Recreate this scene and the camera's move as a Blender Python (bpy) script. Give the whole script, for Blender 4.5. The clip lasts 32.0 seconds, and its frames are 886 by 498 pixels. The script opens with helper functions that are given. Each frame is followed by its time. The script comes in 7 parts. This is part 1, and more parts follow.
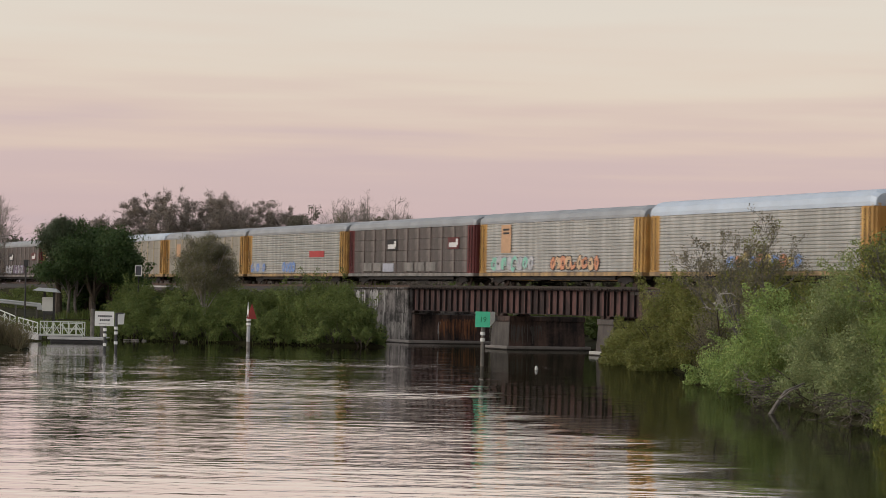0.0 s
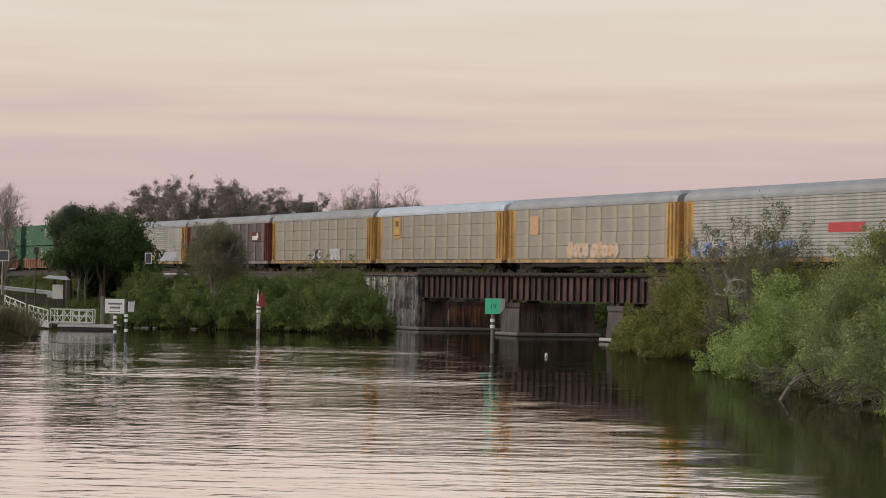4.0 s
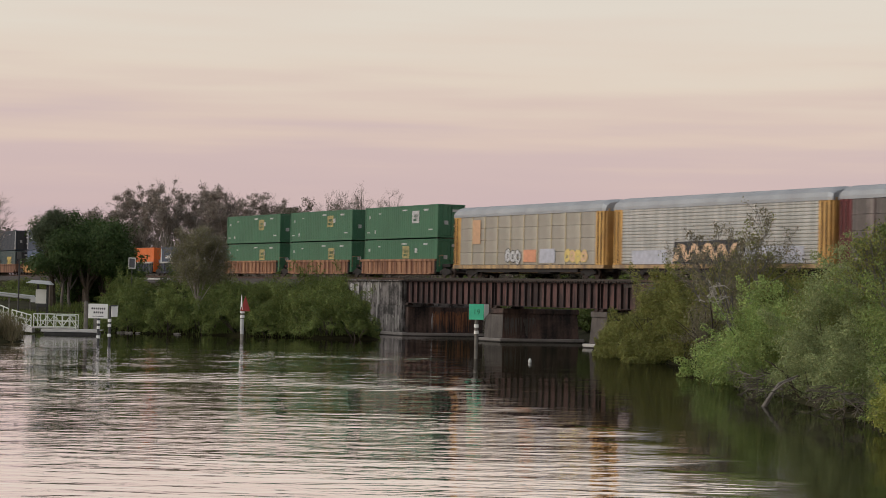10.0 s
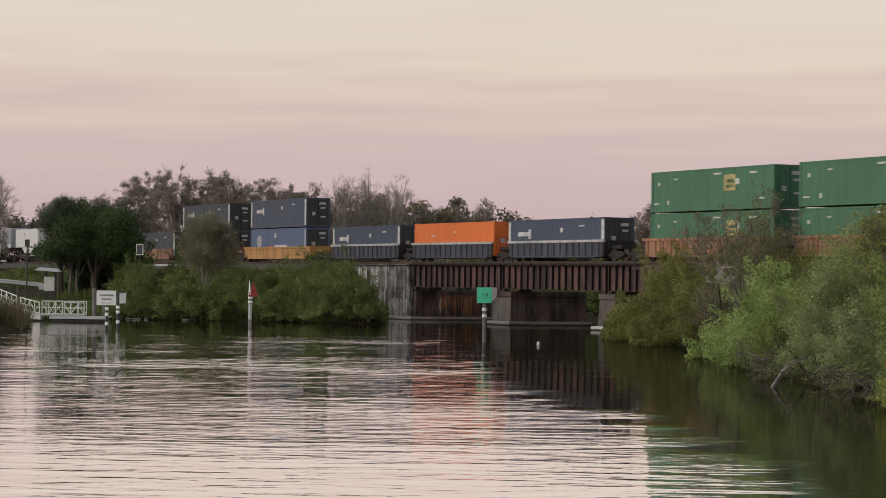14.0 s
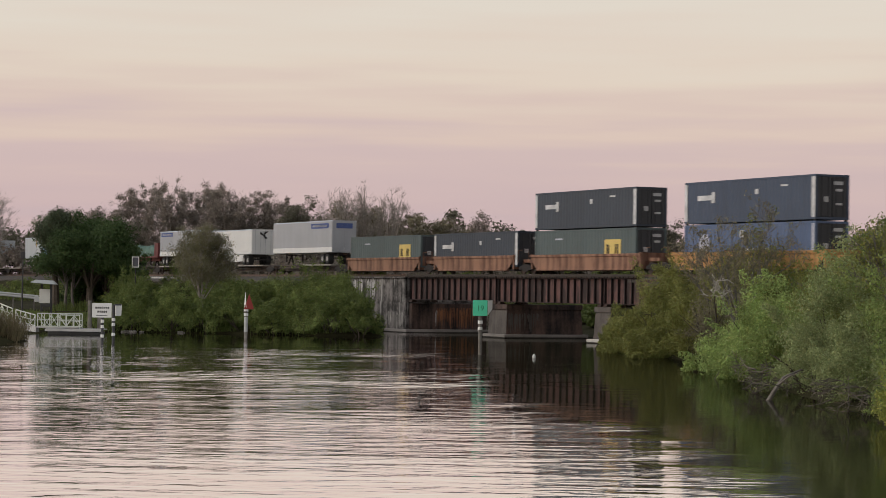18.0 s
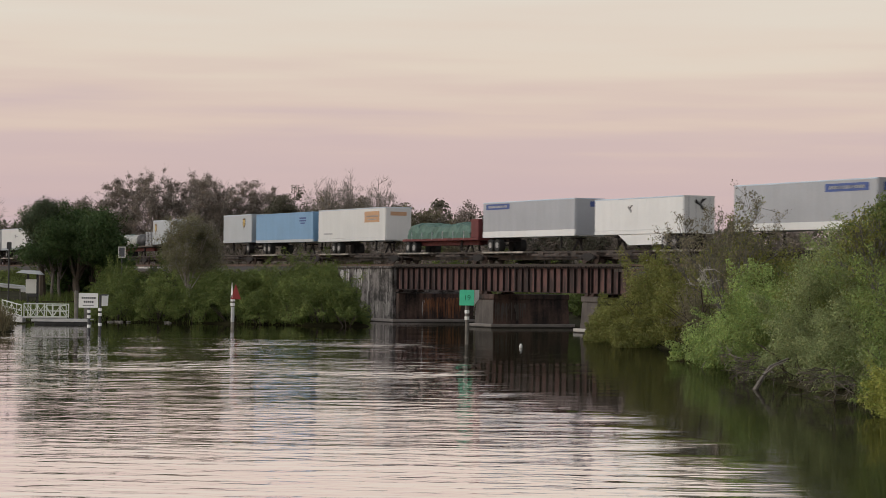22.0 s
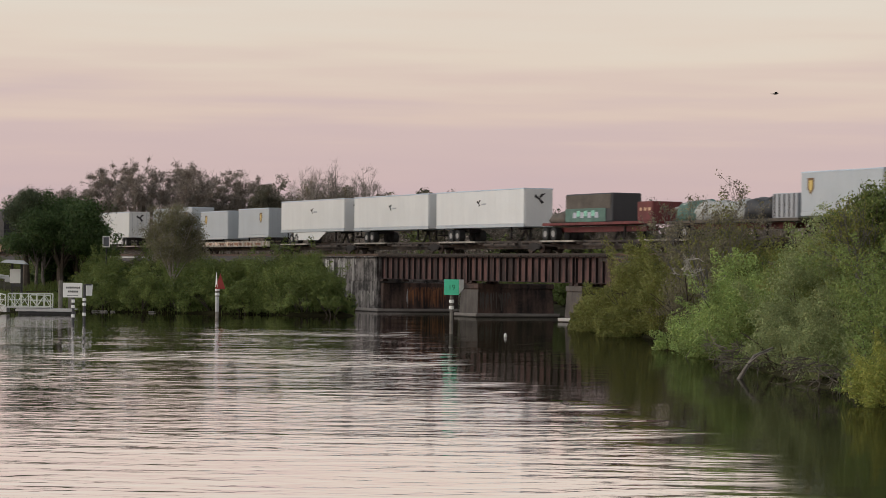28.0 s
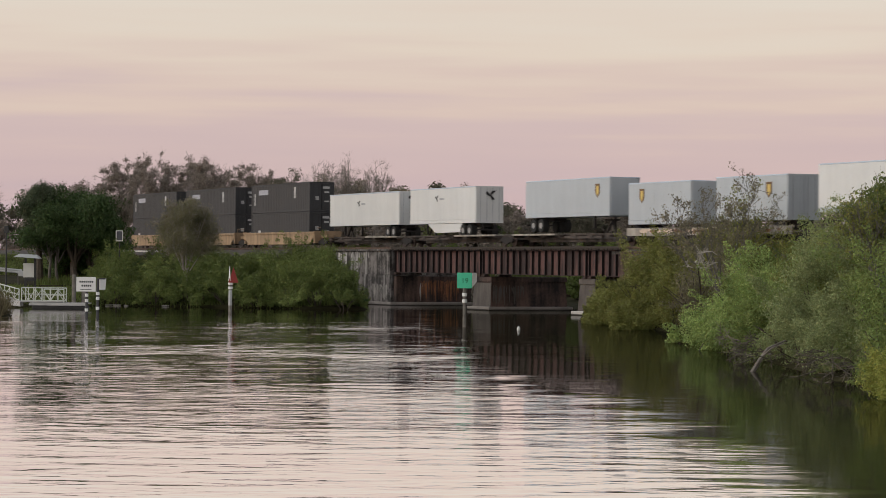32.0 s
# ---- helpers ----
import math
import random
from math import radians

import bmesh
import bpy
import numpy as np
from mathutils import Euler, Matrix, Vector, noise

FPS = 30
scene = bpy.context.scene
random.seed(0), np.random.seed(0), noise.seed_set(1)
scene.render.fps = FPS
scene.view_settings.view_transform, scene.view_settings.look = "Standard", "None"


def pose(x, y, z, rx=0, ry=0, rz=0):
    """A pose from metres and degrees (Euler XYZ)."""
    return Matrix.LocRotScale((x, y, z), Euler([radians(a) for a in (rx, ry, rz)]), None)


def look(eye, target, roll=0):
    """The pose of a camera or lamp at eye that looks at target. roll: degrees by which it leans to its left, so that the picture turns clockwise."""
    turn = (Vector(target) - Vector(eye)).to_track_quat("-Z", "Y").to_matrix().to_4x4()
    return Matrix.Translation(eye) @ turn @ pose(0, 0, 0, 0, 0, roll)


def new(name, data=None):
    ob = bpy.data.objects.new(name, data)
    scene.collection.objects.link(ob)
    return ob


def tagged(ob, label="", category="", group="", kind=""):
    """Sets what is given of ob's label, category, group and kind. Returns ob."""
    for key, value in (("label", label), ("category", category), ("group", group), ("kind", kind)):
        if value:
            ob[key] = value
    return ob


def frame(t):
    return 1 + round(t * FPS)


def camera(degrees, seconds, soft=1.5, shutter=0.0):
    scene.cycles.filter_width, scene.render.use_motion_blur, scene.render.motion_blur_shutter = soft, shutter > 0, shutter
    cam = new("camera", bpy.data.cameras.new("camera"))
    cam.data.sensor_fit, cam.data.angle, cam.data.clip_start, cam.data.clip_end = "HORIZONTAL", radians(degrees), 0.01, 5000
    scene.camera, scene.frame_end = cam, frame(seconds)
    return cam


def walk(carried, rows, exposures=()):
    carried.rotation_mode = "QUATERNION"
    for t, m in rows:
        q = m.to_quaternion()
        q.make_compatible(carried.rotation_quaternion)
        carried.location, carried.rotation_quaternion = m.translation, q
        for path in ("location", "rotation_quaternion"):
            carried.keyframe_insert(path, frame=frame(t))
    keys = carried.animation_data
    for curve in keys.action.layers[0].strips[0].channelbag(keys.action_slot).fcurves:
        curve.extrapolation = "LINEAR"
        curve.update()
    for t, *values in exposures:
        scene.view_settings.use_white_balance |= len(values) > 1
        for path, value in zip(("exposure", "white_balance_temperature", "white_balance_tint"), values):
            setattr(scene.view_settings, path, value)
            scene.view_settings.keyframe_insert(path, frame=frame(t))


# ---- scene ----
cam = camera(22.19, 32.0, soft=0.8, shutter=0.35)
EYE = Vector((0.0, 0.0, 3.9))
# seconds, turn to the left, tilt up, lean (degrees)
SWAY = [
    (0, -0.000, 1.303, 1.253), (0.5, 0.013, 1.240, 1.128), (1, 0.013, 1.155, 1.026), (1.5, 0.052, 1.084, 0.945),
    (2, 0.104, 1.038, 0.943), (2.5, 0.169, 1.012, 0.977), (3, 0.214, 0.974, 0.977), (3.5, 0.236, 0.952, 1.074),
    (5.5, 0.200, 1.037, 1.246), (6, 0.038, 1.039, 1.254), (6.5, -0.091, 1.032, 1.344), (7, -0.159, 1.043, 1.259),
    (7.5, -0.155, 1.061, 1.197), (8, -0.113, 1.088, 1.259), (8.5, -0.094, 1.109, 1.253), (9, -0.133, 1.114, 1.278),
    (9.5, -0.174, 1.110, 1.279), (10, -0.165, 1.115, 1.268), (10.5, -0.091, 1.109, 1.259), (11, 0.007, 1.104, 1.113),
    (11.5, 0.101, 1.061, 0.957), (12, 0.158, 0.978, 0.888), (12.5, 0.161, 0.891, 0.810), (13, 0.131, 0.809, 0.776),
    (13.5, 0.088, 0.757, 0.788), (14, 0.018, 0.699, 0.752), (14.5, -0.049, 0.671, 0.787), (16.5, -0.234, 0.895, 0.815),
    (17, -0.191, 0.974, 0.823), (17.5, -0.145, 1.022, 0.836), (18, -0.084, 1.024, 0.811), (18.5, -0.061, 1.014, 0.814),
    (19, -0.044, 0.988, 0.785), (19.5, -0.063, 0.963, 0.767), (20, -0.104, 0.953, 0.828), (20.5, -0.170, 0.927, 0.790),
    (21, -0.259, 0.887, 0.798), (21.5, -0.351, 0.835, 0.761), (22, -0.425, 0.767, 0.735), (22.5, -0.470, 0.702, 0.687),
    (23, -0.530, 0.657, 0.707), (23.5, -0.595, 0.636, 0.717), (24, -0.660, 0.615, 0.701), (24.5, -0.709, 0.614, 0.704),
    (25, -0.721, 0.611, 0.660), (25.5, -0.710, 0.593, 0.710), (27.5, -0.799, 0.507, 0.710), (28, -0.819, 0.507, 0.711),
    (28.5, -0.811, 0.487, 0.710), (29, -0.800, 0.469, 0.634), (29.5, -0.778, 0.448, 0.620), (30, -0.764, 0.419, 0.552),
    (30.5, -0.717, 0.377, 0.549), (31, -0.653, 0.351, 0.549), (31.5, -0.578, 0.329, 0.555), (32, -0.492, 0.334, 0.587),
]


def aim(turn, tilt, lean):
    a, b = radians(turn), radians(tilt)
    way = Vector((-math.sin(a) * math.cos(b), math.cos(a) * math.cos(b), math.sin(b)))
    return look(EYE, EYE + way * 100.0, lean)


walk(cam, [(t, aim(a, b, c)) for t, a, b, c in SWAY])

# ---- sky and light: dusk, the sun just gone behind the camera, to its left ----
world = bpy.data.worlds.new("dusk_sky")
scene.world = world
world.use_nodes = True
wn, wl = world.node_tree.nodes, world.node_tree.links
wn.clear()
w_out = wn.new("ShaderNodeOutputWorld")
w_geo = wn.new("ShaderNodeTexCoord")
w_sep = wn.new("ShaderNodeSeparateXYZ")
wl.new(w_geo.outputs["Generated"], w_sep.inputs[0])
# long thin cloud streaks bend the height that the colours follow
w_map = wn.new("ShaderNodeMapping")
w_map.inputs["Scale"].default_value = (5.0, 5.0, 70.0)
w_map.inputs["Rotation"].default_value = (0.0, radians(4.6), 0.0)
wl.new(w_geo.outputs["Generated"], w_map.inputs[0])
w_noise = wn.new("ShaderNodeTexNoise")
w_noise.inputs["Scale"].default_value = 1.6
w_noise.inputs["Detail"].default_value = 3.0
w_noise.inputs["Roughness"].default_value = 0.45
wl.new(w_map.outputs[0], w_noise.inputs["Vector"])
w_sub = wn.new("ShaderNodeMath")
w_sub.operation = "MULTIPLY_ADD"
w_sub.inputs[1].default_value = 0.062
w_sub.inputs[2].default_value = -0.031
wl.new(w_noise.outputs[0], w_sub.inputs[0])
w_add = wn.new("ShaderNodeMath")
w_add.operation = "ADD"
wl.new(w_sep.outputs["Z"], w_add.inputs[0])
wl.new(w_sub.outputs[0], w_add.inputs[1])
w_ramp = wn.new("ShaderNodeValToRGB")
wl.new(w_add.outputs[0], w_ramp.inputs[0])
SKY = [(0.0, (0.455, 0.385, 0.46)), (0.030, (0.51, 0.395, 0.44)), (0.058, (0.54, 0.415, 0.445)), (0.076, (0.61, 0.475, 0.45)),
       (0.098, (0.66, 0.55, 0.49)), (0.13, (0.67, 0.595, 0.535)), (0.30, (0.60, 0.555, 0.525)), (1.0, (0.17, 0.21, 0.29))]
el = w_ramp.color_ramp.elements
while len(el) < len(SKY):
    el.new(0.5)
for e, (p, c) in zip(el, SKY):
    e.position, e.color = p, (*c, 1)
w_bg = wn.new("ShaderNodeBackground")
w_bg.inputs[1].default_value = 1.0
wl.new(w_ramp.outputs[0], w_bg.inputs[0])
w_sky = wn.new("ShaderNodeTexSky")
w_sky.sky_type = "NISHITA"
w_sky.sun_disc = False
w_sky.sun_elevation = radians(3.0)
w_sky.sun_rotation = radians(259.0)
w_bg2 = wn.new("ShaderNodeBackground")
w_bg2.inputs[1].default_value = 0.05
wl.new(w_sky.outputs[0], w_bg2.inputs[0])
w_sum = wn.new("ShaderNodeAddShader")
wl.new(w_bg.outputs[0], w_sum.inputs[0])
wl.new(w_bg2.outputs[0], w_sum.inputs[1])
wl.new(w_sum.outputs[0], w_out.inputs[0])

sun = new("sun", bpy.data.lights.new("sun", "SUN"))
sun.data.energy = 1.4
sun.data.angle = radians(40.0)
sun.data.color = (1.0, 0.97, 0.92)
sun.matrix_world = look((-80.0, -16.0, 46.0), (0.0, 0.0, 0.0))
scene.view_settings.exposure = 0.0

# ---- materials ----


def mat(name, base, rough=0.6, metal=0.0, vary=0.15, grain=3.0, fine=40.0, bump=0.1, dirt=None, streak=0.0, random_by="", emit=0.0, spec=0.5, lime=0.0, steep=None):
    """A painted or natural surface: colour that varies at two scales, grime, streaks that run down, and fine relief."""
    m = bpy.data.materials.new(name)
    m.use_nodes = True
    n, k = m.node_tree.nodes, m.node_tree.links
    b = n["Principled BSDF"]
    b.inputs["Roughness"].default_value, b.inputs["Metallic"].default_value = rough, metal
    b.inputs["Specular IOR Level"].default_value = spec
    tc = n.new("ShaderNodeTexCoord")
    big = n.new("ShaderNodeTexNoise")
    big.inputs["Scale"].default_value, big.inputs["Detail"].default_value = grain, 5.0
    small = n.new("ShaderNodeTexNoise")
    small.inputs["Scale"].default_value, small.inputs["Detail"].default_value = fine, 3.0
    k.new(tc.outputs["Object"], big.inputs["Vector"])
    k.new(tc.outputs["Object"], small.inputs["Vector"])
    ramp = n.new("ShaderNodeValToRGB")
    lo = dirt if dirt else tuple(c * (1 - vary * 1.6) for c in base)
    hi = tuple(min(1, c * (1 + vary)) for c in base)
    ramp.color_ramp.elements[0].color, ramp.color_ramp.elements[1].color = (*lo, 1), (*hi, 1)
    ramp.color_ramp.elements[0].position, ramp.color_ramp.elements[1].position = steep or ((0.18, 0.62) if dirt else (0.25, 0.75))
    mixf = n.new("ShaderNodeMath")
    mixf.operation = "MULTIPLY_ADD"
    mixf.inputs[1].default_value = 0.3
    k.new(small.outputs[0], mixf.inputs[0])
    sc = n.new("ShaderNodeMath")
    sc.operation = "MULTIPLY"
    sc.inputs[1].default_value = 0.7
    k.new(big.outputs[0], sc.inputs[0])
    k.new(sc.outputs[0], mixf.inputs[2])
    last = mixf.outputs[0]
    if streak:
        mp = n.new("ShaderNodeMapping")
        mp.inputs["Scale"].default_value = (1.3, 1.3, 0.13)
        st = n.new("ShaderNodeTexNoise")
        st.inputs["Scale"].default_value, st.inputs["Detail"].default_value = 1.4, 4.0
        k.new(tc.outputs["Object"], mp.inputs[0])
        k.new(mp.outputs[0], st.inputs["Vector"])
        sm = n.new("ShaderNodeMapRange")
        sm.inputs[1].default_value, sm.inputs[2].default_value = 0.35, 0.65
        sm.inputs[3].default_value, sm.inputs[4].default_value = -streak, streak * 0.4
        k.new(st.outputs[0], sm.inputs[0])
        ad = n.new("ShaderNodeMath")
        ad.operation = "ADD"
        k.new(last, ad.inputs[0])
        k.new(sm.outputs[0], ad.inputs[1])
        last = ad.outputs[0]
    k.new(last, ramp.inputs[0])
    colour = ramp.outputs[0]
    if random_by:
        if random_by == "island":
            src = n.new("ShaderNodeNewGeometry").outputs["Random Per Island"]
        else:
            src = n.new("ShaderNodeObjectInfo").outputs["Random"]
        hs = n.new("ShaderNodeHueSaturation")
        mr = n.new("ShaderNodeMapRange")
        mr.inputs[3].default_value, mr.inputs[4].default_value = (0.68, 1.34) if random_by == "island" else (0.94, 1.06)
        k.new(src, mr.inputs[0])
        k.new(mr.outputs[0], hs.inputs["Value"])
        mh = n.new("ShaderNodeMapRange")
        mh.inputs[3].default_value, mh.inputs[4].default_value = (0.47, 0.515) if random_by == "island" else (0.495, 0.505)
        wrap = n.new("ShaderNodeMath")
        wrap.operation = "FRACT"
        mul = n.new("ShaderNodeMath")
        mul.operation = "MULTIPLY"
        mul.inputs[1].default_value = 7.31
        k.new(src, mul.inputs[0])
        k.new(mul.outputs[0], wrap.inputs[0])
        k.new(wrap.outputs[0], mh.inputs[0])
        k.new(mh.outputs[0], hs.inputs["Hue"])
        k.new(colour, hs.inputs["Color"])
        colour = hs.outputs[0]
    if lime:
        mp2 = n.new("ShaderNodeMapping")
        mp2.inputs["Scale"].default_value = (1.1, 1.1, 0.09)
        mp2.inputs["Location"].default_value = (3.7, 1.9, 0.4)
        ln = n.new("ShaderNodeTexNoise")
        ln.inputs["Scale"].default_value, ln.inputs["Detail"].default_value = 1.6, 3.0
        k.new(tc.outputs["Object"], mp2.inputs[0])
        k.new(mp2.outputs[0], ln.inputs["Vector"])
        lr = n.new("ShaderNodeMapRange")
        lr.inputs[1].default_value, lr.inputs[2].default_value = 0.60, 0.68
        lr.inputs[3].default_value, lr.inputs[4].default_value = 0.0, lime
        k.new(ln.outputs[0], lr.inputs[0])
        lm = n.new("ShaderNodeMixRGB")
        lm.inputs[2].default_value = (0.52, 0.50, 0.47, 1)
        k.new(lr.outputs[0], lm.inputs[0])
        k.new(colour, lm.inputs[1])
        colour = lm.outputs[0]
    k.new(colour, b.inputs["Base Color"])
    if bump:
        bp = n.new("ShaderNodeBump")
        bp.inputs["Strength"].default_value, bp.inputs["Distance"].default_value = bump, 0.02
        k.new(small.outputs[0], bp.inputs["Height"])
        k.new(bp.outputs[0], b.inputs["Normal"])
    if emit:
        k.new(colour, b.inputs["Emission Color"])
        b.inputs["Emission Strength"].default_value = emit
    return m


def leaf_mat(name, base, vary=0.3):
    m = mat(name, base, rough=0.6, vary=vary, grain=0.7, fine=9.0, bump=0.0, random_by="island", spec=0.25)
    n, k = m.node_tree.nodes, m.node_tree.links
    b = n["Principled BSDF"]
    tr = n.new("ShaderNodeBsdfTranslucent")
    k.new(b.inputs["Base Color"].links[0].from_socket, tr.inputs[0])
    mx = n.new("ShaderNodeMixShader")
    mx.inputs[0].default_value = 0.30
    k.new(b.outputs[0], mx.inputs[1])
    k.new(tr.outputs[0], mx.inputs[2])
    k.new(mx.outputs[0], n["Material Output"].inputs[0])
    return m


# ---- mesh tools ----


class Mesh:
    """Collects boxes, tubes and sheets into one mesh."""

    def __init__(self):
        self.v, self.f = [], []

    def add(self, verts, faces):
        o = len(self.v)
        self.v += [tuple(p) for p in verts]
        self.f += [tuple(i + o for i in f) for f in faces]
        return self

    def box(self, x0, x1, y0, y1, z0, z1, c=0.0):
        """A box from corner to corner; c cuts its upright edges and its top and bottom rims."""
        if c <= 0:
            v = [(x, y, z) for z in (z0, z1) for x, y in ((x0, y0), (x1, y0), (x1, y1), (x0, y1))]
            return self.add(v, [(3, 2, 1, 0), (4, 5, 6, 7), (0, 1, 5, 4), (1, 2, 6, 5), (2, 3, 7, 6), (3, 0, 4, 7)])
        ring = lambda k: [(x0 + c + k, y0 + k), (x1 - c - k, y0 + k), (x1 - k, y0 + c + k), (x1 - k, y1 - c - k), (x1 - c - k, y1 - k), (x0 + c + k, y1 - k), (x0 + k, y1 - c - k), (x0 + k, y0 + c + k)]
        v = []
        for z, k in ((z0, c * 0.6), (z0 + c, 0), (z1 - c, 0), (z1, c * 0.6)):
            v += [(x, y, z) for x, y in ring(k)]
        f = [tuple(range(7, -1, -1)), tuple(range(24, 32))]
        for r in range(3):
            f += [(r * 8 + i, r * 8 + (i + 1) % 8, r * 8 + 8 + (i + 1) % 8, r * 8 + 8 + i) for i in range(8)]
        return self.add(v, f)

    def tube(self, path, radii, sides=6, cap=True):
        """A tube along a path of points; radii one for each point."""
        pts = [Vector(p) for p in path]
        if not hasattr(radii, "__len__"):
            radii = [radii] * len(pts)
        v, f = [], []
        for i, p in enumerate(pts):
            d = (pts[min(i + 1, len(pts) - 1)] - pts[max(i - 1, 0)]).normalized()
            a = d.cross(Vector((0, 0, 1)) if abs(d.z) < 0.9 else Vector((1, 0, 0))).normalized()
            b = d.cross(a)
            for j in range(sides):
                t = 2 * math.pi * j / sides
                v.append(p + (a * math.cos(t) + b * math.sin(t)) * radii[i])
        for i in range(len(pts) - 1):
            for j in range(sides):
                j2 = (j + 1) % sides
                f.append((i * sides + j, (i + 1) * sides + j, (i + 1) * sides + j2, i * sides + j2))
        if cap:
            f.append(tuple(range(sides)))
            f.append(tuple((len(pts) - 1) * sides + j for j in range(sides - 1, -1, -1)))
        return self.add(v, f)

    def loft(self, rings, close=True):
        """Skins equal rings of points, one after another."""
        n = len(rings[0])
        v = [p for r in rings for p in r]
        f = []
        for i in range(len(rings) - 1):
            for j in range(n):
                f.append((i * n + j, i * n + (j + 1) % n, (i + 1) * n + (j + 1) % n, (i + 1) * n + j))
        if close:
            f.append(tuple(range(n - 1, -1, -1)))
            f.append(tuple((len(rings) - 1) * n + j for j in range(n)))
        return self.add(v, f)

    def quads(self, corners):
        """An array of quads, shaped (n, 4, 3)."""
        o = len(self.v)
        c = np.asarray(corners).reshape(-1, 3)
        self.v += [tuple(p) for p in c]
        self.f += [(o + i, o + i + 1, o + i + 2, o + i + 3) for i in range(0, len(c), 4)]
        return self

    def data(self, name, material=None, smooth=False):
        me = bpy.data.meshes.new(name)
        me.from_pydata(self.v, [], self.f)
        if material:
            me.materials.append(material)
        if smooth:
            me.polygons.foreach_set("use_smooth", [True] * len(me.polygons))
        me.update()
        return me


def part(name, mesh, material, parent, label="", at=None, smooth=False, kind=""):
    """One mesh object under a thing or a part. mesh: a Mesh, or mesh data to share."""
    me = mesh.data(name, material, smooth) if isinstance(mesh, Mesh) else mesh
    ob = new(name, me)
    ob.parent = parent
    if at is not None:
        ob.matrix_basis = at
    return tagged(ob, label=label, kind=kind)


def thing(name, at, label, category, group=""):
    ob = new(name)
    ob.empty_display_size = 0.3
    ob.matrix_world = at
    return tagged(ob, label, category, group)


def solid(name, mesh, material, label, category, group="", kind="", smooth=False, at=None):
    ob = new(name, mesh.data(name, material, smooth))
    if at is not None:
        ob.matrix_world = at
    return tagged(ob, label, category, group, kind)

# ---- the line of the track: a point on its near side, its way, and the way across it towards the camera ----
T0 = Vector((-33.0, 267.5, 0.0))
ALONG = Vector((0.4196, -0.9077, 0.0)).normalized()
ACROSS = Vector((ALONG.y, -ALONG.x, 0.0))
RAIL = 5.2
TURN = math.degrees(math.atan2(ALONG.y, ALONG.x))


def track(s, q=0.0, z=0.0):
    """The place s metres along the track, q metres from its near side towards the camera, z above the water."""
    return T0 + ALONG * s + ACROSS * q + Vector((0, 0, z))


def along(s, q=0.0, z=0.0):
    """The same as a pose: x runs along the track to the front of the train, y away from the camera."""
    p = track(s, q, z)
    return pose(p.x, p.y, p.z, 0, 0, TURN)


M_soil = mat("soil", (0.042, 0.040, 0.020), 0.95, vary=0.5, grain=0.25, fine=3.0, bump=0.6, spec=0.05)
M_concrete = mat("old_concrete", (0.170, 0.153, 0.145), 0.85, vary=0.25, grain=0.75, fine=5.0, bump=0.4, dirt=(0.030, 0.026, 0.024), streak=0.10, lime=0.45, steep=(0.40, 0.62))
M_ledge = mat("pale_concrete_ledge", (0.24, 0.215, 0.195), 0.85, vary=0.2, grain=0.8, fine=6.0, bump=0.3)
# rust stains, with the shade under the span darkened into the base colour
M_rustwall = mat("rust_stained_shaded_concrete", (0.078, 0.048, 0.038), 0.9, vary=0.4, grain=0.45, fine=5.0, bump=0.4, dirt=(0.014, 0.010, 0.009), streak=0.20, steep=(0.30, 0.64))
M_nose = mat("weathered_pier_face", (0.090, 0.078, 0.069), 0.85, vary=0.3, grain=0.8, fine=6.0, bump=0.4, dirt=(0.06, 0.05, 0.045), streak=0.2)
M_girder = mat("rusted_girder_paint", (0.078, 0.037, 0.033), 0.75, vary=0.45, grain=1.6, fine=20.0, bump=0.3, dirt=(0.026, 0.014, 0.013), streak=0.45)
# near-black brown of flanges and stiffeners, darker than the web plate
M_web = mat("dark_girder_steel", (0.028, 0.014, 0.012), 0.85, vary=0.5, grain=0.9, fine=14.0, bump=0.3, dirt=(0.010, 0.007, 0.007), streak=0.4)
# footing painted near white to stand in for a bright patch at the water
M_footpale = mat("near_white_footing", (0.50, 0.48, 0.45), 0.8, vary=0.12, grain=1.2, fine=9.0, bump=0.3)
M_limestain = mat("white_lime_stain", (0.47, 0.45, 0.43), 0.85, vary=0.25, grain=2.0, fine=9.0, bump=0.2, streak=0.3)
M_greystain = mat("grey_cement_plaster", (0.27, 0.25, 0.23), 0.85, vary=0.3, grain=1.4, fine=9.0, bump=0.3, streak=0.3)
M_ruststain = mat("orange_rust_stain", (0.23, 0.095, 0.042), 0.9, vary=0.4, grain=0.9, fine=8.0, bump=0.3, dirt=(0.07, 0.03, 0.018), streak=0.3)
# near-black tone of the footings below their pale ledges
M_footdark = mat("dark_footing_concrete", (0.022, 0.017, 0.014), 0.6, vary=0.4, grain=1.0, fine=8.0, bump=0.3)
M_rust = mat("dark_rusty_steel", (0.05, 0.030, 0.024), 0.8, vary=0.4, grain=2.0, fine=25.0, bump=0.3)
M_tie = mat("creosoted_timber", (0.045, 0.034, 0.028), 0.9, vary=0.3, grain=4.0, fine=30.0, bump=0.5, random_by="object")
M_ballast = mat("ballast", (0.075, 0.065, 0.058), 0.95, vary=0.5, grain=5.0, fine=14.0, bump=0.9)
M_railsteel = mat("rail_steel", (0.16, 0.11, 0.085), 0.5, metal=0.6, vary=0.3)

# water: a dark, still mirror that the wind roughens more in the open than under the bank
M_water = bpy.data.materials.new("river_water")
M_water.use_nodes = True
n, k = M_water.node_tree.nodes, M_water.node_tree.links
b = n["Principled BSDF"]
b.inputs["Base Color"].default_value = (0.010, 0.011, 0.006, 1)
b.inputs["Roughness"].default_value = 0.05
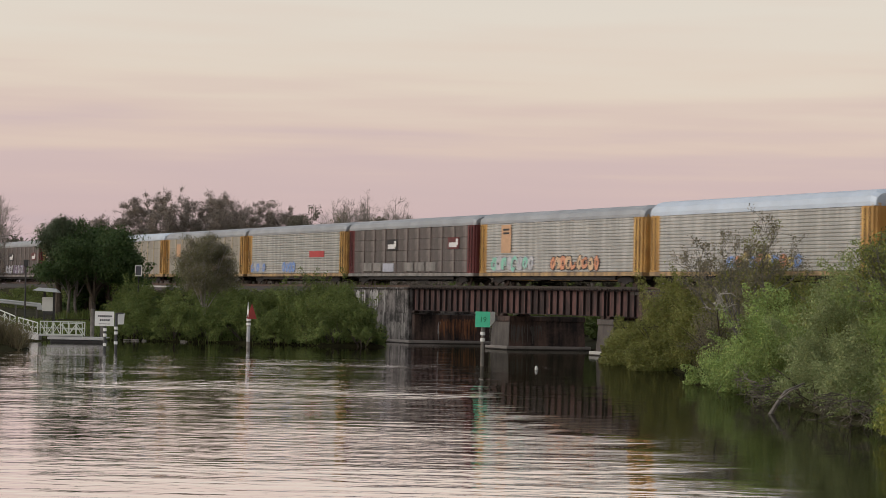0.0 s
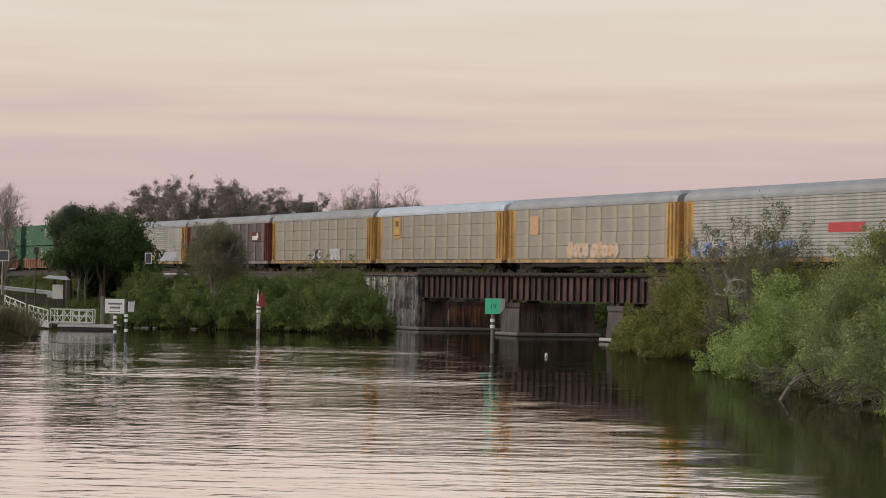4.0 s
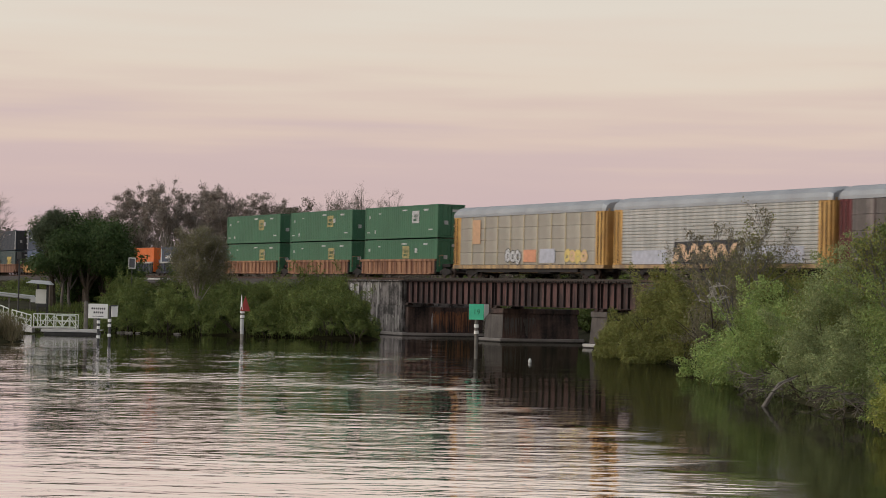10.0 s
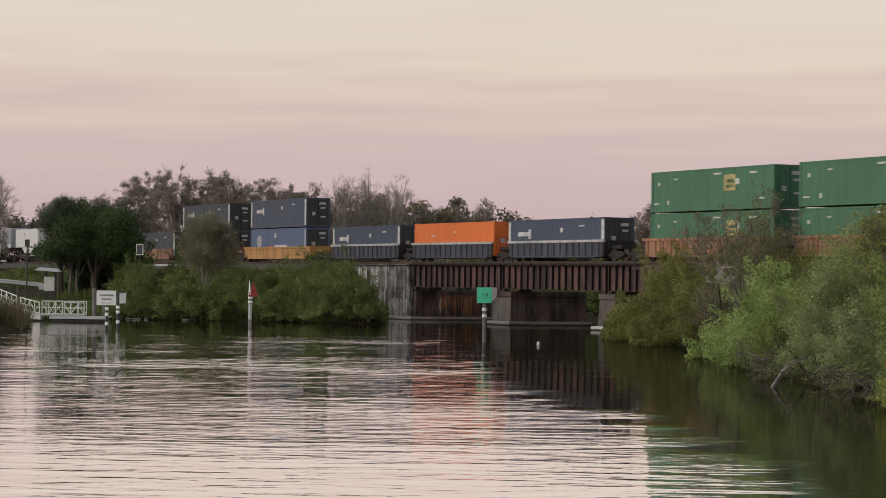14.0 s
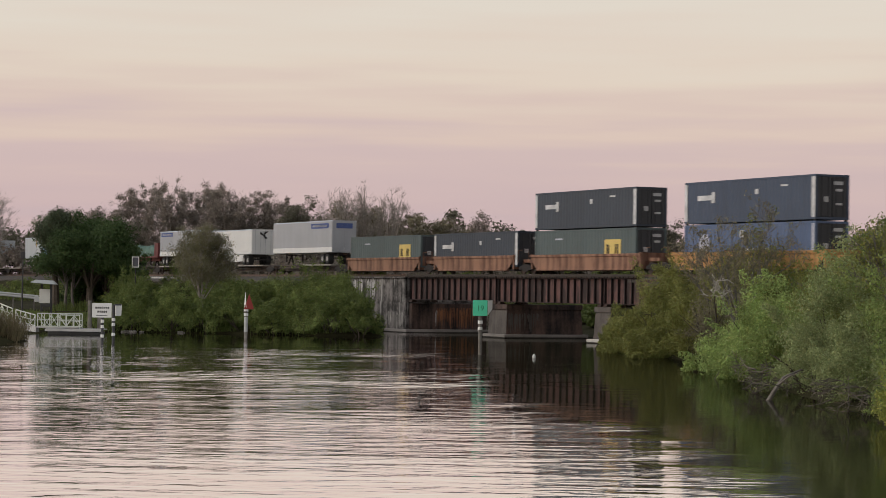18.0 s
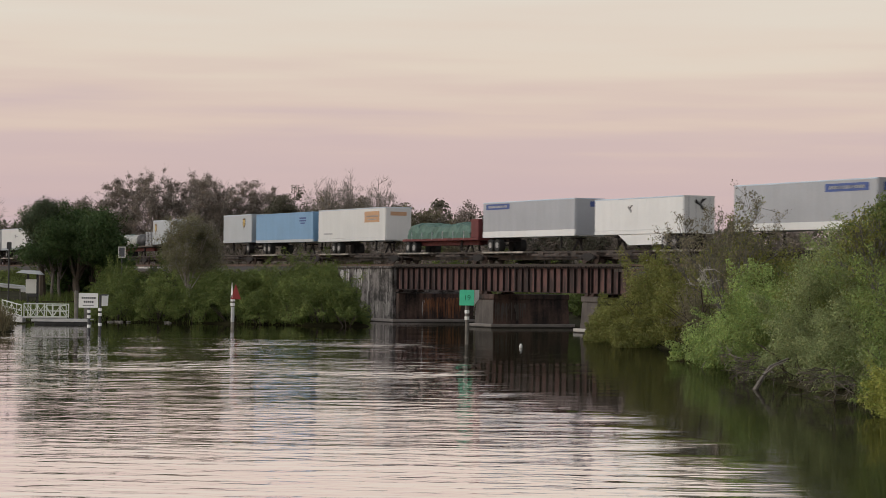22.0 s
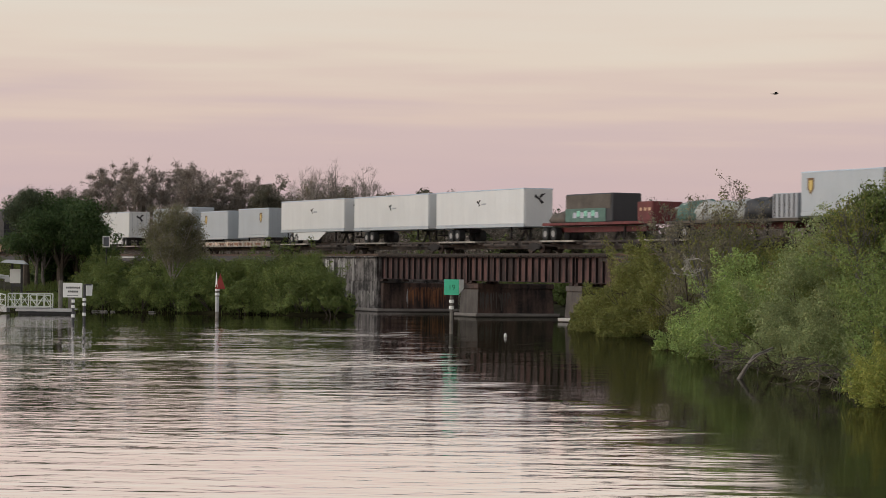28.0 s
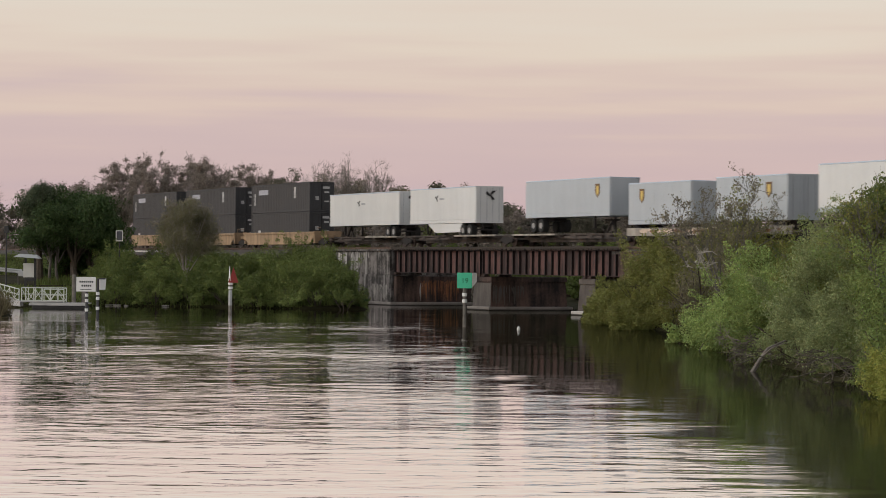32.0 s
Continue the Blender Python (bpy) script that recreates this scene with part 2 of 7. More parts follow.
b.inputs["IOR"].default_value = 1.333
tc = n.new("ShaderNodeTexCoord")


def ripple(sx, sy, scale, detail, rough=0.5):
    mp = n.new("ShaderNodeMapping")
    mp.inputs["Scale"].default_value = (sx, sy, 1.0)
    mp.inputs["Rotation"].default_value = (0, 0, radians(3.0))
    tx = n.new("ShaderNodeTexNoise")
    tx.inputs["Scale"].default_value, tx.inputs["Detail"].default_value, tx.inputs["Roughness"].default_value = scale, detail, rough
    k.new(tc.outputs["Object"], mp.inputs[0])
    k.new(mp.outputs[0], tx.inputs["Vector"])
    return tx.outputs[0]


def math_node(op, a, b_=None):
    m_ = n.new("ShaderNodeMath")
    m_.operation = op
    for i, x in enumerate((a, b_)):
        if x is None:
            continue
        if isinstance(x, (int, float)):
            m_.inputs[i].default_value = x
        else:
            k.new(x, m_.inputs[i])
    return m_.outputs[0]


wide = ripple(0.10, 0.26, 1.0, 2.0)
mid = ripple(0.55, 1.10, 1.0, 2.5)
fine_r = ripple(1.6, 2.8, 1.0, 2.0)
# calm lee along the right bank
sep = n.new("ShaderNodeSeparateXYZ")
k.new(tc.outputs["Object"], sep.inputs[0])
calm_x = n.new("ShaderNodeMapRange")
calm_x.interpolation_type = "SMOOTHSTEP"
lee = n.new("ShaderNodeMapRange")
lee.inputs[1].default_value, lee.inputs[2].default_value = 50.0, 84.0
lee.inputs[3].default_value, lee.inputs[4].default_value = 6.2, 1.8
k.new(sep.outputs["Y"], lee.inputs[0])
lee_far = n.new("ShaderNodeMapRange")
lee_far.inputs[1].default_value, lee_far.inputs[2].default_value = 84.0, 130.0
lee_far.inputs[3].default_value, lee_far.inputs[4].default_value = 0.0, -2.0
k.new(sep.outputs["Y"], lee_far.inputs[0])
calm_x.inputs[1].default_value, calm_x.inputs[2].default_value = -1.1, 1.3
calm_x.inputs[3].default_value, calm_x.inputs[4].default_value = 1.0, 0.17
# the edge of the lee is ragged
ragged = math_node("MULTIPLY", math_node("SUBTRACT", ripple(0.10, 0.30, 1.0, 3.0), 0.5), 6.0)
k.new(math_node("ADD", math_node("SUBTRACT", math_node("SUBTRACT", sep.outputs["X"], lee.outputs[0]), lee_far.outputs[0]), ragged), calm_x.inputs[0])
patch = n.new("ShaderNodeMapRange")
patch.inputs[1].default_value, patch.inputs[2].default_value = 0.40, 0.62
patch.inputs[3].default_value, patch.inputs[4].default_value = 0.75, 1.3
k.new(ripple(0.03, 0.07, 1.0, 2.0), patch.inputs[0])
# the water lies still under the far bank
near_w = n.new("ShaderNodeMapRange")
near_w.inputs[1].default_value, near_w.inputs[2].default_value = 143.0, 160.0
near_w.inputs[3].default_value, near_w.inputs[4].default_value = 1.0, 0.22
k.new(sep.outputs["Y"], near_w.inputs[0])
# a livelier band of wavelets across the middle of the river
band = n.new("ShaderNodeMapRange")
band.interpolation_type = "SMOOTHSTEP"
band.inputs[1].default_value, band.inputs[2].default_value = 52.0, 96.0
k.new(sep.outputs["Y"], band.inputs[0])
band2 = n.new("ShaderNodeMapRange")
band2.interpolation_type = "SMOOTHSTEP"
band2.inputs[1].default_value, band2.inputs[2].default_value = 143.0, 157.0
band2.inputs[3].default_value, band2.inputs[4].default_value = 1.0, 0.0
k.new(sep.outputs["Y"], band2.inputs[0])
tufts = n.new("ShaderNodeMapRange")
tufts.inputs[1].default_value, tufts.inputs[2].default_value = 0.38, 0.60
k.new(ripple(0.09, 0.10, 1.0, 3.0), tufts.inputs[0])
lively = math_node("MULTIPLY", math_node("MULTIPLY", band.outputs[0], band2.outputs[0]), tufts.outputs[0])
height = math_node("ADD", math_node("MULTIPLY", wide, 0.027), math_node("ADD", math_node("MULTIPLY", mid, 0.026), math_node("MULTIPLY", fine_r, 0.0065)))
height = math_node("ADD", height, math_node("MULTIPLY", math_node("MULTIPLY", ripple(0.55, 0.80, 1.0, 2.0), 0.084), lively))
height = math_node("MULTIPLY", height, math_node("MULTIPLY", near_w.outputs[0], math_node("MULTIPLY", calm_x.outputs[0], patch.outputs[0])))
bp = n.new("ShaderNodeBump")
bp.inputs["Strength"].default_value, bp.inputs["Distance"].default_value = 1.0, 1.0
k.new(height, bp.inputs["Height"])
k.new(bp.outputs[0], b.inputs["Normal"])
# seen at a few degrees, the surface is nearly all mirror
gl = n.new("ShaderNodeBsdfGlossy")
gl.inputs["Color"].default_value = (1.0, 0.975, 0.99, 1)
gl.inputs["Roughness"].default_value = 0.035
k.new(bp.outputs[0], gl.inputs["Normal"])
mxw = n.new("ShaderNodeMixShader")
# full mirror in the open; cut in the lee and far band to darken reflections
sheen = n.new("ShaderNodeMapRange")
sheen.inputs[1].default_value, sheen.inputs[2].default_value = 0.11, 0.6
sheen.inputs[3].default_value, sheen.inputs[4].default_value = 0.0, 0.98
k.new(math_node("MULTIPLY", calm_x.outputs[0], math_node("POWER", near_w.outputs[0], 0.5)), sheen.inputs[0])
k.new(sheen.outputs[0], mxw.inputs[0])
# a dark matt share mixed in to dim the reflections of the sheltered water
mirror_dim = n.new("ShaderNodeBsdfDiffuse")
mirror_dim.inputs[0].default_value = (0.012, 0.011, 0.005, 1)
lee_mix = n.new("ShaderNodeMixShader")
lee_mix.inputs[0].default_value = 0.46
k.new(b.outputs[0], lee_mix.inputs[1])
k.new(mirror_dim.outputs[0], lee_mix.inputs[2])
k.new(lee_mix.outputs[0], mxw.inputs[1])
k.new(gl.outputs[0], mxw.inputs[2])
k.new(mxw.outputs[0], n["Material Output"].inputs[0])

# ---- ground: one sheet, the river cut into it ----
LEFT_SHORE = [(-3.0, 216.0), (-5.8, 207.0), (-4.6, 182.0), (-9.0, 182.5), (-13.0, 185.0), (-20.0, 187.0), (-26.0, 188.0), (-32.0, 184.5),
              (-40.0, 175.0), (-36.0, 160.0), (-27.6, 153.0), (-27.9, 149.0), (-36.0, 140.0), (-70.0, 120.0), (-160.0, 60.0), (-900.0, -200.0), (-3000.0, -400.0), (-3000.0, 3000.0), (60.0, 3000.0), (30.0, 600.0), (8.0, 266.0)]
RIGHT_SHORE = [(12.4, 154.0), (13.2, 143.0), (14.2, 131.0), (16.8, 121.0), (15.2, 108.0), (14.6, 98.0), (14.4, 90.0), (14.3, 83.0), (15.0, 76.0), (15.0, 69.0), (14.6, 60.0),
               (15.0, 40.0), (22.0, 10.0), (50.0, -60.0), (200.0, -300.0), (600.0, -900.0), (3000.0, -1500.0), (3000.0, 3000.0), (90.0, 3000.0), (48.0, 600.0), (20.0, 264.0), (11.2, 216.0), (12.6, 196.0), (14.6, 178.0)]


def inside_depth(poly, X, Y):
    """How far each point lies inside the outline; negative outside."""
    d = np.full(X.shape, 1e9)
    ins = np.zeros(X.shape, bool)
    for (ax, ay), (bx, by) in zip(poly, poly[1:] + poly[:1]):
        ex, ey = bx - ax, by - ay
        t = np.clip(((X - ax) * ex + (Y - ay) * ey) / (ex * ex + ey * ey), 0, 1)
        d = np.minimum(d, np.hypot(X - ax - t * ex, Y - ay - t * ey))
        cross = (ay > Y) != (by > Y)
        with np.errstate(divide="ignore", invalid="ignore"):
            ins ^= cross & (X < ex * (Y - ay) / (by - ay) + ax)
    return np.where(ins, d, -d)


def ground_height(X, Y):
    X, Y = np.asarray(X, float), np.asarray(Y, float)
    d = np.maximum(inside_depth(LEFT_SHORE, X, Y), inside_depth(RIGHT_SHORE, X, Y))
    h = np.where(d > 0, 0.12 + 0.9 * (1 - np.exp(-np.maximum(d, 0) / 3.5)) + 0.6 * (1 - np.exp(-np.maximum(d, 0) / 12.0)), np.maximum(-1.6, -0.05 + d * 0.45))
    rx, ry = X - T0.x, Y - T0.y
    s, q = rx * ALONG.x + ry * ALONG.y, rx * ACROSS.x + ry * ACROSS.y
    bank = np.clip(4.62 - np.maximum(np.abs(q + 1.5) - 3.0, 0) * 0.52, 0, 4.62)
    ends = np.clip((70.5 - s) / 0.8, 0, 1) + np.clip((s - 111.5) / 1.5, 0, 1)
    land = np.where(d > -1.0, 1.0, 0.0)
    # the slopes in front of both abutments run out towards the river
    front = q > -0.6
    bank = np.where(front & (s < 90), np.minimum(bank, np.clip((65.0 - s) * 0.62, 0, 9)), bank)
    bank = np.where(front & (s >= 90), np.minimum(bank, np.clip((s - 117.0) * 0.62, 0, 9)), bank)
    h = np.maximum(h, np.where((ends > 0) & (land > 0), bank * ends, -9))
    bumps = 0.12 * np.sin(X * 0.9 + 1.3 * np.sin(Y * 0.5)) * np.sin(Y * 0.7)
    return np.where(d > 0.5, h + bumps * (bank < 4.5), h)


xs = np.concatenate([np.array([-3000, -1500, -800, -400, -220, -140, -100, -80]), np.arange(-66, 66.1, 1.25), np.array([80, 100, 140, 220, 400, 800, 1500, 3000])])
ys = np.concatenate([np.array([-1500, -600, -250, -100, -40, -10, 10, 25, 38]), np.arange(48, 330, 1.5), np.array([345, 370, 420, 500, 700, 1100, 1800, 3000])])
GX, GY = np.meshgrid(xs, ys)
GZ = ground_height(GX, GY)
W = len(xs)
gm = Mesh()
gm.v = [tuple(p) for p in np.stack([GX, GY, GZ], -1).reshape(-1, 3)]
gm.f = [(j * W + i, j * W + i + 1, (j + 1) * W + i + 1, (j + 1) * W + i) for j in range(len(ys) - 1) for i in range(W - 1)]
solid("ground", gm, M_soil, "dark earth and rough grass river banks", "ground", kind="structure", smooth=True)

wm = Mesh().add([(-3000, -1500, 0), (3000, -1500, 0), (3000, 3000, 0), (-3000, 3000, 0)], [(0, 1, 2, 3)])
solid("water", wm, M_water, "dark rippled river water mirroring the dusk sky", "water", kind="structure")

# ---- railway on the banks ----
ballast = Mesh()
for s0, s1, wide_ in ((-420.0, 56.0, 1), (56.0, 71.0, 0), (111.2, 118.0, 0), (118.0, 330.0, 1)):
    prof = [(2.0, -0.75), (0.5, -0.22), (-3.5, -0.22), (-5.0, -0.75), (-5.0, -1.0), (2.0, -1.0)]
    if not wide_:
        prof = [(-0.25, -0.33), (-0.4, -0.22), (-2.6, -0.22), (-2.9, -0.5), (-2.9, -0.6), (-0.25, -0.6)]
    ballast.loft([[track(s, q, RAIL + z) for q, z in prof] for s in np.linspace(s0, s1, 40)])
solid("ballast_bed", ballast, M_ballast, "grey stone ballast bed under the railway track", "ballast", kind="structure")
for q in (-0.73, -2.17):
    r = Mesh()
    sec = [(-0.07, -0.17), (-0.07, -0.15), (-0.012, -0.13), (-0.012, -0.05), (-0.036, -0.04), (-0.036, 0.0), (0.036, 0.0), (0.036, -0.04), (0.012, -0.05), (0.012, -0.13), (0.07, -0.15), (0.07, -0.17)]
    r.loft([[track(s, q + a, RAIL + z) for a, z in sec] for s in (-420.0, 330.0)])
    solid("rail", r, M_railsteel, "worn steel rail of the railway line", "rail", "rails of the track")

# ---- bridge ----
bridge = thing("railway_bridge", along(72.0, 0.0, 0.0), "rusty plate girder railway bridge on concrete piers", "bridge")


def girder(parent, x0, x1, y, z0, z1, step):
    """One plate girder with its flanges and stiffeners; y is its web."""
    g = Mesh().box(x0, x1, y - 0.012, y + 0.012, z0, z1)
    ob = part("girder", g, M_girder, parent, "rusted red-brown plate girder")
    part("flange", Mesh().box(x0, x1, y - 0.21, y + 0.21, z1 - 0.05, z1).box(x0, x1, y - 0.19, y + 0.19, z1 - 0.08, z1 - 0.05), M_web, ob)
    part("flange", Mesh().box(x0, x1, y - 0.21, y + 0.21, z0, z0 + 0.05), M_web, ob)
    stiff = Mesh()
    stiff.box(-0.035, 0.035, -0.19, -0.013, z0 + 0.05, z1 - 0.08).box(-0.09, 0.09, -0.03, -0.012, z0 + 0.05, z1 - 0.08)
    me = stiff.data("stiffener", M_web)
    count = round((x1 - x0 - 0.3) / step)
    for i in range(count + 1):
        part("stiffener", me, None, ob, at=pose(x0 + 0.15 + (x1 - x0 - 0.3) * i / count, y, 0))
    return ob


for x0, x1 in ((-0.2, 17.4), (17.6, 35.4), (35.6, 41.0)):
    for y in (0.42, 2.5):
        girder(bridge, x0, x1, y, 2.95, 4.92, 1.12)
    br = Mesh()
    for i in range(6):
        xa = x0 + (x1 - x0) * i / 6
        br.tube([(xa, 0.45, 3.1), (xa + (x1 - x0) / 6, 2.47, 3.1)], 0.05, 4)
        br.box(xa, xa + 0.08, 0.45, 2.47, 3.3, 4.5)
    part("cross_bracing", br, M_rust, bridge)
    for xb in (x0 + 0.35, x1 - 0.35):
        for y in (0.42, 2.5):
            part("bearing", Mesh().box(xb - 0.3, xb + 0.3, y - 0.25, y + 0.25, 2.74, 2.86, 0.02).box(xb - 0.2, xb + 0.2, y - 0.18, y + 0.18, 2.86, 2.95), M_rust, bridge)
tie_me = Mesh().box(-0.12, 0.12, -1.55, 1.55, 4.925, 5.03 , 0.012).data("tie", M_tie)
rng = random.Random(4)
for i in range(104):
    part("tie", tie_me, None, bridge, at=pose(-0.3 + i * 0.40, 1.45 + rng.uniform(-0.05, 0.05), rng.uniform(0, 0.006), 0, 0, rng.uniform(-0.8, 0.8)))
part("guard_timber", Mesh().box(-0.4, 41.2, 0.02, 0.18, 5.036, 5.20, 0.015), M_tie, bridge, "dark guard timber along the deck edge")
part("guard_timber", Mesh().box(-0.4, 41.2, 2.72, 2.88, 5.036, 5.20, 0.015), M_tie, bridge)


def pier(x0, x1, label, top=2.74, y0=0.2, y1=7.3, batter=0.055, foot=0.35, skin=None, ledge=None):
    """A battered concrete pier, its long sides across the track, on a footing at the water."""
    m = Mesh()
    rings = []
    for z, g in ((-1.7, 0), (0.22, 0), (top - 0.42, -1)):
        o = -batter * z if g else 0.0
        o = max(-0.3, o)
        rings.append([(x0 - o, y0 - o, z), (x1 + o, y0 - o, z), (x1 + o, y1 + o, z), (x0 - o, y1 + o, z)])
    m.loft(rings)
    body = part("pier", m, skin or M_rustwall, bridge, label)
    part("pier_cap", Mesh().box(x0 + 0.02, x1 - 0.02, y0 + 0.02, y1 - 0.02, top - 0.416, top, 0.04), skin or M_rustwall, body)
    part("nose", Mesh().loft([[(x0 - o, y0 - o - 0.04, z), (x1 + o, y0 - o - 0.04, z), (x1 + o, y0 - o - 0.004, z), (x0 - o, y0 - o - 0.004, z)] for z, o in ((0.21, -0.012), (top - 0.5, -batter * (top - 0.5)))]), M_nose, body, "pale weathered pier nose")
    part("footing", Mesh().box(x0 - foot, x1 + foot, y0 - foot, y1 + foot, 0.07, 0.30, 0.03), ledge or M_ledge, body, "pale concrete footing at the waterline")
    part("footing_base", Mesh().box(x0 - foot + 0.03, x1 + foot - 0.03, y0 - foot + 0.03, y1 + foot - 0.03, -1.7, 0.066), M_footdark, body, "dark concrete under the ledge")
    return body


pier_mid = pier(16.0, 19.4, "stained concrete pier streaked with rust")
pier(34.2, 36.8, "grey concrete pier behind the bushes", foot=0.40, skin=M_nose, ledge=M_footpale)
# left abutment: a long side wall towards the camera and the face under the first span
ab = part("abutment", Mesh().loft([[(-15.0, 0.1, z), (-0.6 - k, 0.1, z), (-0.6 - k, 8.0, z), (-15.0, 8.0, z)] for z, k in ((-1.7, -0.25), (2.72, 0.0))]), M_concrete, bridge, "weathered concrete abutment with white streaks")
part("backwall", Mesh().box(-15.0, -0.9, 0.16, 7.9, 2.724, 4.86, 0.04), M_concrete, ab)
part("coping", Mesh().box(-15.1, -0.75, -0.02, 8.0, 4.864, 5.0, 0.03), M_concrete, ab, "concrete coping")
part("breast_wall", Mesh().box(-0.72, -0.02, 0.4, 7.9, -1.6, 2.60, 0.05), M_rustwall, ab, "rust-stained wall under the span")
part("footing", Mesh().box(-9.0, 0.35, -0.3, 8.2, 0.06, 0.29, 0.03), M_ledge, ab, "pale concrete ledge at the waterline")
part("footing_base", Mesh().box(-8.97, 0.32, -0.27, 8.17, -1.7, 0.056), M_footdark, ab, "dark concrete under the ledge")


def stain(parent, name, material, a0, a1, z0, z1, y, seed, count, label="", end=None):
    """Runs and patches dried on a wall: many ragged upright slivers. Along x at the depth y, or along y on the face x = end."""
    r = random.Random(seed)
    m = Mesh()
    for i in range(count):
        c = r.uniform(a0, a1)
        w = r.uniform(0.3, 1.0) * (a1 - a0) / count * 1.6
        top, low = z1 - abs(r.gauss(0, 0.10)) * (z1 - z0), z0 + abs(r.gauss(0, 0.32)) * (z1 - z0)
        if top - low < 0.15:
            continue
        lean = r.uniform(-0.05, 0.05)
        pts = [(c - w * 0.5, top), (c + w * 0.5, top - 0.06), (c + w * 0.62 + lean, (top + low) / 2), (c + w * 0.15 + lean, low), (c - w * 0.2 + lean, low + 0.05), (c - w * 0.55 + lean, (top + low) / 2)]
        d = 0.0005 * (i % 9)
        if end is None:
            v = [(a, y - e - d, z) for e in (0.004, 0.0) for a, z in pts]
        else:
            v = [(end + e + d, a, z) for e in (0.004, 0.0) for a, z in pts]
        m.add(v, [(0, 1, 2, 3, 4, 5), (11, 10, 9, 8, 7, 6)] + [(j, 6 + j, 6 + (j + 1) % 6, (j + 1) % 6) for j in range(6)])
    return part(name, m, material, parent, label, kind="stuff")


stain(ab, "lime_stain", M_limestain, -9.7, -7.9, 2.75, 4.84, 0.156, 1, 16, "white lime runs down the wall")
stain(ab, "lime_stain", M_limestain, -9.6, -8.3, 1.2, 2.70, 0.096, 2, 10)
stain(ab, "lime_stain", M_limestain, -13.0, -10.9, 3.0, 4.84, 0.156, 3, 12)
stain(pier_mid, "lime_stain", M_nose, 0.40, 3.2, 0.4, 2.1, 0, 8, 40, "grey runs down the pier side", end=19.395)
stain(ab, "lime_stain", M_greystain, -7.4, -5.6, 3.4, 4.84, 0.156, 4, 10)
stain(ab, "plaster_patch", M_greystain, -4.6, -1.3, 0.35, 1.9, 0.096, 5, 34, "grey patch of cement plaster")
stain(ab, "rust_stain", M_ruststain, 2.9, 6.6, 0.32, 2.3, 0, 6, 95, "orange rust stain under the span", end=-0.016)
stain(ab, "lime_stain", M_limestain, 2.75, 2.98, 0.35, 2.1, 0, 7, 5, end=-0.016)
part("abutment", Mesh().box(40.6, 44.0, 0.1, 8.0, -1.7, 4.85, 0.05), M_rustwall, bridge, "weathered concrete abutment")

# ---- the train ----
# seconds and metres run since the start
RUN = [(0.0, 0.0), (6.0, 133.2), (10.0, 222.5), (13.0, 290.1), (17.0, 380.3), (21.0, 470.5), (25.5, 572.3), (28.0, 628.7), (32.0, 718.8)]
MOVERS = []


def rolling(name, s, z, label, category, group=""):
    """A thing that rides on the train; s: the middle of it at the start."""
    ob = thing(name, along(s, -1.45, RAIL + z), label, category, group)
    MOVERS.append((ob, s, z))
    return ob


M_galv = mat("galvanised_panel", (0.385, 0.352, 0.295), 0.55, metal=0.15, vary=0.14, grain=0.5, fine=12.0, bump=0.15, streak=0.3, random_by="object")
M_brownpanel = mat("brown_weathered_panel", (0.190, 0.160, 0.147), 0.65, metal=0.1, vary=0.3, grain=0.9, fine=12.0, bump=0.15, streak=0.4, random_by="object")
M_spine2 = mat("pale_grey_sill", (0.26, 0.24, 0.22), 0.7, vary=0.25, grain=1.0, streak=0.2)
M_sill = mat("grimy_ochre_sill", (0.36, 0.24, 0.115), 0.7, vary=0.3, grain=0.8, fine=12.0, bump=0.2, dirt=(0.17, 0.12, 0.08), streak=0.3)
M_postpale = mat("pale_tan_post", (0.50, 0.42, 0.28), 0.6, vary=0.15, grain=1.0)
M_postdark = mat("dark_brown_post", (0.10, 0.07, 0.065), 0.6, vary=0.2, grain=1.0)
M_ribbed = mat("silver_ribbed_panel", (0.46, 0.45, 0.42), 0.5, metal=0.15, vary=0.14, grain=0.4, fine=10.0, bump=0.1, streak=0.35)
M_roof = mat("grey_rack_roof", (0.34, 0.355, 0.37), 0.5, metal=0.2, vary=0.16, grain=0.5, fine=8.0, bump=0.1)
M_roofpale = mat("pale_rack_roof", (0.53, 0.60, 0.68), 0.45, metal=0.1, vary=0.1, grain=0.5, fine=8.0, bump=0.1)
M_yellow = mat("railway_yellow", (0.52, 0.31, 0.095), 0.55, vary=0.18, grain=1.0, fine=14.0, bump=0.12, dirt=(0.34, 0.19, 0.065), streak=0.2)
M_darkred = mat("dark_red_paint", (0.15, 0.032, 0.032), 0.6, vary=0.2, grain=1.0, fine=14.0, bump=0.12, streak=0.3)
M_under = mat("grimy_running_gear", (0.018, 0.014, 0.013), 0.8, vary=0.4, grain=3.0, fine=20.0, bump=0.3)
M_wheel = mat("wheel_steel", (0.07, 0.05, 0.042), 0.55, metal=0.5, vary=0.3)
M_orangeplate = mat("orange_plate", (0.56, 0.34, 0.20), 0.6, vary=0.12)
M_white = mat("white_paint", (0.74, 0.74, 0.72), 0.5, vary=0.07, grain=0.6, fine=10.0, bump=0.05, streak=0.12)
M_black = mat("black_paint", (0.02, 0.02, 0.022), 0.55, vary=0.3)
M_redplate = mat("red_plate", (0.48, 0.06, 0.06), 0.55, vary=0.12)
M_green = mat("green_container_paint", (0.044, 0.148, 0.078), 0.5, vary=0.12, grain=0.4, fine=9.0, bump=0.08, streak=0.15)
M_slate = mat("slate_blue_container_paint", (0.040, 0.060, 0.100), 0.5, vary=0.12, grain=0.4, fine=9.0, bump=0.08, streak=0.15)
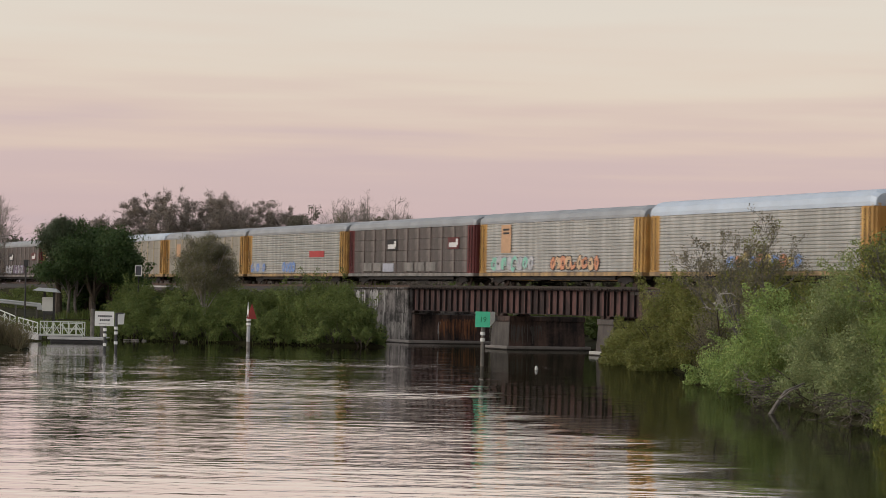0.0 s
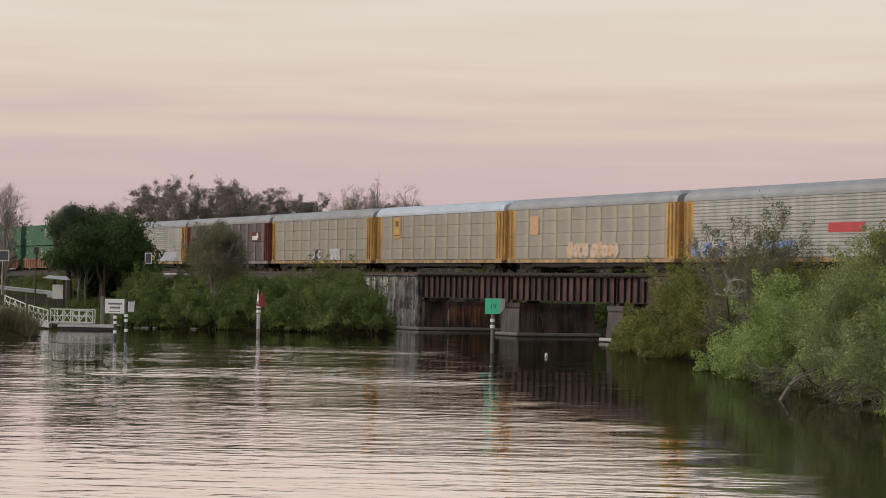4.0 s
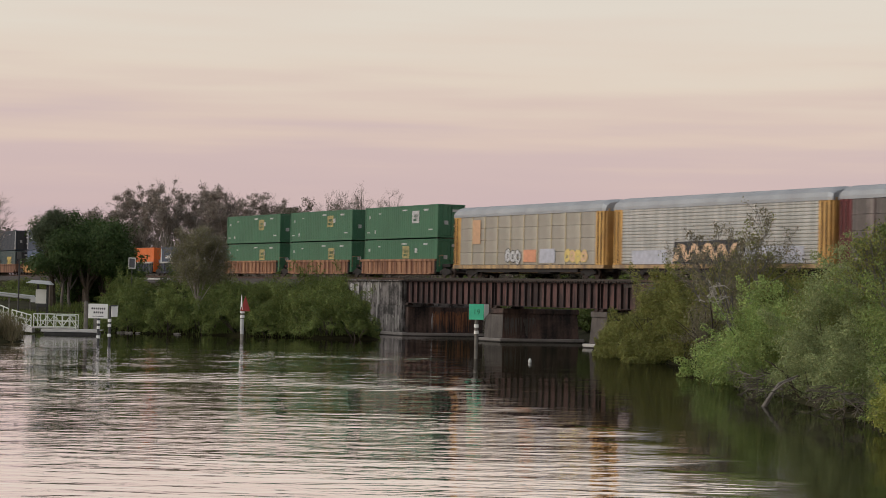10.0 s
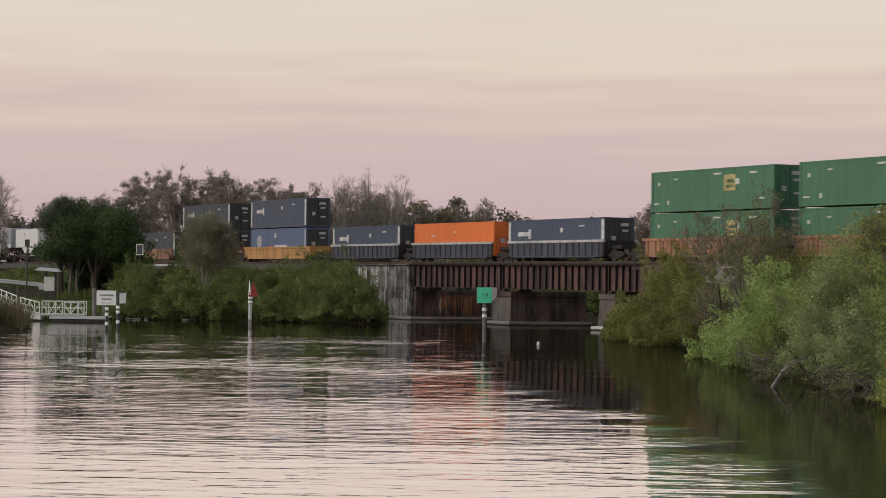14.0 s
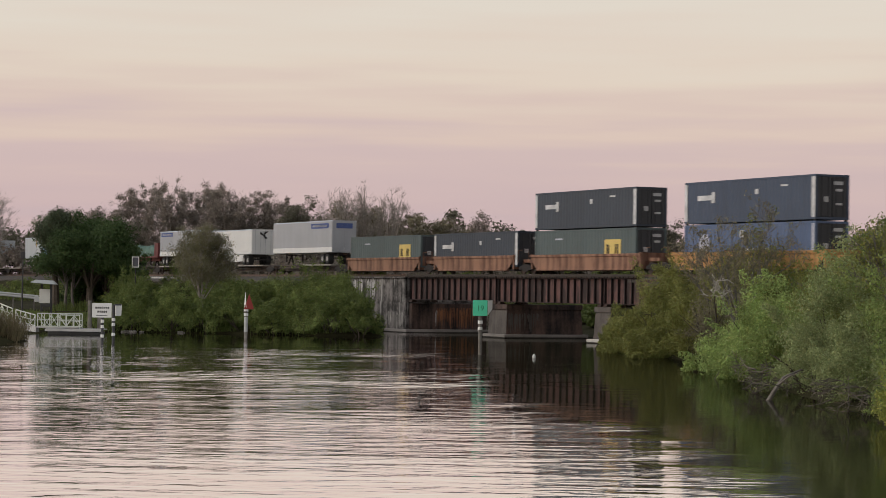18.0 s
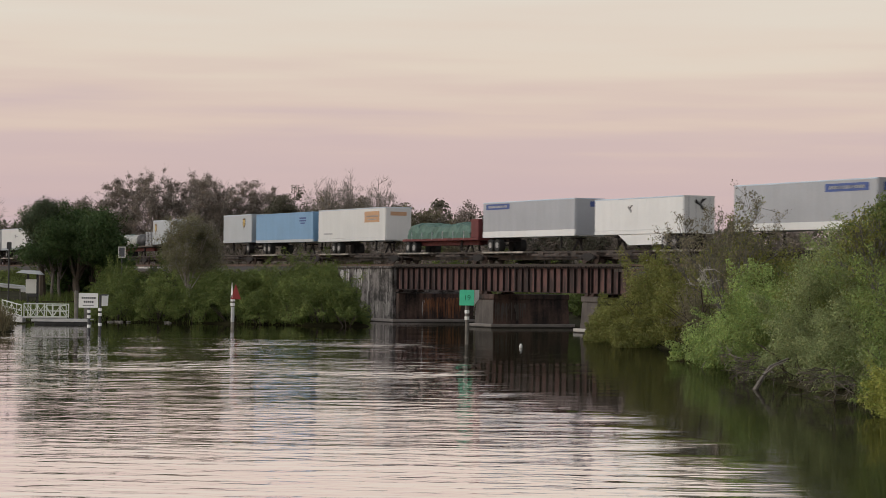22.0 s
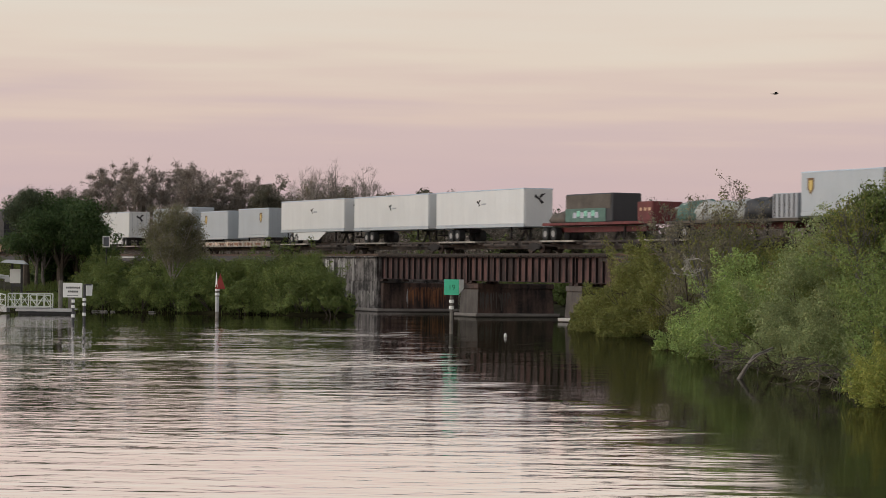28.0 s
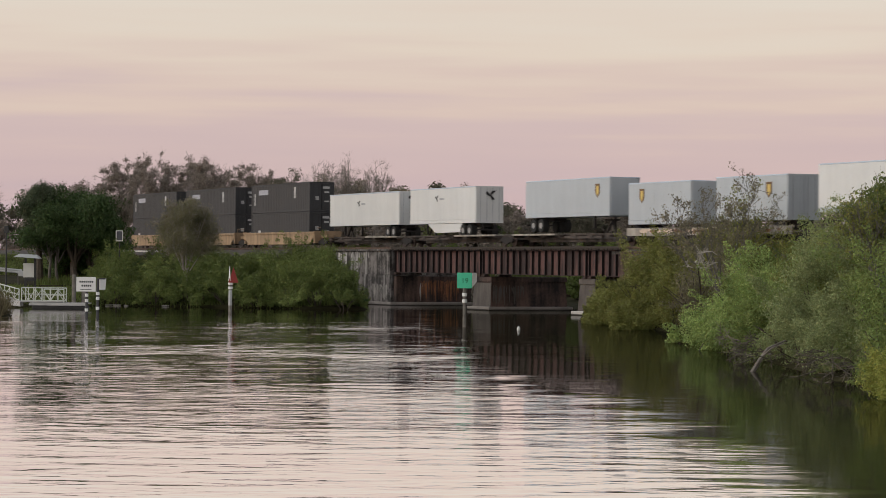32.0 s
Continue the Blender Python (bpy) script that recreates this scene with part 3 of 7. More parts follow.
M_navy = mat("dark_slate_container_paint", (0.032, 0.044, 0.062), 0.5, vary=0.12, grain=0.4, fine=9.0, bump=0.08, streak=0.15)
M_blue = mat("blue_container_paint", (0.080, 0.120, 0.215), 0.5, vary=0.12, grain=0.4, fine=9.0, bump=0.08, streak=0.15)
M_orange = mat("orange_container_paint", (0.70, 0.16, 0.03), 0.5, vary=0.1, grain=0.4, fine=9.0, bump=0.08, streak=0.12)
M_greygreen = mat("grey_green_container_paint", (0.070, 0.098, 0.100), 0.5, vary=0.12, grain=0.4, fine=9.0, bump=0.08, streak=0.15)
M_charcoal = mat("charcoal_container_paint", (0.035, 0.037, 0.042), 0.5, vary=0.12, grain=0.4, fine=9.0, bump=0.08, streak=0.15)
M_wellbrown = mat("rusty_brown_well", (0.29, 0.150, 0.082), 0.7, vary=0.25, grain=1.0, fine=12.0, bump=0.2, dirt=(0.15, 0.062, 0.035), streak=0.35)
M_wellyellow = mat("yellow_ochre_well", (0.43, 0.225, 0.075), 0.65, vary=0.2, grain=1.0, fine=12.0, bump=0.2, streak=0.3)
M_wellrust = mat("dull_rust_well", (0.205, 0.108, 0.068), 0.75, vary=0.3, grain=0.9, fine=12.0, bump=0.2, dirt=(0.11, 0.05, 0.03), streak=0.35)
M_wellblue = mat("blue_grey_well", (0.048, 0.054, 0.075), 0.65, vary=0.25, grain=1.0, fine=12.0, bump=0.2, streak=0.3)
M_welltan = mat("tan_well", (0.36, 0.25, 0.15), 0.65, vary=0.2, grain=1.0, fine=12.0, bump=0.2, streak=0.3)
M_trailerwhite = mat("white_trailer_skin", (0.69, 0.70, 0.69), 0.4, vary=0.06, grain=0.4, fine=9.0, bump=0.04, streak=0.1)
M_trailergrey = mat("grey_trailer_skin", (0.38, 0.40, 0.43), 0.4, metal=0.1, vary=0.08, grain=0.4, fine=9.0, bump=0.04, streak=0.12)
M_pupgrey = mat("pale_grey_trailer_skin", (0.45, 0.49, 0.52), 0.4, vary=0.06, grain=0.4, fine=9.0, bump=0.04, streak=0.12)
M_trailerblue = mat("sky_blue_trailer_skin", (0.19, 0.36, 0.56), 0.4, vary=0.08, grain=0.4, fine=9.0, bump=0.04, streak=0.12)
M_spine = mat("spine_car_paint", (0.060, 0.046, 0.038), 0.7, vary=0.3, grain=1.0, fine=12.0, bump=0.2, dirt=(0.022, 0.017, 0.015), streak=0.3)
M_shelf = mat("galvanised_shelf", (0.34, 0.31, 0.265), 0.6, vary=0.25, grain=1.0, fine=12.0, bump=0.2, streak=0.3)
M_chordpale = mat("pale_worn_chord", (0.36, 0.35, 0.34), 0.6, vary=0.35, grain=0.9, fine=9.0, bump=0.1, dirt=(0.07, 0.07, 0.08))
M_rubber = mat("tyre_rubber", (0.018, 0.018, 0.018), 0.85, vary=0.2)
M_rimwhite = mat("pale_wheel_hub", (0.32, 0.31, 0.30), 0.5, vary=0.15)
M_logogreenbox = mat("ochre_marking", (0.40, 0.34, 0.14), 0.55, vary=0.45, grain=5.0)
M_logoyellow = mat("yellow_marking", (0.62, 0.46, 0.14), 0.55, vary=0.1)
M_logoblue = mat("blue_marking", (0.06, 0.10, 0.28), 0.55, vary=0.1)
M_logobrown = mat("brown_marking", (0.16, 0.09, 0.04), 0.55, vary=0.1)
M_tarp = mat("green_tarpaulin", (0.098, 0.175, 0.145), 0.75, vary=0.3, grain=1.5, fine=10.0, bump=0.5)


def ring(m, x, y0, y1, z, r, sides=14):
    """A disc with thickness, its axle along y."""
    return m.tube([(x, y0, z), (x, y1, z)], r, sides)


def bogie_parts():
    frame_m = Mesh().box(-0.35, 0.35, -1.1, 1.1, 0.42, 0.68, 0.03)
    for y in (-1.12, 1.0):
        frame_m.add([(x, y + a, z) for a in (0, 0.12) for x, z in ((-1.15, 0.60), (-1.15, 0.38), (-0.55, 0.36), (-0.3, 0.22), (0.3, 0.22), (0.55, 0.36), (1.15, 0.38), (1.15, 0.60), (0.4, 0.80), (-0.4, 0.80))],
                    [tuple(range(9, -1, -1)), tuple(range(10, 20))] + [(i, (i + 1) % 10, 10 + (i + 1) % 10, 10 + i) for i in range(10)])
        for x in (-0.9, 0.9):
            ring(frame_m, x, y - 0.04, y + 0.16, 0.46, 0.14, 8)
    axle = Mesh()
    ring(axle, 0, -1.0, 1.0, 0.46, 0.08, 8)
    for y in (-0.84, 0.71):
        ring(axle, 0, y, y + 0.13, 0.46, 0.46, 18)
    return frame_m.data("bogie_frame", M_under), axle.data("wheelset", M_wheel)


BOGIE, WHEELSET = bogie_parts()
NEAR = -1.45


def bogie(parent, x):
    f = part("bogie", BOGIE, None, parent, at=pose(x, 0, 0))
    for dx in (-0.9, 0.9):
        part("wheelset", WHEELSET, None, f, at=pose(dx, 0, 0))
    return f


def splash(parent, x, z, w, h, materials, seed, label):
    """Sprayed lettering gone to shapes: fat looping strokes with an edge of another colour, a skin on the side of a car."""
    count = max(3, round(w / 0.9))
    step = w / count
    for layer, grow in enumerate((0.075, 0.0)):
        for i in range(count):
            r = random.Random(seed * 91 + i)
            m = Mesh()
            cx, hh = x - w / 2 + step * (i + 0.5), h * r.uniform(0.8, 1.08)
            for j in range(3):
                a0, turn, lean = r.uniform(0, 6.28), r.choice((-1, 1)) * r.uniform(3.2, 6.0), r.uniform(-0.2, 0.3)
                fat = r.uniform(0.07, 0.16)
                kx, kz, ox = step * r.uniform(0.26, 0.46), hh * r.uniform(0.28, 0.42), r.uniform(-0.14, 0.14) * step
                pts = []
                for u in range(11):
                    a = a0 + turn * u / 10
                    pz = kz * math.sin(a) * (1 + 0.25 * math.sin(2 * a + j))
                    pts.append((cx + ox + kx * math.cos(a) + lean * pz, z + h * 0.5 + pz))
                y = NEAR - 0.060 - layer * 0.006 - 0.0022 * j - 0.0004 * (i % 5)
                q = []
                for u, (px, pz) in enumerate(pts):
                    ax, az = pts[min(u + 1, 10)][0] - pts[max(u - 1, 0)][0], pts[min(u + 1, 10)][1] - pts[max(u - 1, 0)][1]
                    le = math.hypot(ax, az) or 1.0
                    wd = (fat + grow) * (0.65 + 0.35 * math.sin(math.pi * u / 10))
                    q += [(px - az / le * wd, y, pz + ax / le * wd), (px + az / le * wd, y, pz - ax / le * wd)]
                m.add(q, [(2 * u, 2 * u + 1, 2 * u + 3, 2 * u + 2) for u in range(10)])
            part("graffiti_stroke", m, materials[0] if layer == 0 else materials[1 + i % (len(materials) - 1)], parent)


def block_tag(parent, x, z, w, h, back, face, seed, y=None):
    """Fat angular sprayed forms side by side on a dark ground, fitted into a band."""
    r = random.Random(seed)
    y = NEAR - 0.06 if y is None else y
    ground_ = part("graffiti_ground", Mesh().add([(x - w / 2 - 0.25, y, z + 0.05), (x + w / 2 + 0.1, y, z), (x + w / 2 + 0.3, y, z + h), (x - w / 2, y, z + h - 0.08)], [(0, 1, 2, 3)]), back, parent)
    count = 9
    step = w / count
    for i in range(count):
        up_ = i % 2 == 0
        x0_, x1_ = x - w / 2 + step * i, x - w / 2 + step * (i + 1)
        lo, hi = z + 0.12 + r.uniform(0, 0.12), z + h - 0.12 - r.uniform(0, 0.2)
        za, zb = (lo, hi) if up_ else (hi, lo)
        fat, yy = step * r.uniform(0.48, 0.66), y - 0.008 - 0.002 * (i % 2)
        part("graffiti_form", Mesh().add([(x0_ - fat * 0.6, yy, za), (x0_ + fat * 0.9, yy, za + (0.1 if up_ else -0.1)), (x1_ + fat * 0.6, yy, zb), (x1_ - fat * 0.8, yy, zb - (0.1 if up_ else -0.1))], [(0, 1, 2, 3) if up_ else (3, 2, 1, 0)]), face, parent)
    return ground_


def plate(parent, name, x, y, z, w, h, material, label=""):
    return part(name, Mesh().box(x - w / 2, x + w / 2, y - 0.012, y, z - h / 2, z + h / 2), material, parent, label)


# paints for the graffiti
G_black = mat("spray_black", (0.03, 0.03, 0.035), 0.6, vary=0.3)
G_white = mat("spray_white", (0.52, 0.52, 0.52), 0.6, vary=0.3, grain=2.0)
G_mint = mat("spray_mint", (0.25, 0.55, 0.42), 0.6, vary=0.2)
G_pink = mat("spray_orange_pink", (0.62, 0.28, 0.16), 0.6, vary=0.2)
G_blue = mat("spray_blue", (0.20, 0.32, 0.62), 0.6, vary=0.2)
G_tan = mat("spray_tan", (0.62, 0.42, 0.26), 0.6, vary=0.2)
G_pale = mat("spray_pale_peach", (0.60, 0.48, 0.38), 0.6, vary=0.2)
G_yellow = mat("spray_yellow", (0.62, 0.48, 0.16), 0.6, vary=0.2)
G_purple = mat("spray_purple", (0.24, 0.18, 0.26), 0.6, vary=0.3)
G_silver = mat("spray_silver", (0.45, 0.46, 0.52), 0.5, vary=0.2)

RACK_PARTS = {}


def rack_mesh(key, make, material):
    if (key, material.name) not in RACK_PARTS:
        RACK_PARTS[(key, material.name)] = make().data(key, material)
    return RACK_PARTS[(key, material.name)]


def autorack(s0, s1, skin, trim, roof, ribbed=False, label="", lift=0.0):
    """A tri-level car carrier: sill, side panels between posts, domed roof, end doors, two bogies. Its length is s1 - s0."""
    L = s1 - s0
    h = L / 2
    car = rolling("autorack_car", (s0 + s1) / 2, 0, label, "railcar", "car carriers of the train")
    yb = -1.45
    part("sill", Mesh().box(-h, h, yb - 0.02, -yb + 0.02, 0.80, 1.08, 0.02).box(-h + 3.2, h - 3.2, -0.4, 0.4, 0.45, 0.80), M_spine2 if trim is M_darkred else M_sill, car)
    # the long side boxes are added to keep the shaded gap under the sill dark
    part("underframe", Mesh().box(-h + 0.5, h - 0.5, -0.35, 0.35, 0.55, 0.80).box(-4.0, -2.8, -1.2, -0.4, 0.45, 0.8).box(2.0, 4.2, -1.2, -0.4, 0.42, 0.8).box(-h + 4.3, h - 4.3, -1.30, -1.05, 0.52, 0.8).box(-h + 4.3, h - 4.3, 1.05, 1.30, 0.40, 0.8), M_under, car)
    core = Mesh().box(-h + 0.4, h - 0.4, yb + 0.10, -yb - 0.10, 1.08, 5.1)
    part("inner_wall", core, M_under, car)
    post = 1.35
    # end posts and corner columns
    for e in (-1, 1):
        x0, x1 = sorted((e * (h - 0.06), e * (h - post)))
        m = Mesh().box(x0, x1, yb, -yb, 1.08, 5.22, 0.03)
        for i in range(2):
            xx = x0 + (x1 - x0) * (0.3 + 0.4 * i)
            m.box(xx - 0.05, xx + 0.05, yb - 0.05, yb + 0.02, 1.08, 5.2)
        end = part("end_post", m, trim, car)
        door = Mesh().box(*sorted((e * (h - 0.03), e * (h + 0.10))), -1.30, 1.30, 1.05, 5.35, 0.03)
        for i in range(5):
            y = -1.1 + i * 0.55
            door.box(*sorted((e * (h + 0.09), e * (h + 0.14))), y - 0.06, y + 0.06, 1.1, 5.3)
        dr = part("end_door", door, trim, car)
        part("ladder", Mesh().box(e * (h - 0.35) - 0.02, e * (h - 0.35) + 0.02, yb - 0.09, yb - 0.05, 1.2, 5.0).box(e * (h - 0.85) - 0.02, e * (h - 0.85) + 0.02, yb - 0.09, yb - 0.05, 1.2, 5.0), M_under, end)
        part("coupler", Mesh().box(*sorted((e * h, e * (h + 0.75))), -0.16, 0.16, 0.70, 0.98, 0.03), M_under, car)
    # roof: domed, with cross ribs
    half = [(-1.50, 5.12), (-1.50, 5.34), (-1.40, 5.64), (-1.08, 5.88), (-0.55, 6.01), (0.0, 6.05), (0.55, 6.01), (1.08, 5.88), (1.40, 5.64), (1.50, 5.34), (1.50, 5.12)]
    m = Mesh()
    m.loft([[(x, y * k, 5.12 + (z - 5.12) * k2 * (1 + lift)) for y, z in half] for x, k, k2 in ((-h - 0.12, 0.93, 0.80), (-h + 0.35, 1, 1), (h - 0.35, 1, 1), (h + 0.12, 0.93, 0.80))])
    rf = part("roof", m, roof, car, smooth=False)
    seam = Mesh()
    for i in range(13):
        x = -h + 0.8 + (L - 1.6) * i / 12
        seam.loft([[(x + a, y * 1.002, 5.123 + (z - 5.12) * 1.004 * (1 + lift)) for y, z in half] for a in (-0.04, 0.04)])
    part("roof_seam", seam, roof, rf)
    # sides
    span = L - 2 * post
    if ribbed:
        m = Mesh()
        rows = 17
        prof = [(yb + 0.06, 1.10)]
        zz = (5.15 - 1.10) / rows
        for i in range(rows):
            z = 1.10 + zz * i
            prof += [(yb - 0.005, z + zz * 0.25), (yb - 0.005, z + zz * 0.7), (yb + 0.06, z + zz)]
        m.add([(x, y, z) for y, z in prof for x in (-span / 2, span / 2)], [(2 * i, 2 * i + 1, 2 * i + 3, 2 * i + 2) for i in range(len(prof) - 1)])
        part("side_panel", m, skin, car, "horizontally ribbed silver side")
    else:
        cols = 10
        w = span / cols
        hz = (5.13 - 1.10) / 4

        def panel():
            return Mesh().add([(-w / 2, 0.04, 0), (w / 2, 0.04, 0), (w / 2, 0.04, hz), (-w / 2, 0.04, hz),
                               (-w / 2 + 0.07, 0.0, 0.05), (w / 2 - 0.07, 0.0, 0.05), (w / 2 - 0.07, 0.0, hz - 0.05), (-w / 2 + 0.07, 0.0, hz - 0.05)],
                              [(4, 5, 6, 7), (0, 1, 5, 4), (1, 2, 6, 5), (2, 3, 7, 6), (3, 0, 4, 7)])
        me = rack_mesh("side_panel" + "%.1f" % L, panel, skin)
        for i in range(cols):
            for j in range(4):
                part("side_panel", me, None, car, at=pose(-span / 2 + w * (i + 0.5), yb, 1.10 + hz * j))
        pm = rack_mesh("side_post", lambda: Mesh().box(-0.06, 0.06, -0.05, 0.08, 1.08, 5.16), M_postdark if trim is M_darkred else M_postpale)
        for i in range(1, cols):
            part("side_post", pm, None, car, at=pose(-span / 2 + w * i, yb, 0))
        part("side_wall", Mesh().box(-span / 2, span / 2, -yb - 0.05, -yb, 1.08, 5.13), skin, car)
    for x in (-h + 3.0, h - 3.0):
        bogie(car, x)
    return car


rack = autorack(143.2, 170.3, M_ribbed, M_yellow, M_roof, True, "silver ribbed car carrier with yellow ends")
rack = autorack(114.4, 141.7, M_ribbed, M_yellow, M_roofpale, True, "silver ribbed car carrier, pale roof, yellow ends", 0.2)
splash(rack, 1.5, 1.2, 9.0, 1.1, [G_silver, G_blue, G_pink, G_yellow], 3, "")
rack = autorack(86.0, 113.3, M_ribbed, M_yellow, M_roof, True, "silver ribbed car carrier with mint and orange graffiti")
splash(rack, -7.5, 1.15, 7.6, 1.3, [G_silver, G_mint, G_white], 5, "")
splash(rack, 3.2, 1.15, 8.0, 1.3, [G_black, G_pink, G_tan], 6, "")
pl_ = plate(rack, "plate", -8.6, NEAR - 0.06, 3.85, 1.8, 2.3, M_orangeplate)
plate(pl_, "emblem", -8.6, NEAR - 0.074, 4.6, 1.1, 0.16, M_black)
plate(pl_, "emblem", -8.6, NEAR - 0.074, 4.3, 1.1, 0.16, M_black)
rack = autorack(57.3, 84.9, M_brownpanel, M_darkred, M_roof, False, "brown panelled car carrier with dark red ends")
for x in (-3.4, 9.8):
    pl_ = plate(rack, "plate", x, NEAR - 0.056, 3.65, 2.3, 1.0, M_black if x < 0 else M_darkred)
    plate(pl_, "emblem", x - 0.1, NEAR - 0.07, 3.5, 1.6, 0.4, M_white)
    plate(pl_, "emblem", x + 0.7, NEAR - 0.072, 3.75, 0.4, 0.55, M_white)
plate(rack, "plate", -4.2, NEAR - 0.06, 1.6, 2.5, 0.75, G_silver)
for x in (-9.0, -6.7, 0.4, 2.8, 5.2):
    plate(rack, "painted_panel", x, NEAR - 0.056, 1.65, 1.9, 0.75, M_spine2)
rack = autorack(29.0, 56.2, M_ribbed, M_yellow, M_roof, True, "silver ribbed car carrier with red plate, blue graffiti")
plate(rack, "plate", 6.4, NEAR - 0.02, 3.0, 4.0, 0.62, M_redplate)
splash(rack, -1.2, 1.15, 3.6, 1.2, [G_silver, G_blue, G_blue], 8, "")
splash(rack, -10.2, 1.15, 4.2, 1.1, [G_silver, G_blue, G_white], 9, "")
rack = autorack(0.7, 27.8, M_galv, M_yellow, M_roof, False, "grey panelled car carrier with tan graffiti")
plate(rack, "plate", -8.6, NEAR - 0.06, 3.8, 1.5, 1.5, M_orangeplate)
splash(rack, -1.0, 1.12, 3.4, 1.35, [G_pale, G_tan, G_pale], 11, "")
splash(rack, 3.2, 1.12, 4.2, 1.2, [G_tan, G_pale, G_tan], 41, "")
rack = autorack(-27.2, -0.3, M_galv, M_yellow, M_roofpale, False, "grey panelled car carrier with pale roof")
pl_ = plate(rack, "plate", -8.4, NEAR - 0.06, 4.0, 1.7, 1.9, M_yellow)
plate(pl_, "emblem", -8.4, NEAR - 0.074, 4.4, 0.7, 0.5, M_logobrown)
plate(pl_, "emblem", -8.4, NEAR - 0.074, 3.35, 1.2, 0.12, M_logobrown)
rack = autorack(-55.4, -28.3, M_galv, M_yellow, M_roof, False, "grey-tan panelled car carrier with yellow ends")
splash(rack, -0.4, 1.1, 2.6, 1.2, [G_black, G_white, G_black], 12, "")
plate(rack, "plate", 4.5, NEAR - 0.06, 1.7, 2.6, 1.1, G_white)
rack = autorack(-83.8, -56.5, M_brownpanel, M_darkred, M_roof, False, "brown car carrier with silver graffiti and red ends")
splash(rack, -5.6, 1.1, 7.0, 1.5, [G_black, G_silver, G_white], 14, "")
splash(rack, 1.6, 1.1, 6.4, 1.6, [G_black, G_purple, G_silver], 15, "")
for x in (-10.9, -8.6, 2.0, 6.6):
    plate(rack, "painted_panel", x, NEAR - 0.056, 1.65, 1.9, 0.75, M_spine2)
for x in (-3.0, 9.8):
    pl_ = plate(rack, "plate", x, NEAR - 0.056, 3.7, 2.4, 1.05, M_black if x < 0 else M_darkred)
    plate(pl_, "emblem", x - 0.1, NEAR - 0.07, 3.55, 1.6, 0.45, M_white)
    plate(pl_, "emblem", x + 0.7, NEAR - 0.072, 3.8, 0.4, 0.55, M_white)
rack = autorack(-112.6, -84.7, M_ribbed, M_yellow, M_roof, True, "silver smooth-ribbed car carrier with tan block graffiti")
block_tag(rack, -1.0, 1.1, 8.0, 1.65, G_black, G_tan, 16)
plate(rack, "painted_panel", 7.6, NEAR - 0.02, 1.7, 7.0, 1.1, G_silver)
plate(rack, "painted_panel", -8.6, NEAR - 0.02, 1.6, 5.0, 1.0, G_silver)
rack = autorack(-140.4, -114.0, M_galv, M_yellow, M_roof, False, "grey-tan panelled car carrier with patches of graffiti")
splash(rack, -1.8, 1.15, 2.6, 1.3, [G_black, G_white, G_white], 18, "")
plate(rack, "painted_panel", 1.2, NEAR - 0.06, 1.8, 2.2, 1.0, G_pink)
plate(rack, "painted_panel", 4.2, NEAR - 0.06, 1.8, 2.6, 1.1, G_silver)
splash(rack, 8.8, 1.2, 3.6, 1.1, [G_yellow, G_yellow, G_tan], 19, "")
plate(rack, "plate", -8.6, NEAR - 0.06, 3.85, 1.5, 2.0, M_orangeplate)

# ---- containers and well cars ----
CT = {}


def container_data(L, material):
    """Body of a long domestic container: shallow upright corrugation in the sides, flat roof, rails and posts."""
    key = (L, material.name)
    if key not in CT:
        m = Mesh()
        h = L / 2
        pitch = 0.46
        nn = round((L - 0.5) / pitch)
        xs_ = []
        for i in range(nn):
            a = -h + 0.25 + (L - 0.5) * i / nn
            p = (L - 0.5) / nn
            xs_ += [(a, 0.025), (a + p * 0.3, 0.025), (a + p * 0.4, 0.0), (a + p * 0.9, 0.0)]
        xs_.append((h - 0.25, 0.025))
        for sy in (-1, 1):
            v = [(x, sy * (1.29 - d), z) for x, d in xs_ for z in (0.16, 2.78)]
            f = [(2 * i, 2 * i + 2, 2 * i + 3, 2 * i + 1) if sy < 0 else (2 * i + 1, 2 * i + 3, 2 * i + 2, 2 * i) for i in range(len(xs_) - 1)]
            m.add(v, f)
        m.box(-h + 0.2, h - 0.08, -1.26, 1.26, 2.79, 2.885)
        m.box(-h + 0.1, h - 0.1, -1.25, 1.25, 0.02, 0.15)
        body = m.data("body", material)
        fr = Mesh()
        for x0, x1 in ((-h, -h + 0.26), (h - 0.26, h)):
            for y0, y1 in ((-1.3, -1.12), (1.12, 1.3)):
                fr.box(x0, x1, y0, y1, 0, 2.9, 0.012)
        for y0, y1 in ((-1.3, -1.20), (1.20, 1.3)):
            fr.box(-h + 0.26, h - 0.26, y0, y1, 2.77, 2.895, 0.01).box(-h + 0.26, h - 0.26, y0, y1, 0.0, 0.17, 0.01)
        for x0, x1 in ((-h, -h + 0.12), (h - 0.12, h)):
            fr.box(x0, x1, -1.12, 1.12, 2.75, 2.895).box(x0, x1, -1.12, 1.12, 0.0, 0.16)
        CT[key] = (body, fr.data("corner_frame", material))
    return CT[key]


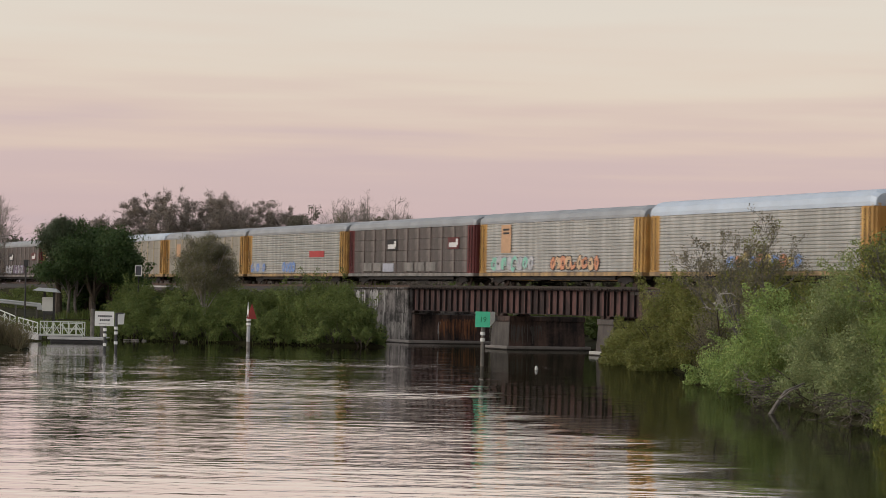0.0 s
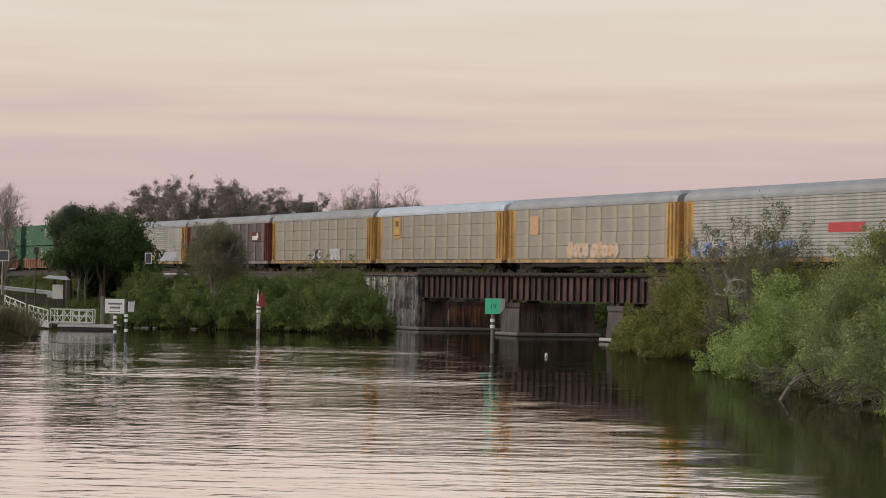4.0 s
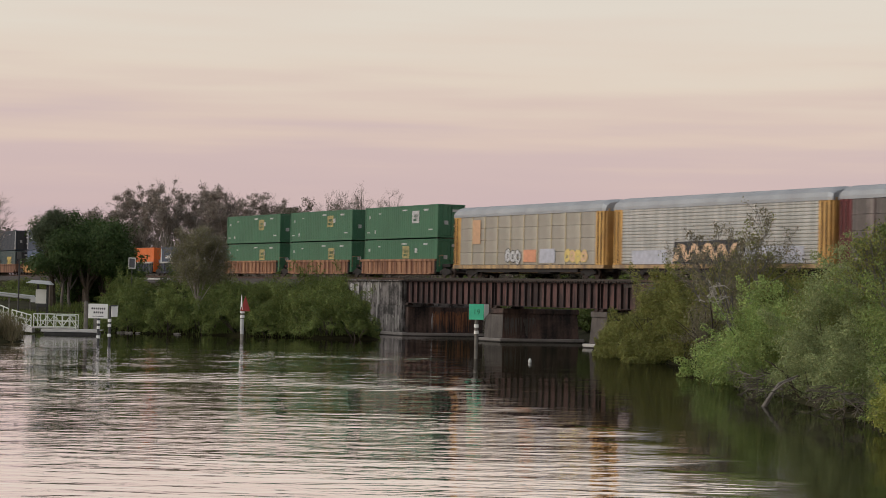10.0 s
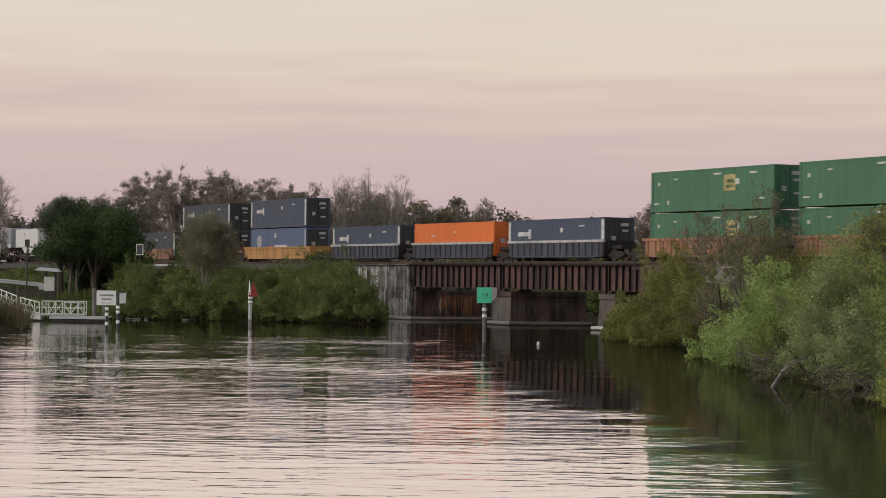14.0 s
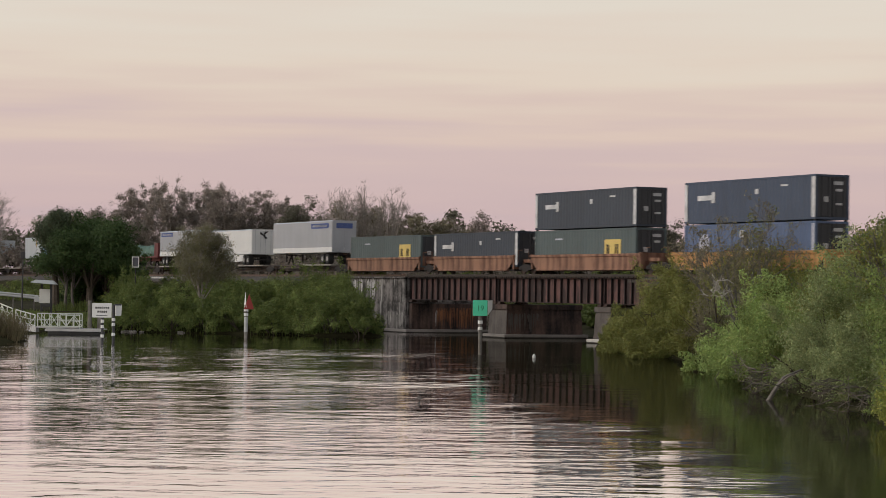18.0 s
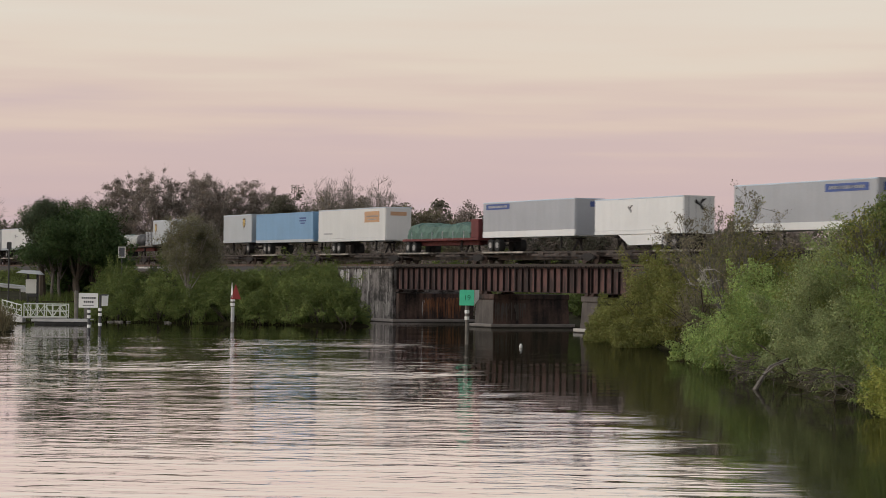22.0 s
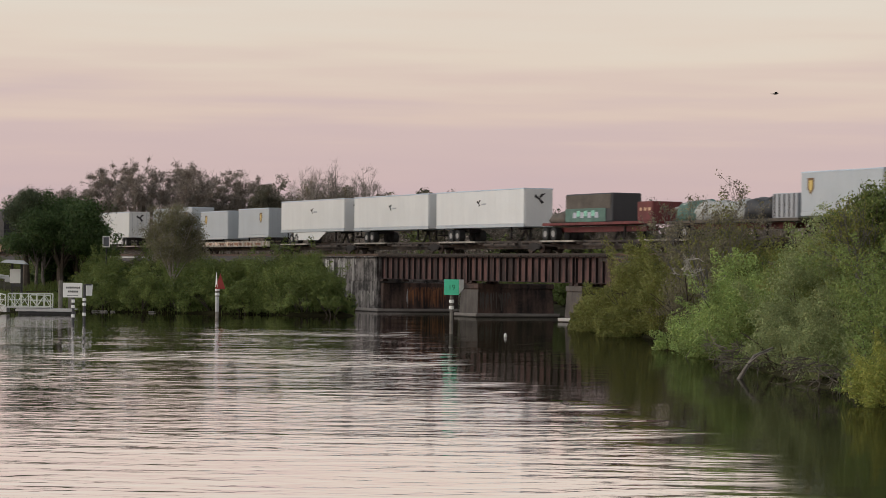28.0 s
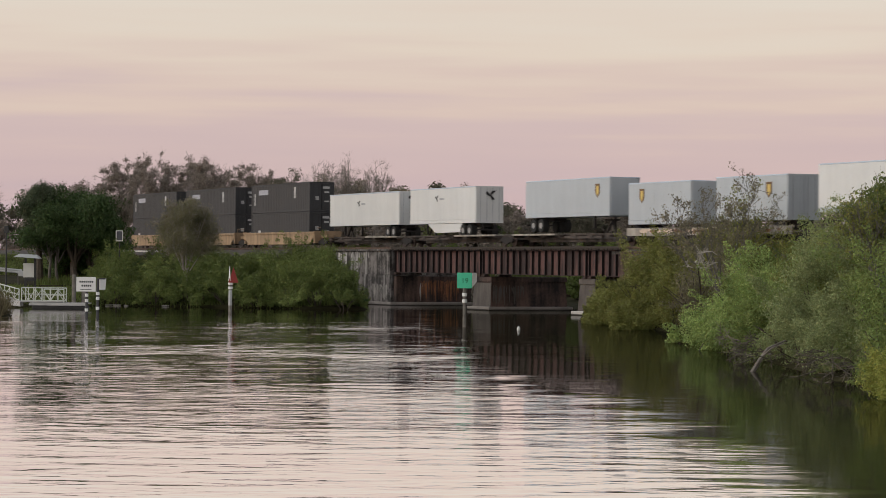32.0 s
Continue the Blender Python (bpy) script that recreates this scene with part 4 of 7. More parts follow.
def container(s0, s1, z, material, label, marks=(), end_marks=True, door=None, gap=0.0):
    """marks: (x, z, width, height, material) on the side towards the river; z from its floor."""
    L = 16.15
    # charcoal ends put the shade of the end faces into their colour
    if material in (M_slate, M_navy, M_greygreen, M_blue):
        door = M_charcoal
    ob = rolling("shipping_container", (s0 + s1) / 2, z, label, "container", "containers of the train")
    body, fr = container_data(L, material)
    part("body", body, None, ob)
    part("corner_frame", fr, None, ob)
    h = L / 2
    for e in (-1, 1):
        for y in (-0.57, 0.57):
            d = Mesh().box(*sorted((e * (h - 0.10), e * (h - 0.03))), y - 0.54, y + 0.54, 0.17, 2.74, 0.015)
            dp = part("door", d, door or material, ob)
            rods = Mesh()
            for yy in (y - 0.26, y + 0.26):
                rods.tube([(e * (h - 0.01), yy, 0.12), (e * (h - 0.01), yy, 2.78)], 0.022, 5)
                rods.box(*sorted((e * (h - 0.03), e * (h + 0.02))), yy - 0.02, yy + 0.2, 1.1, 1.16)
            part("lock_rod", rods, door or material, dp)
    if gap:
        for x in (-h + 0.18, h - 0.18):
            for y in (-1.18, 1.18):
                part("lock_block", Mesh().box(x - 0.09, x + 0.09, y - 0.08, y + 0.08, -gap, 0.0), M_under, ob)
    for x, zz, w, hh, mm in marks:
        plate(ob, "marking", x, -1.302, zz, w, hh, mm)
    if end_marks:
        for y, zz, w, hh in ((0.45, 2.35, 0.7, 0.22), (0.5, 1.9, 0.5, 0.16), (-0.5, 1.3, 0.34, 0.34), (0.5, 1.0, 0.5, 0.14)):
            part("marking", Mesh().box(h + 0.001, h + 0.02, y - w / 2, y + w / 2, zz - hh / 2, zz + hh / 2), G_white, ob)
    return ob




def well_car(s0, s1, material, label, front=True, rear=True, ribs=True, flare=False, chord=None):
    """One well of a stack car between its bogies; s0 and s1 are the bogie centres."""
    L = s1 - s0
    h = L / 2
    car = rolling("well_car", (s0 + s1) / 2, 0, label, "railcar", "stack cars of the train")
    a = h - 1.75
    floor = part("well_floor", Mesh().box(-a, a, -1.25, 1.25, 0.30, 0.42), M_under, car)
    top = 1.50 if flare else 1.62
    for sy in (-1, 1):
        y0, y1 = sorted((sy * 1.34, sy * 1.42))
        if flare:
            m = Mesh().add([(x, yy, z) for yy in (sy * 1.34, sy * 1.43) for x, z in ((-a + 0.9, 0.36), (a - 0.9, 0.36), (a, 1.0), (a + 0.35, top), (-a - 0.35, top), (-a, 1.0))],
                           [(0, 1, 2, 3, 4, 5), (11, 10, 9, 8, 7, 6)] + [(i, (i + 1) % 6, 6 + (i + 1) % 6, 6 + i) for i in range(6)])
        else:
            m = Mesh().box(-a, a, y0, y1, 0.36, top - 0.08)
        w = part("well_side", m, material, car)
        part("top_chord", Mesh().box(-a - 0.3, a + 0.3, *sorted((sy * 1.30, sy * 1.50)), top - 0.16, top + 0.04, 0.02), chord or material, w)
        part("bottom_chord", Mesh().box(-a + 0.8, a - 0.8, *sorted((sy * 1.30, sy * 1.48)), 0.30, 0.42, 0.02), material, w)
        if ribs:
            me = Mesh().box(-0.06, 0.06, -0.075, 0.0, 0.42, top - 0.10).data("rib", material)
            nr = 15
            for i in range(nr):
                part("rib", me, None, w, at=pose(-a + 0.5 + (2 * a - 1.0) * i / (nr - 1), sy * 1.42 if sy < 0 else 1.495, 0))
    for e in (-1, 1):
        part("end_platform", Mesh().box(*sorted((e * a, e * (h + 0.1))), -0.75, 0.75, 0.95, 1.22, 0.02).box(*sorted((e * a, e * (a + 0.25))), -1.4, 1.4, 0.42, 1.6), material if flare else M_under, car)
        part("hand_rail", Mesh().tube([(e * (h - 0.9), -1.3, 1.0), (e * (h - 0.9), -1.3, 1.95), (e * (h - 0.2), -1.3, 1.95)], 0.025, 5), material, car)
    if front:
        bogie(car, h)
    if rear:
        bogie(car, -h)
    return car


def wells(spots, material, label, **more):
    for i, (a, b_) in enumerate(spots):
        well_car(a, b_, material, label, front=True, rear=i == len(spots) - 1, **more)


green_marks = [(5.6, 2.45, 0.9, 0.16, G_white), (-4.6, 2.3, 0.5, 0.1, G_white), (-7.2, 0.6, 0.7, 0.09, G_white), (-5.6, 0.65, 0.25, 0.3, G_white), (1.0, 2.5, 1.0, 0.12, G_white), (6.6, 0.7, 0.8, 0.12, G_white), (-6.9, 2.0, 0.3, 0.25, G_white), (3.6, 1.9, 0.5, 0.4, G_white)]
wells([(-162.2, -142.6), (-181.4, -162.2), (-200.9, -181.4)], M_wellbrown, "rusty brown ribbed well car carrying green containers")
for i, s in enumerate((-152.1, -171.4, -190.5)):
    container(s - 8, s + 8, 0.52, M_green, "dark green corrugated container in a well car", green_marks + [(3.0 if i else 1.4, 1.75, 1.5, 1.1, M_logogreenbox), (3.1 if i else 1.5, 1.85, 0.9, 0.25, M_green), (2.9 if i else 1.3, 1.5, 0.9, 0.2, M_green)])
    container(s - 8, s + 8, 3.54, M_green, "dark green corrugated container stacked on another", green_marks + [(2.6 if i else 3.4, 1.85, 1.5, 1.1, M_logogreenbox if i else G_white), (2.7 if i else 3.5, 1.95, 0.9, 0.25, M_green), (2.5 if i else 3.3, 1.6, 0.9, 0.2, M_green)], gap=0.12)
slate_marks = [(-5.4, 1.75, 1.9, 0.34, G_white), (-4.3, 1.75, 0.45, 0.75, G_white), (1.2, 2.0, 0.4, 0.35, G_white), (7.85, 1.45, 0.42, 2.6, G_white), (-7.87, 1.45, 0.36, 2.6, G_white), (4.5, 2.3, 0.8, 0.12, G_white)]
wells([(-223.0, -203.9), (-242.3, -223.0), (-261.7, -242.3)], M_wellblue, "blue-grey ribbed well car with low containers", chord=M_chordpale)
container(-221.5, -205.7, 0.45, M_slate, "slate blue container with white marks, single stacked", slate_marks)
container(-240.5, -224.5, 0.45, M_orange, "plain bright orange container in a well car", [(-4.0, 1.8, 0.8, 0.2, G_tan), (0.5, 2.1, 0.5, 0.2, G_tan)])
container(-259.9, -244.0, 0.45, M_slate, "slate blue container with white marks, single stacked", slate_marks)
wells([(-286.5, -264.4)], M_wellyellow, "ochre yellow well car with blue containers", ribs=False, flare=True)
container(-283.5, -267.2, 0.54, M_blue, "faded blue container with white round marks", [(-5.4, 1.6, 0.9, 1.25, G_silver), (-5.4, 1.6, 1.3, 0.8, G_silver), (-2.0, 0.85, 1.6, 0.45, M_redplate), (1.0, 0.9, 3.6, 0.6, G_white), (-0.6, 2.2, 0.5, 0.5, G_white), (7.85, 1.45, 0.3, 2.6, G_silver)])
container(-283.5, -267.2, 3.54, M_slate, "slate blue container stacked on a blue one", slate_marks, gap=0.1)
wells([(-308.4, -287.9), (-327.0, -308.4), (-346.6, -327.0)], M_wellrust, "rusty brown smooth-sided well car", ribs=False, flare=True)
yellow_marks = [(4.6, 1.35, 2.5, 1.45, M_logoyellow), (3.9, 1.35, 0.5, 0.7, M_charcoal), (5.2, 1.35, 0.6, 0.7, M_charcoal), (-4.0, 2.2, 1.2, 0.12, G_silver), (7.85, 1.45, 0.3, 2.6, M_greygreen)]
container(-306.2, -290.5, 0.54, M_greygreen, "grey-green container with yellow emblem", yellow_marks)
container(-306.2, -290.5, 3.54, M_navy, "dark slate container stacked on a grey one", slate_marks, gap=0.1)
container(-325.1, -310.0, 0.62, M_navy, "dark slate container with white marks, single stacked", slate_marks)
container(-344.4, -328.7, 0.62, M_greygreen, "grey-green container with large yellow emblem", yellow_marks)
wells([(-686.5, -664.0), (-706.0, -686.5), (-725.5, -706.0)], M_welltan, "tan well car with black containers", ribs=False, flare=True)
char_marks = [(4.2, 1.9, 0.5, 1.1, G_white), (-4.6, 2.1, 2.6, 0.5, G_silver), (-7.0, 1.4, 0.3, 1.2, G_white)]
for s in (-675.2, -696.2, -715.8):
    container(s - 8, s + 8, 0.62, M_charcoal, "charcoal container in a tan well car", [(-5.6, 0.7, 0.7, 0.9, G_white)])
    container(s - 8, s + 8, 3.54, M_charcoal, "charcoal container stacked on another", char_marks)

# ---- spine cars with trailers ----


def spine(s0, s1, side=1, label="weathered spine car platform under a road trailer", front=True, rear=False):
    """One low platform between two bogies: a narrow sill, wheel shelves, a trailer hitch."""
    L = s1 - s0
    h = L / 2
    car = rolling("spine_car", (s0 + s1) / 2, 0, label, "railcar", "spine cars of the train")
    part("centre_sill", Mesh().box(-h, h, -0.38, 0.38, 0.55, 1.02, 0.02).box(-h + 2.5, h - 2.5, -0.30, 0.30, 0.36, 0.56), M_spine, car)
    for sy in (-1, 1):
        part("wheel_shelf", Mesh().box(*sorted((side * 0.6, side * (h - 1.5))), *sorted((sy * 0.5, sy * 1.38)), 0.86, 1.0, 0.02), M_shelf, car, "pale wheel shelf")
        part("side_step", Mesh().box(*sorted((-side * (h - 3.0), -side * 0.6)), *sorted((sy * 0.9, sy * 1.2)), 0.62, 0.80, 0.02), M_spine, car)
    arm = Mesh().box(-0.09, 0.09, -1.3, 1.3, 0.70, 0.86).data("cross_arm", M_spine)
    for i in range(7):
        part("cross_arm", arm, None, car, at=pose(-h + 1.6 + (L - 3.2) * i / 6, 0, 0))
    hx = -side * (h - 3.4)
    part("trailer_hitch", Mesh().tube([(hx - 0.9, 0, 1.0), (hx, 0, 1.95)], 0.10, 6).tube([(hx + 0.6, 0, 1.0), (hx, 0, 1.95)], 0.10, 6).box(hx - 0.4, hx + 0.4, -0.45, 0.45, 1.93, 2.05, 0.02), M_under, car)
    bogie(car, h)
    if rear:
        bogie(car, -h)
    return car


def trailer(s0, s1, material, label, z0=2.12, top=5.15, doors="front", skirt=None, marks=(), end_marks=(), tandem=None, tank=False, lower=None):
    """A box trailer on the train. doors: which end of the train its doors face; the road wheels are under the doors."""
    L = s1 - s0
    h = L / 2
    ob = rolling("road_trailer", (s0 + s1) / 2, 0, label, "trailer", "road trailers of the train")
    y = 1.29
    part("body", Mesh().box(-h + 0.03, h - 0.03, -y, y, z0 + 0.28, top - 0.05, 0.03), material, ob)
    part("roof", Mesh().box(-h, h, -y - 0.015, y + 0.015, top - 0.11, top, 0.03), M_roofpale if material is not M_trailerblue else M_trailerblue, ob)
    part("bottom_rail", Mesh().box(-h, h, -y - 0.012, y + 0.012, z0, z0 + (0.50 if skirt is M_trailerwhite else 0.275), 0.02), skirt or material, ob)
    seam = Mesh().box(-0.007, 0.007, -y - 0.004, -y + 0.002, z0 + 0.30, top - 0.13).data("side_seam", material)
    nn = max(4, round(L / 1.22))
    for i in range(1, nn):
        part("side_seam", seam, None, ob, at=pose(-h + L * i / nn, 0, 0))
    e = 1 if doors == "front" else -1
    fr = Mesh()
    for yy in (-1.25, 1.13):
        fr.box(*sorted((e * (h - 0.02), e * (h + 0.05))), yy, yy + 0.12, z0, top)
    fr.box(*sorted((e * (h - 0.02), e * (h + 0.05))), -1.13, 1.13, top - 0.16, top).box(*sorted((e * (h - 0.02), e * (h + 0.05))), -1.13, 1.13, z0, z0 + 0.16)
    part("door_frame", fr, material, ob)
    for yy in (-0.57, 0.57):
        d = part("door", Mesh().box(*sorted((e * (h - 0.01), e * (h + 0.03))), yy - 0.55, yy + 0.55, z0 + 0.17, top - 0.17, 0.01), material, ob)
        rods = Mesh()
        for dy in (-0.3, 0.3):
            rods.tube([(e * (h + 0.05), yy + dy, z0 + 0.1), (e * (h + 0.05), yy + dy, top - 0.1)], 0.018, 5)
        part("lock_rod", rods, M_trailergrey, d)
    nose = Mesh().box(*sorted((-e * (h - 0.04), -e * (h + 0.03))), -1.2, 1.2, z0 + 0.05, top - 0.05, 0.04)
    part("nose", nose, material, ob)
    # road wheels, landing legs, underride guard
    tx = (e * (h - 1.9) if L > 10 else e * (h - 1.1)) if tandem is None else tandem
    for dx in ((-0.62, 0.62) if L > 10 else (0.0,)):
        for sy in (-1, 1):
            t = Mesh()
            ring(t, tx + dx, *sorted((sy * 0.70, sy * 1.24)), z0 - 0.62, 0.50, 18)
            tyre = part("road_wheel", t, M_rubber, ob)
            hb = Mesh()
            ring(hb, tx + dx, *sorted((sy * 1.20, sy * 1.255)), z0 - 0.62, 0.24, 12)
            part("hub", hb, M_rimwhite, tyre)
    part("slider", Mesh().box(tx - 1.5, tx + 1.5, -0.55, 0.55, z0 - 0.30, z0, 0.02), M_under, ob)
    lx = -e * (h - 2.9) if L > 10 else -e * (h - 2.2)
    for yy in (-0.88, 0.88):
        part("landing_leg", Mesh().box(lx - 0.07, lx + 0.07, yy - 0.07, yy + 0.07, z0 - 0.85, z0).box(lx - 0.16, lx + 0.16, yy - 0.12, yy + 0.12, z0 - 0.9, z0 - 0.85), M_under, ob)
    part("underride_guard", Mesh().box(*sorted((e * (h - 0.12), e * (h - 0.02))), -1.15, 1.15, z0 - 0.62, z0 - 0.50).box(*sorted((e * (h - 0.12), e * (h - 0.02))), -0.6, -0.5, z0 - 0.5, z0).box(*sorted((e * (h - 0.12), e * (h - 0.02))), 0.5, 0.6, z0 - 0.5, z0), M_under, ob)
    if tank:
        part("side_skirt", Mesh().add([(x, -1.24 + d, z) for d in (0, 0.03) for x, z in ((e * u * h, z0 - v) for u, v in ((-0.45, 0.02), (0.60, 0.02), (0.56, 0.75), (-0.2, 0.8)))], [(3, 2, 1, 0), (4, 5, 6, 7)] + [(i, (i + 1) % 4, 4 + (i + 1) % 4, 4 + i) for i in range(4)]), M_trailerwhite, ob, "white aerodynamic side skirt")
    for x, zz, w, hh, mm in marks:
        plate(ob, "marking", x, -y - 0.012, zz, w, hh, mm)
    for yy, zz, w, hh, mm in end_marks:
        part("marking", Mesh().box(h + 0.052, h + 0.066, yy - w / 2, yy + w / 2, zz - hh / 2, zz + hh / 2), mm, ob)
    return ob


def shield(ob, x, z, y=-1.302):
    """A small shield-shaped emblem, brown edged, yellow within."""
    for g, dy, mm in ((0.10, 0.0, M_logobrown), (-0.06, -0.006, M_logoyellow)):
        w, h2 = 0.25 + g, 0.43 + g
        pts = [(-w, h2), (w, h2), (w, -h2 * 0.3), (0, -h2), (-w, -h2 * 0.3)]
        part("emblem", Mesh().add([(x + a, y + dy - d, z + c) for d in (0, 0.01) for a, c in pts], [tuple(range(4, -1, -1)), tuple(range(5, 10))] + [(i, (i + 1) % 5, 5 + (i + 1) % 5, 5 + i) for i in range(5)]), mm, ob)


def bird_mark(ob, y, z, x):
    """A small dark winged emblem on the doors."""
    m = Mesh()
    for q in ([(0.0, 0.0), (0.5, 0.42), (0.12, 0.38), (-0.08, 0.12)], [(0.0, 0.0), (-0.42, 0.36), (-0.5, 0.1), (-0.1, -0.1)], [(0.0, 0.05), (0.35, -0.32), (0.12, -0.42), (-0.12, -0.05)]):
        m.add([(x + d, y + a, z + c) for d in (0, 0.008) for a, c in q], [(0, 1, 2, 3), (7, 6, 5, 4)] + [(i, (i + 1) % 4, 4 + (i + 1) % 4, 4 + i) for i in range(4)])
    part("emblem", m, M_black, ob)


def wing_mark(ob, x, z):
    """The same winged emblem on a side, with a bar of lettering beside it."""
    m = Mesh()
    for q in ([(0.0, 0.0), (0.46, 0.36), (0.1, 0.34), (-0.08, 0.12)], [(0.0, 0.0), (-0.4, 0.32), (-0.46, 0.08), (-0.1, -0.1)], [(0.0, 0.05), (0.3, -0.3), (0.08, -0.4), (-0.12, -0.05)]):
        m.add([(x + a * 0.72, -1.304 - d, z + c * 0.72) for d in (0, 0.008) for a, c in q], [(3, 2, 1, 0), (4, 5, 6, 7)] + [(i, (i + 1) % 4, 4 + (i + 1) % 4, 4 + i) for i in range(4)])
    part("emblem", m, M_black, ob)


def side_mark(z):
    return [(0.95, z - 0.05, 0.9, 0.14, M_trailergrey), (-5.0, z - 1.75, 2.4, 0.07, M_trailergrey)]


SPINES = [-348.0, -367.0, -386.2, -405.2, -422.2, -441.0, -459.5, -477.5, -495.5, -513.0, -528.0, -546.2, -564.2, -582.6, -606.2, -625.0, -644.6, -663.0]
for i, (a, b_) in enumerate(zip(SPINES, SPINES[1:])):
    spine(b_, a, (1, 1, -1, -1, -1, -1, -1, 1, -1, -1, -1, -1, -1, 1, -1, 1, 1)[i])
sill_car = rolling("spine_car", -594.4, 0, "spine car with tan side sills and pale graffiti", "railcar", "spine cars of the train")
for sy in (-1, 1):
    part("side_sill", Mesh().box(-10.6, 10.6, *sorted((sy * 1.40, sy * 1.46)), 0.74, 1.30, 0.01), M_shelf, sill_car)
part("cross_frame", Mesh().box(-10.0, 10.0, -1.395, 1.395, 1.03, 1.10), M_spine, sill_car)
stain(sill_car, "graffiti_patch", G_pale, -10.2, 1.5, 0.80, 1.26, -1.462, 51, 40, "pale sprayed patches")
stain(sill_car, "graffiti_patch", M_wellrust, -8.0, 9.5, 0.78, 1.20, -1.468, 52, 30)
blue_sign = [(4.9, 4.75, 4.6, 0.5, M_logoblue), (4.9, 4.75, 3.8, 0.2, G_white)]
t = trailer(-365.6, -349.5, M_trailergrey, "grey box trailer with white skirt, blue sign", 2.15, 5.26, skirt=M_trailerwhite, marks=blue_sign, end_marks=[(0.0, 4.75, 1.7, 0.5, M_logoblue)])
t = trailer(-384.8, -372.1, M_trailerwhite, "white box trailer with small dark emblem", 2.15, 4.8, tank=True)
wing_mark(t, -1.0, 4.0)
bird_mark(t, 0.1, 4.2, 6.42)
t = trailer(-403.7, -387.9, M_trailergrey, "grey box trailer with white skirt, blue sign", 2.15, 5.05, doors="rear", skirt=M_trailerwhite, marks=[(-5.2, 4.65, 4.2, 0.45, M_logoblue), (-5.2, 4.65, 3.4, 0.18, G_white)], end_marks=[(0.5, 4.6, 1.0, 0.4, M_logoblue)])
# flatbed trailer under a green sheet
fb = rolling("flatbed_trailer", -412.3, 0, "red flatbed trailer with a tarpaulin-covered load", "trailer", "road trailers of the train")
part("deck", Mesh().box(-7.6, 7.6, -1.27, 1.27, 2.0, 2.2, 0.02), M_darkred, fb)
part("headboard", Mesh().box(6.2, 7.6, -1.25, 1.25, 2.2, 3.75, 0.05), M_darkred, fb, "dark red bulkhead box")


def sheeted(m, x0, x1, z0, z1, seed, wid=1.2, rows_=9):
    """A lumpy sheet drawn over a load."""
    r = random.Random(seed)
    cols_ = max(6, round((x1 - x0) / 0.45))
    rings = []
    for i in range(cols_ + 1):
        x = x0 + (x1 - x0) * i / cols_
        top = z1 + r.uniform(-0.30, 0.06) - (0.25 if i in (0, cols_) else 0)
        rings.append([(x + r.uniform(-0.14, 0.14), wid * c + r.uniform(-0.07, 0.05), z0 + (top - z0) * a + (r.uniform(-0.1, 0.08) if 0 < a else 0)) for c, a in ((-1.0, 0), (-1.03, 0.45), (-0.92, 0.85), (-0.5, 1.0), (0, 1.02), (0.5, 1.0), (0.92, 0.85), (1.0, 0.4), (1.0, 0))])
    return m.loft(rings)


def flatbed_gear(ob, x, z):
    for dx in (-0.65, 0.65):
        for sy in (-1, 1):
            t_ = Mesh()
            ring(t_, x + dx, *sorted((sy * 0.7, sy * 1.22)), z, 0.5, 18)
            ty = part("road_wheel", t_, M_rubber, ob)
            hb = Mesh()
            ring(hb, x + dx, *sorted((sy * 1.19, sy * 1.24)), z, 0.26, 12)
            part("hub", hb, M_rimwhite, ty)
    for yy in (-0.43, 0.43):
        part("frame_rail", Mesh().box(-6.8, 6.2, yy - 0.07, yy + 0.07, 1.62, 2.0), M_darkred, ob)
        part("landing_leg", Mesh().box(3.6, 3.75, yy * 1.93 - 0.07, yy * 1.93 + 0.07, 1.15, 2.0), M_under, ob)


flatbed_gear(fb, -5.9, 1.45)
part("tarpaulin", sheeted(Mesh(), -6.6, 6.0, 2.2, 3.55, 3), M_tarp, fb, "rumpled green tarpaulin")
for i in range(6):
    part("strap", Mesh().box(-5.625 + i * 2.1, -5.575 + i * 2.1, -1.29, -1.265, 2.1, 2.8), G_silver, fb)

t = trailer(-439.8, -423.7, M_trailerwhite, "white box trailer with orange emblem at its top corner", 2.15, 5.2, doors="rear", marks=[(5.0, 4.35, 3.4, 1.0, M_orangeplate), (5.0, 4.4, 2.8, 0.14, G_white), (5.0, 4.1, 2.0, 0.12, G_white), (-5.5, 2.9, 2.2, 0.12, M_trailergrey)], end_marks=[(0.0, 4.6, 1.6, 0.35, M_orangeplate)], tandem=-3.6)
t = trailer(-457.0, -441.2, M_trailerblue, "sky blue box trailer with white lower edge", 2.2, 5.15, doors="rear", skirt=M_pupgrey, marks=[(5.2, 4.55, 1.7, 0.16, M_logoblue), (5.2, 4.3, 1.7, 0.14, M_logoblue), (5.2, 4.05, 1.1, 0.12, M_logoblue)], tandem=-4.8)
for a, b_, z0, top, lx in ((-467.0, -458.4, 2.3, 5.25, 2.1), (-491.5, -482.9, 2.35, 5.15, -3.2)):
    t = trailer(a, b_, M_pupgrey, "short pale grey trailer with shield emblem", z0, top, doors="front", skirt=M_pupgrey)
    shield(t, lx, top - 0.95)
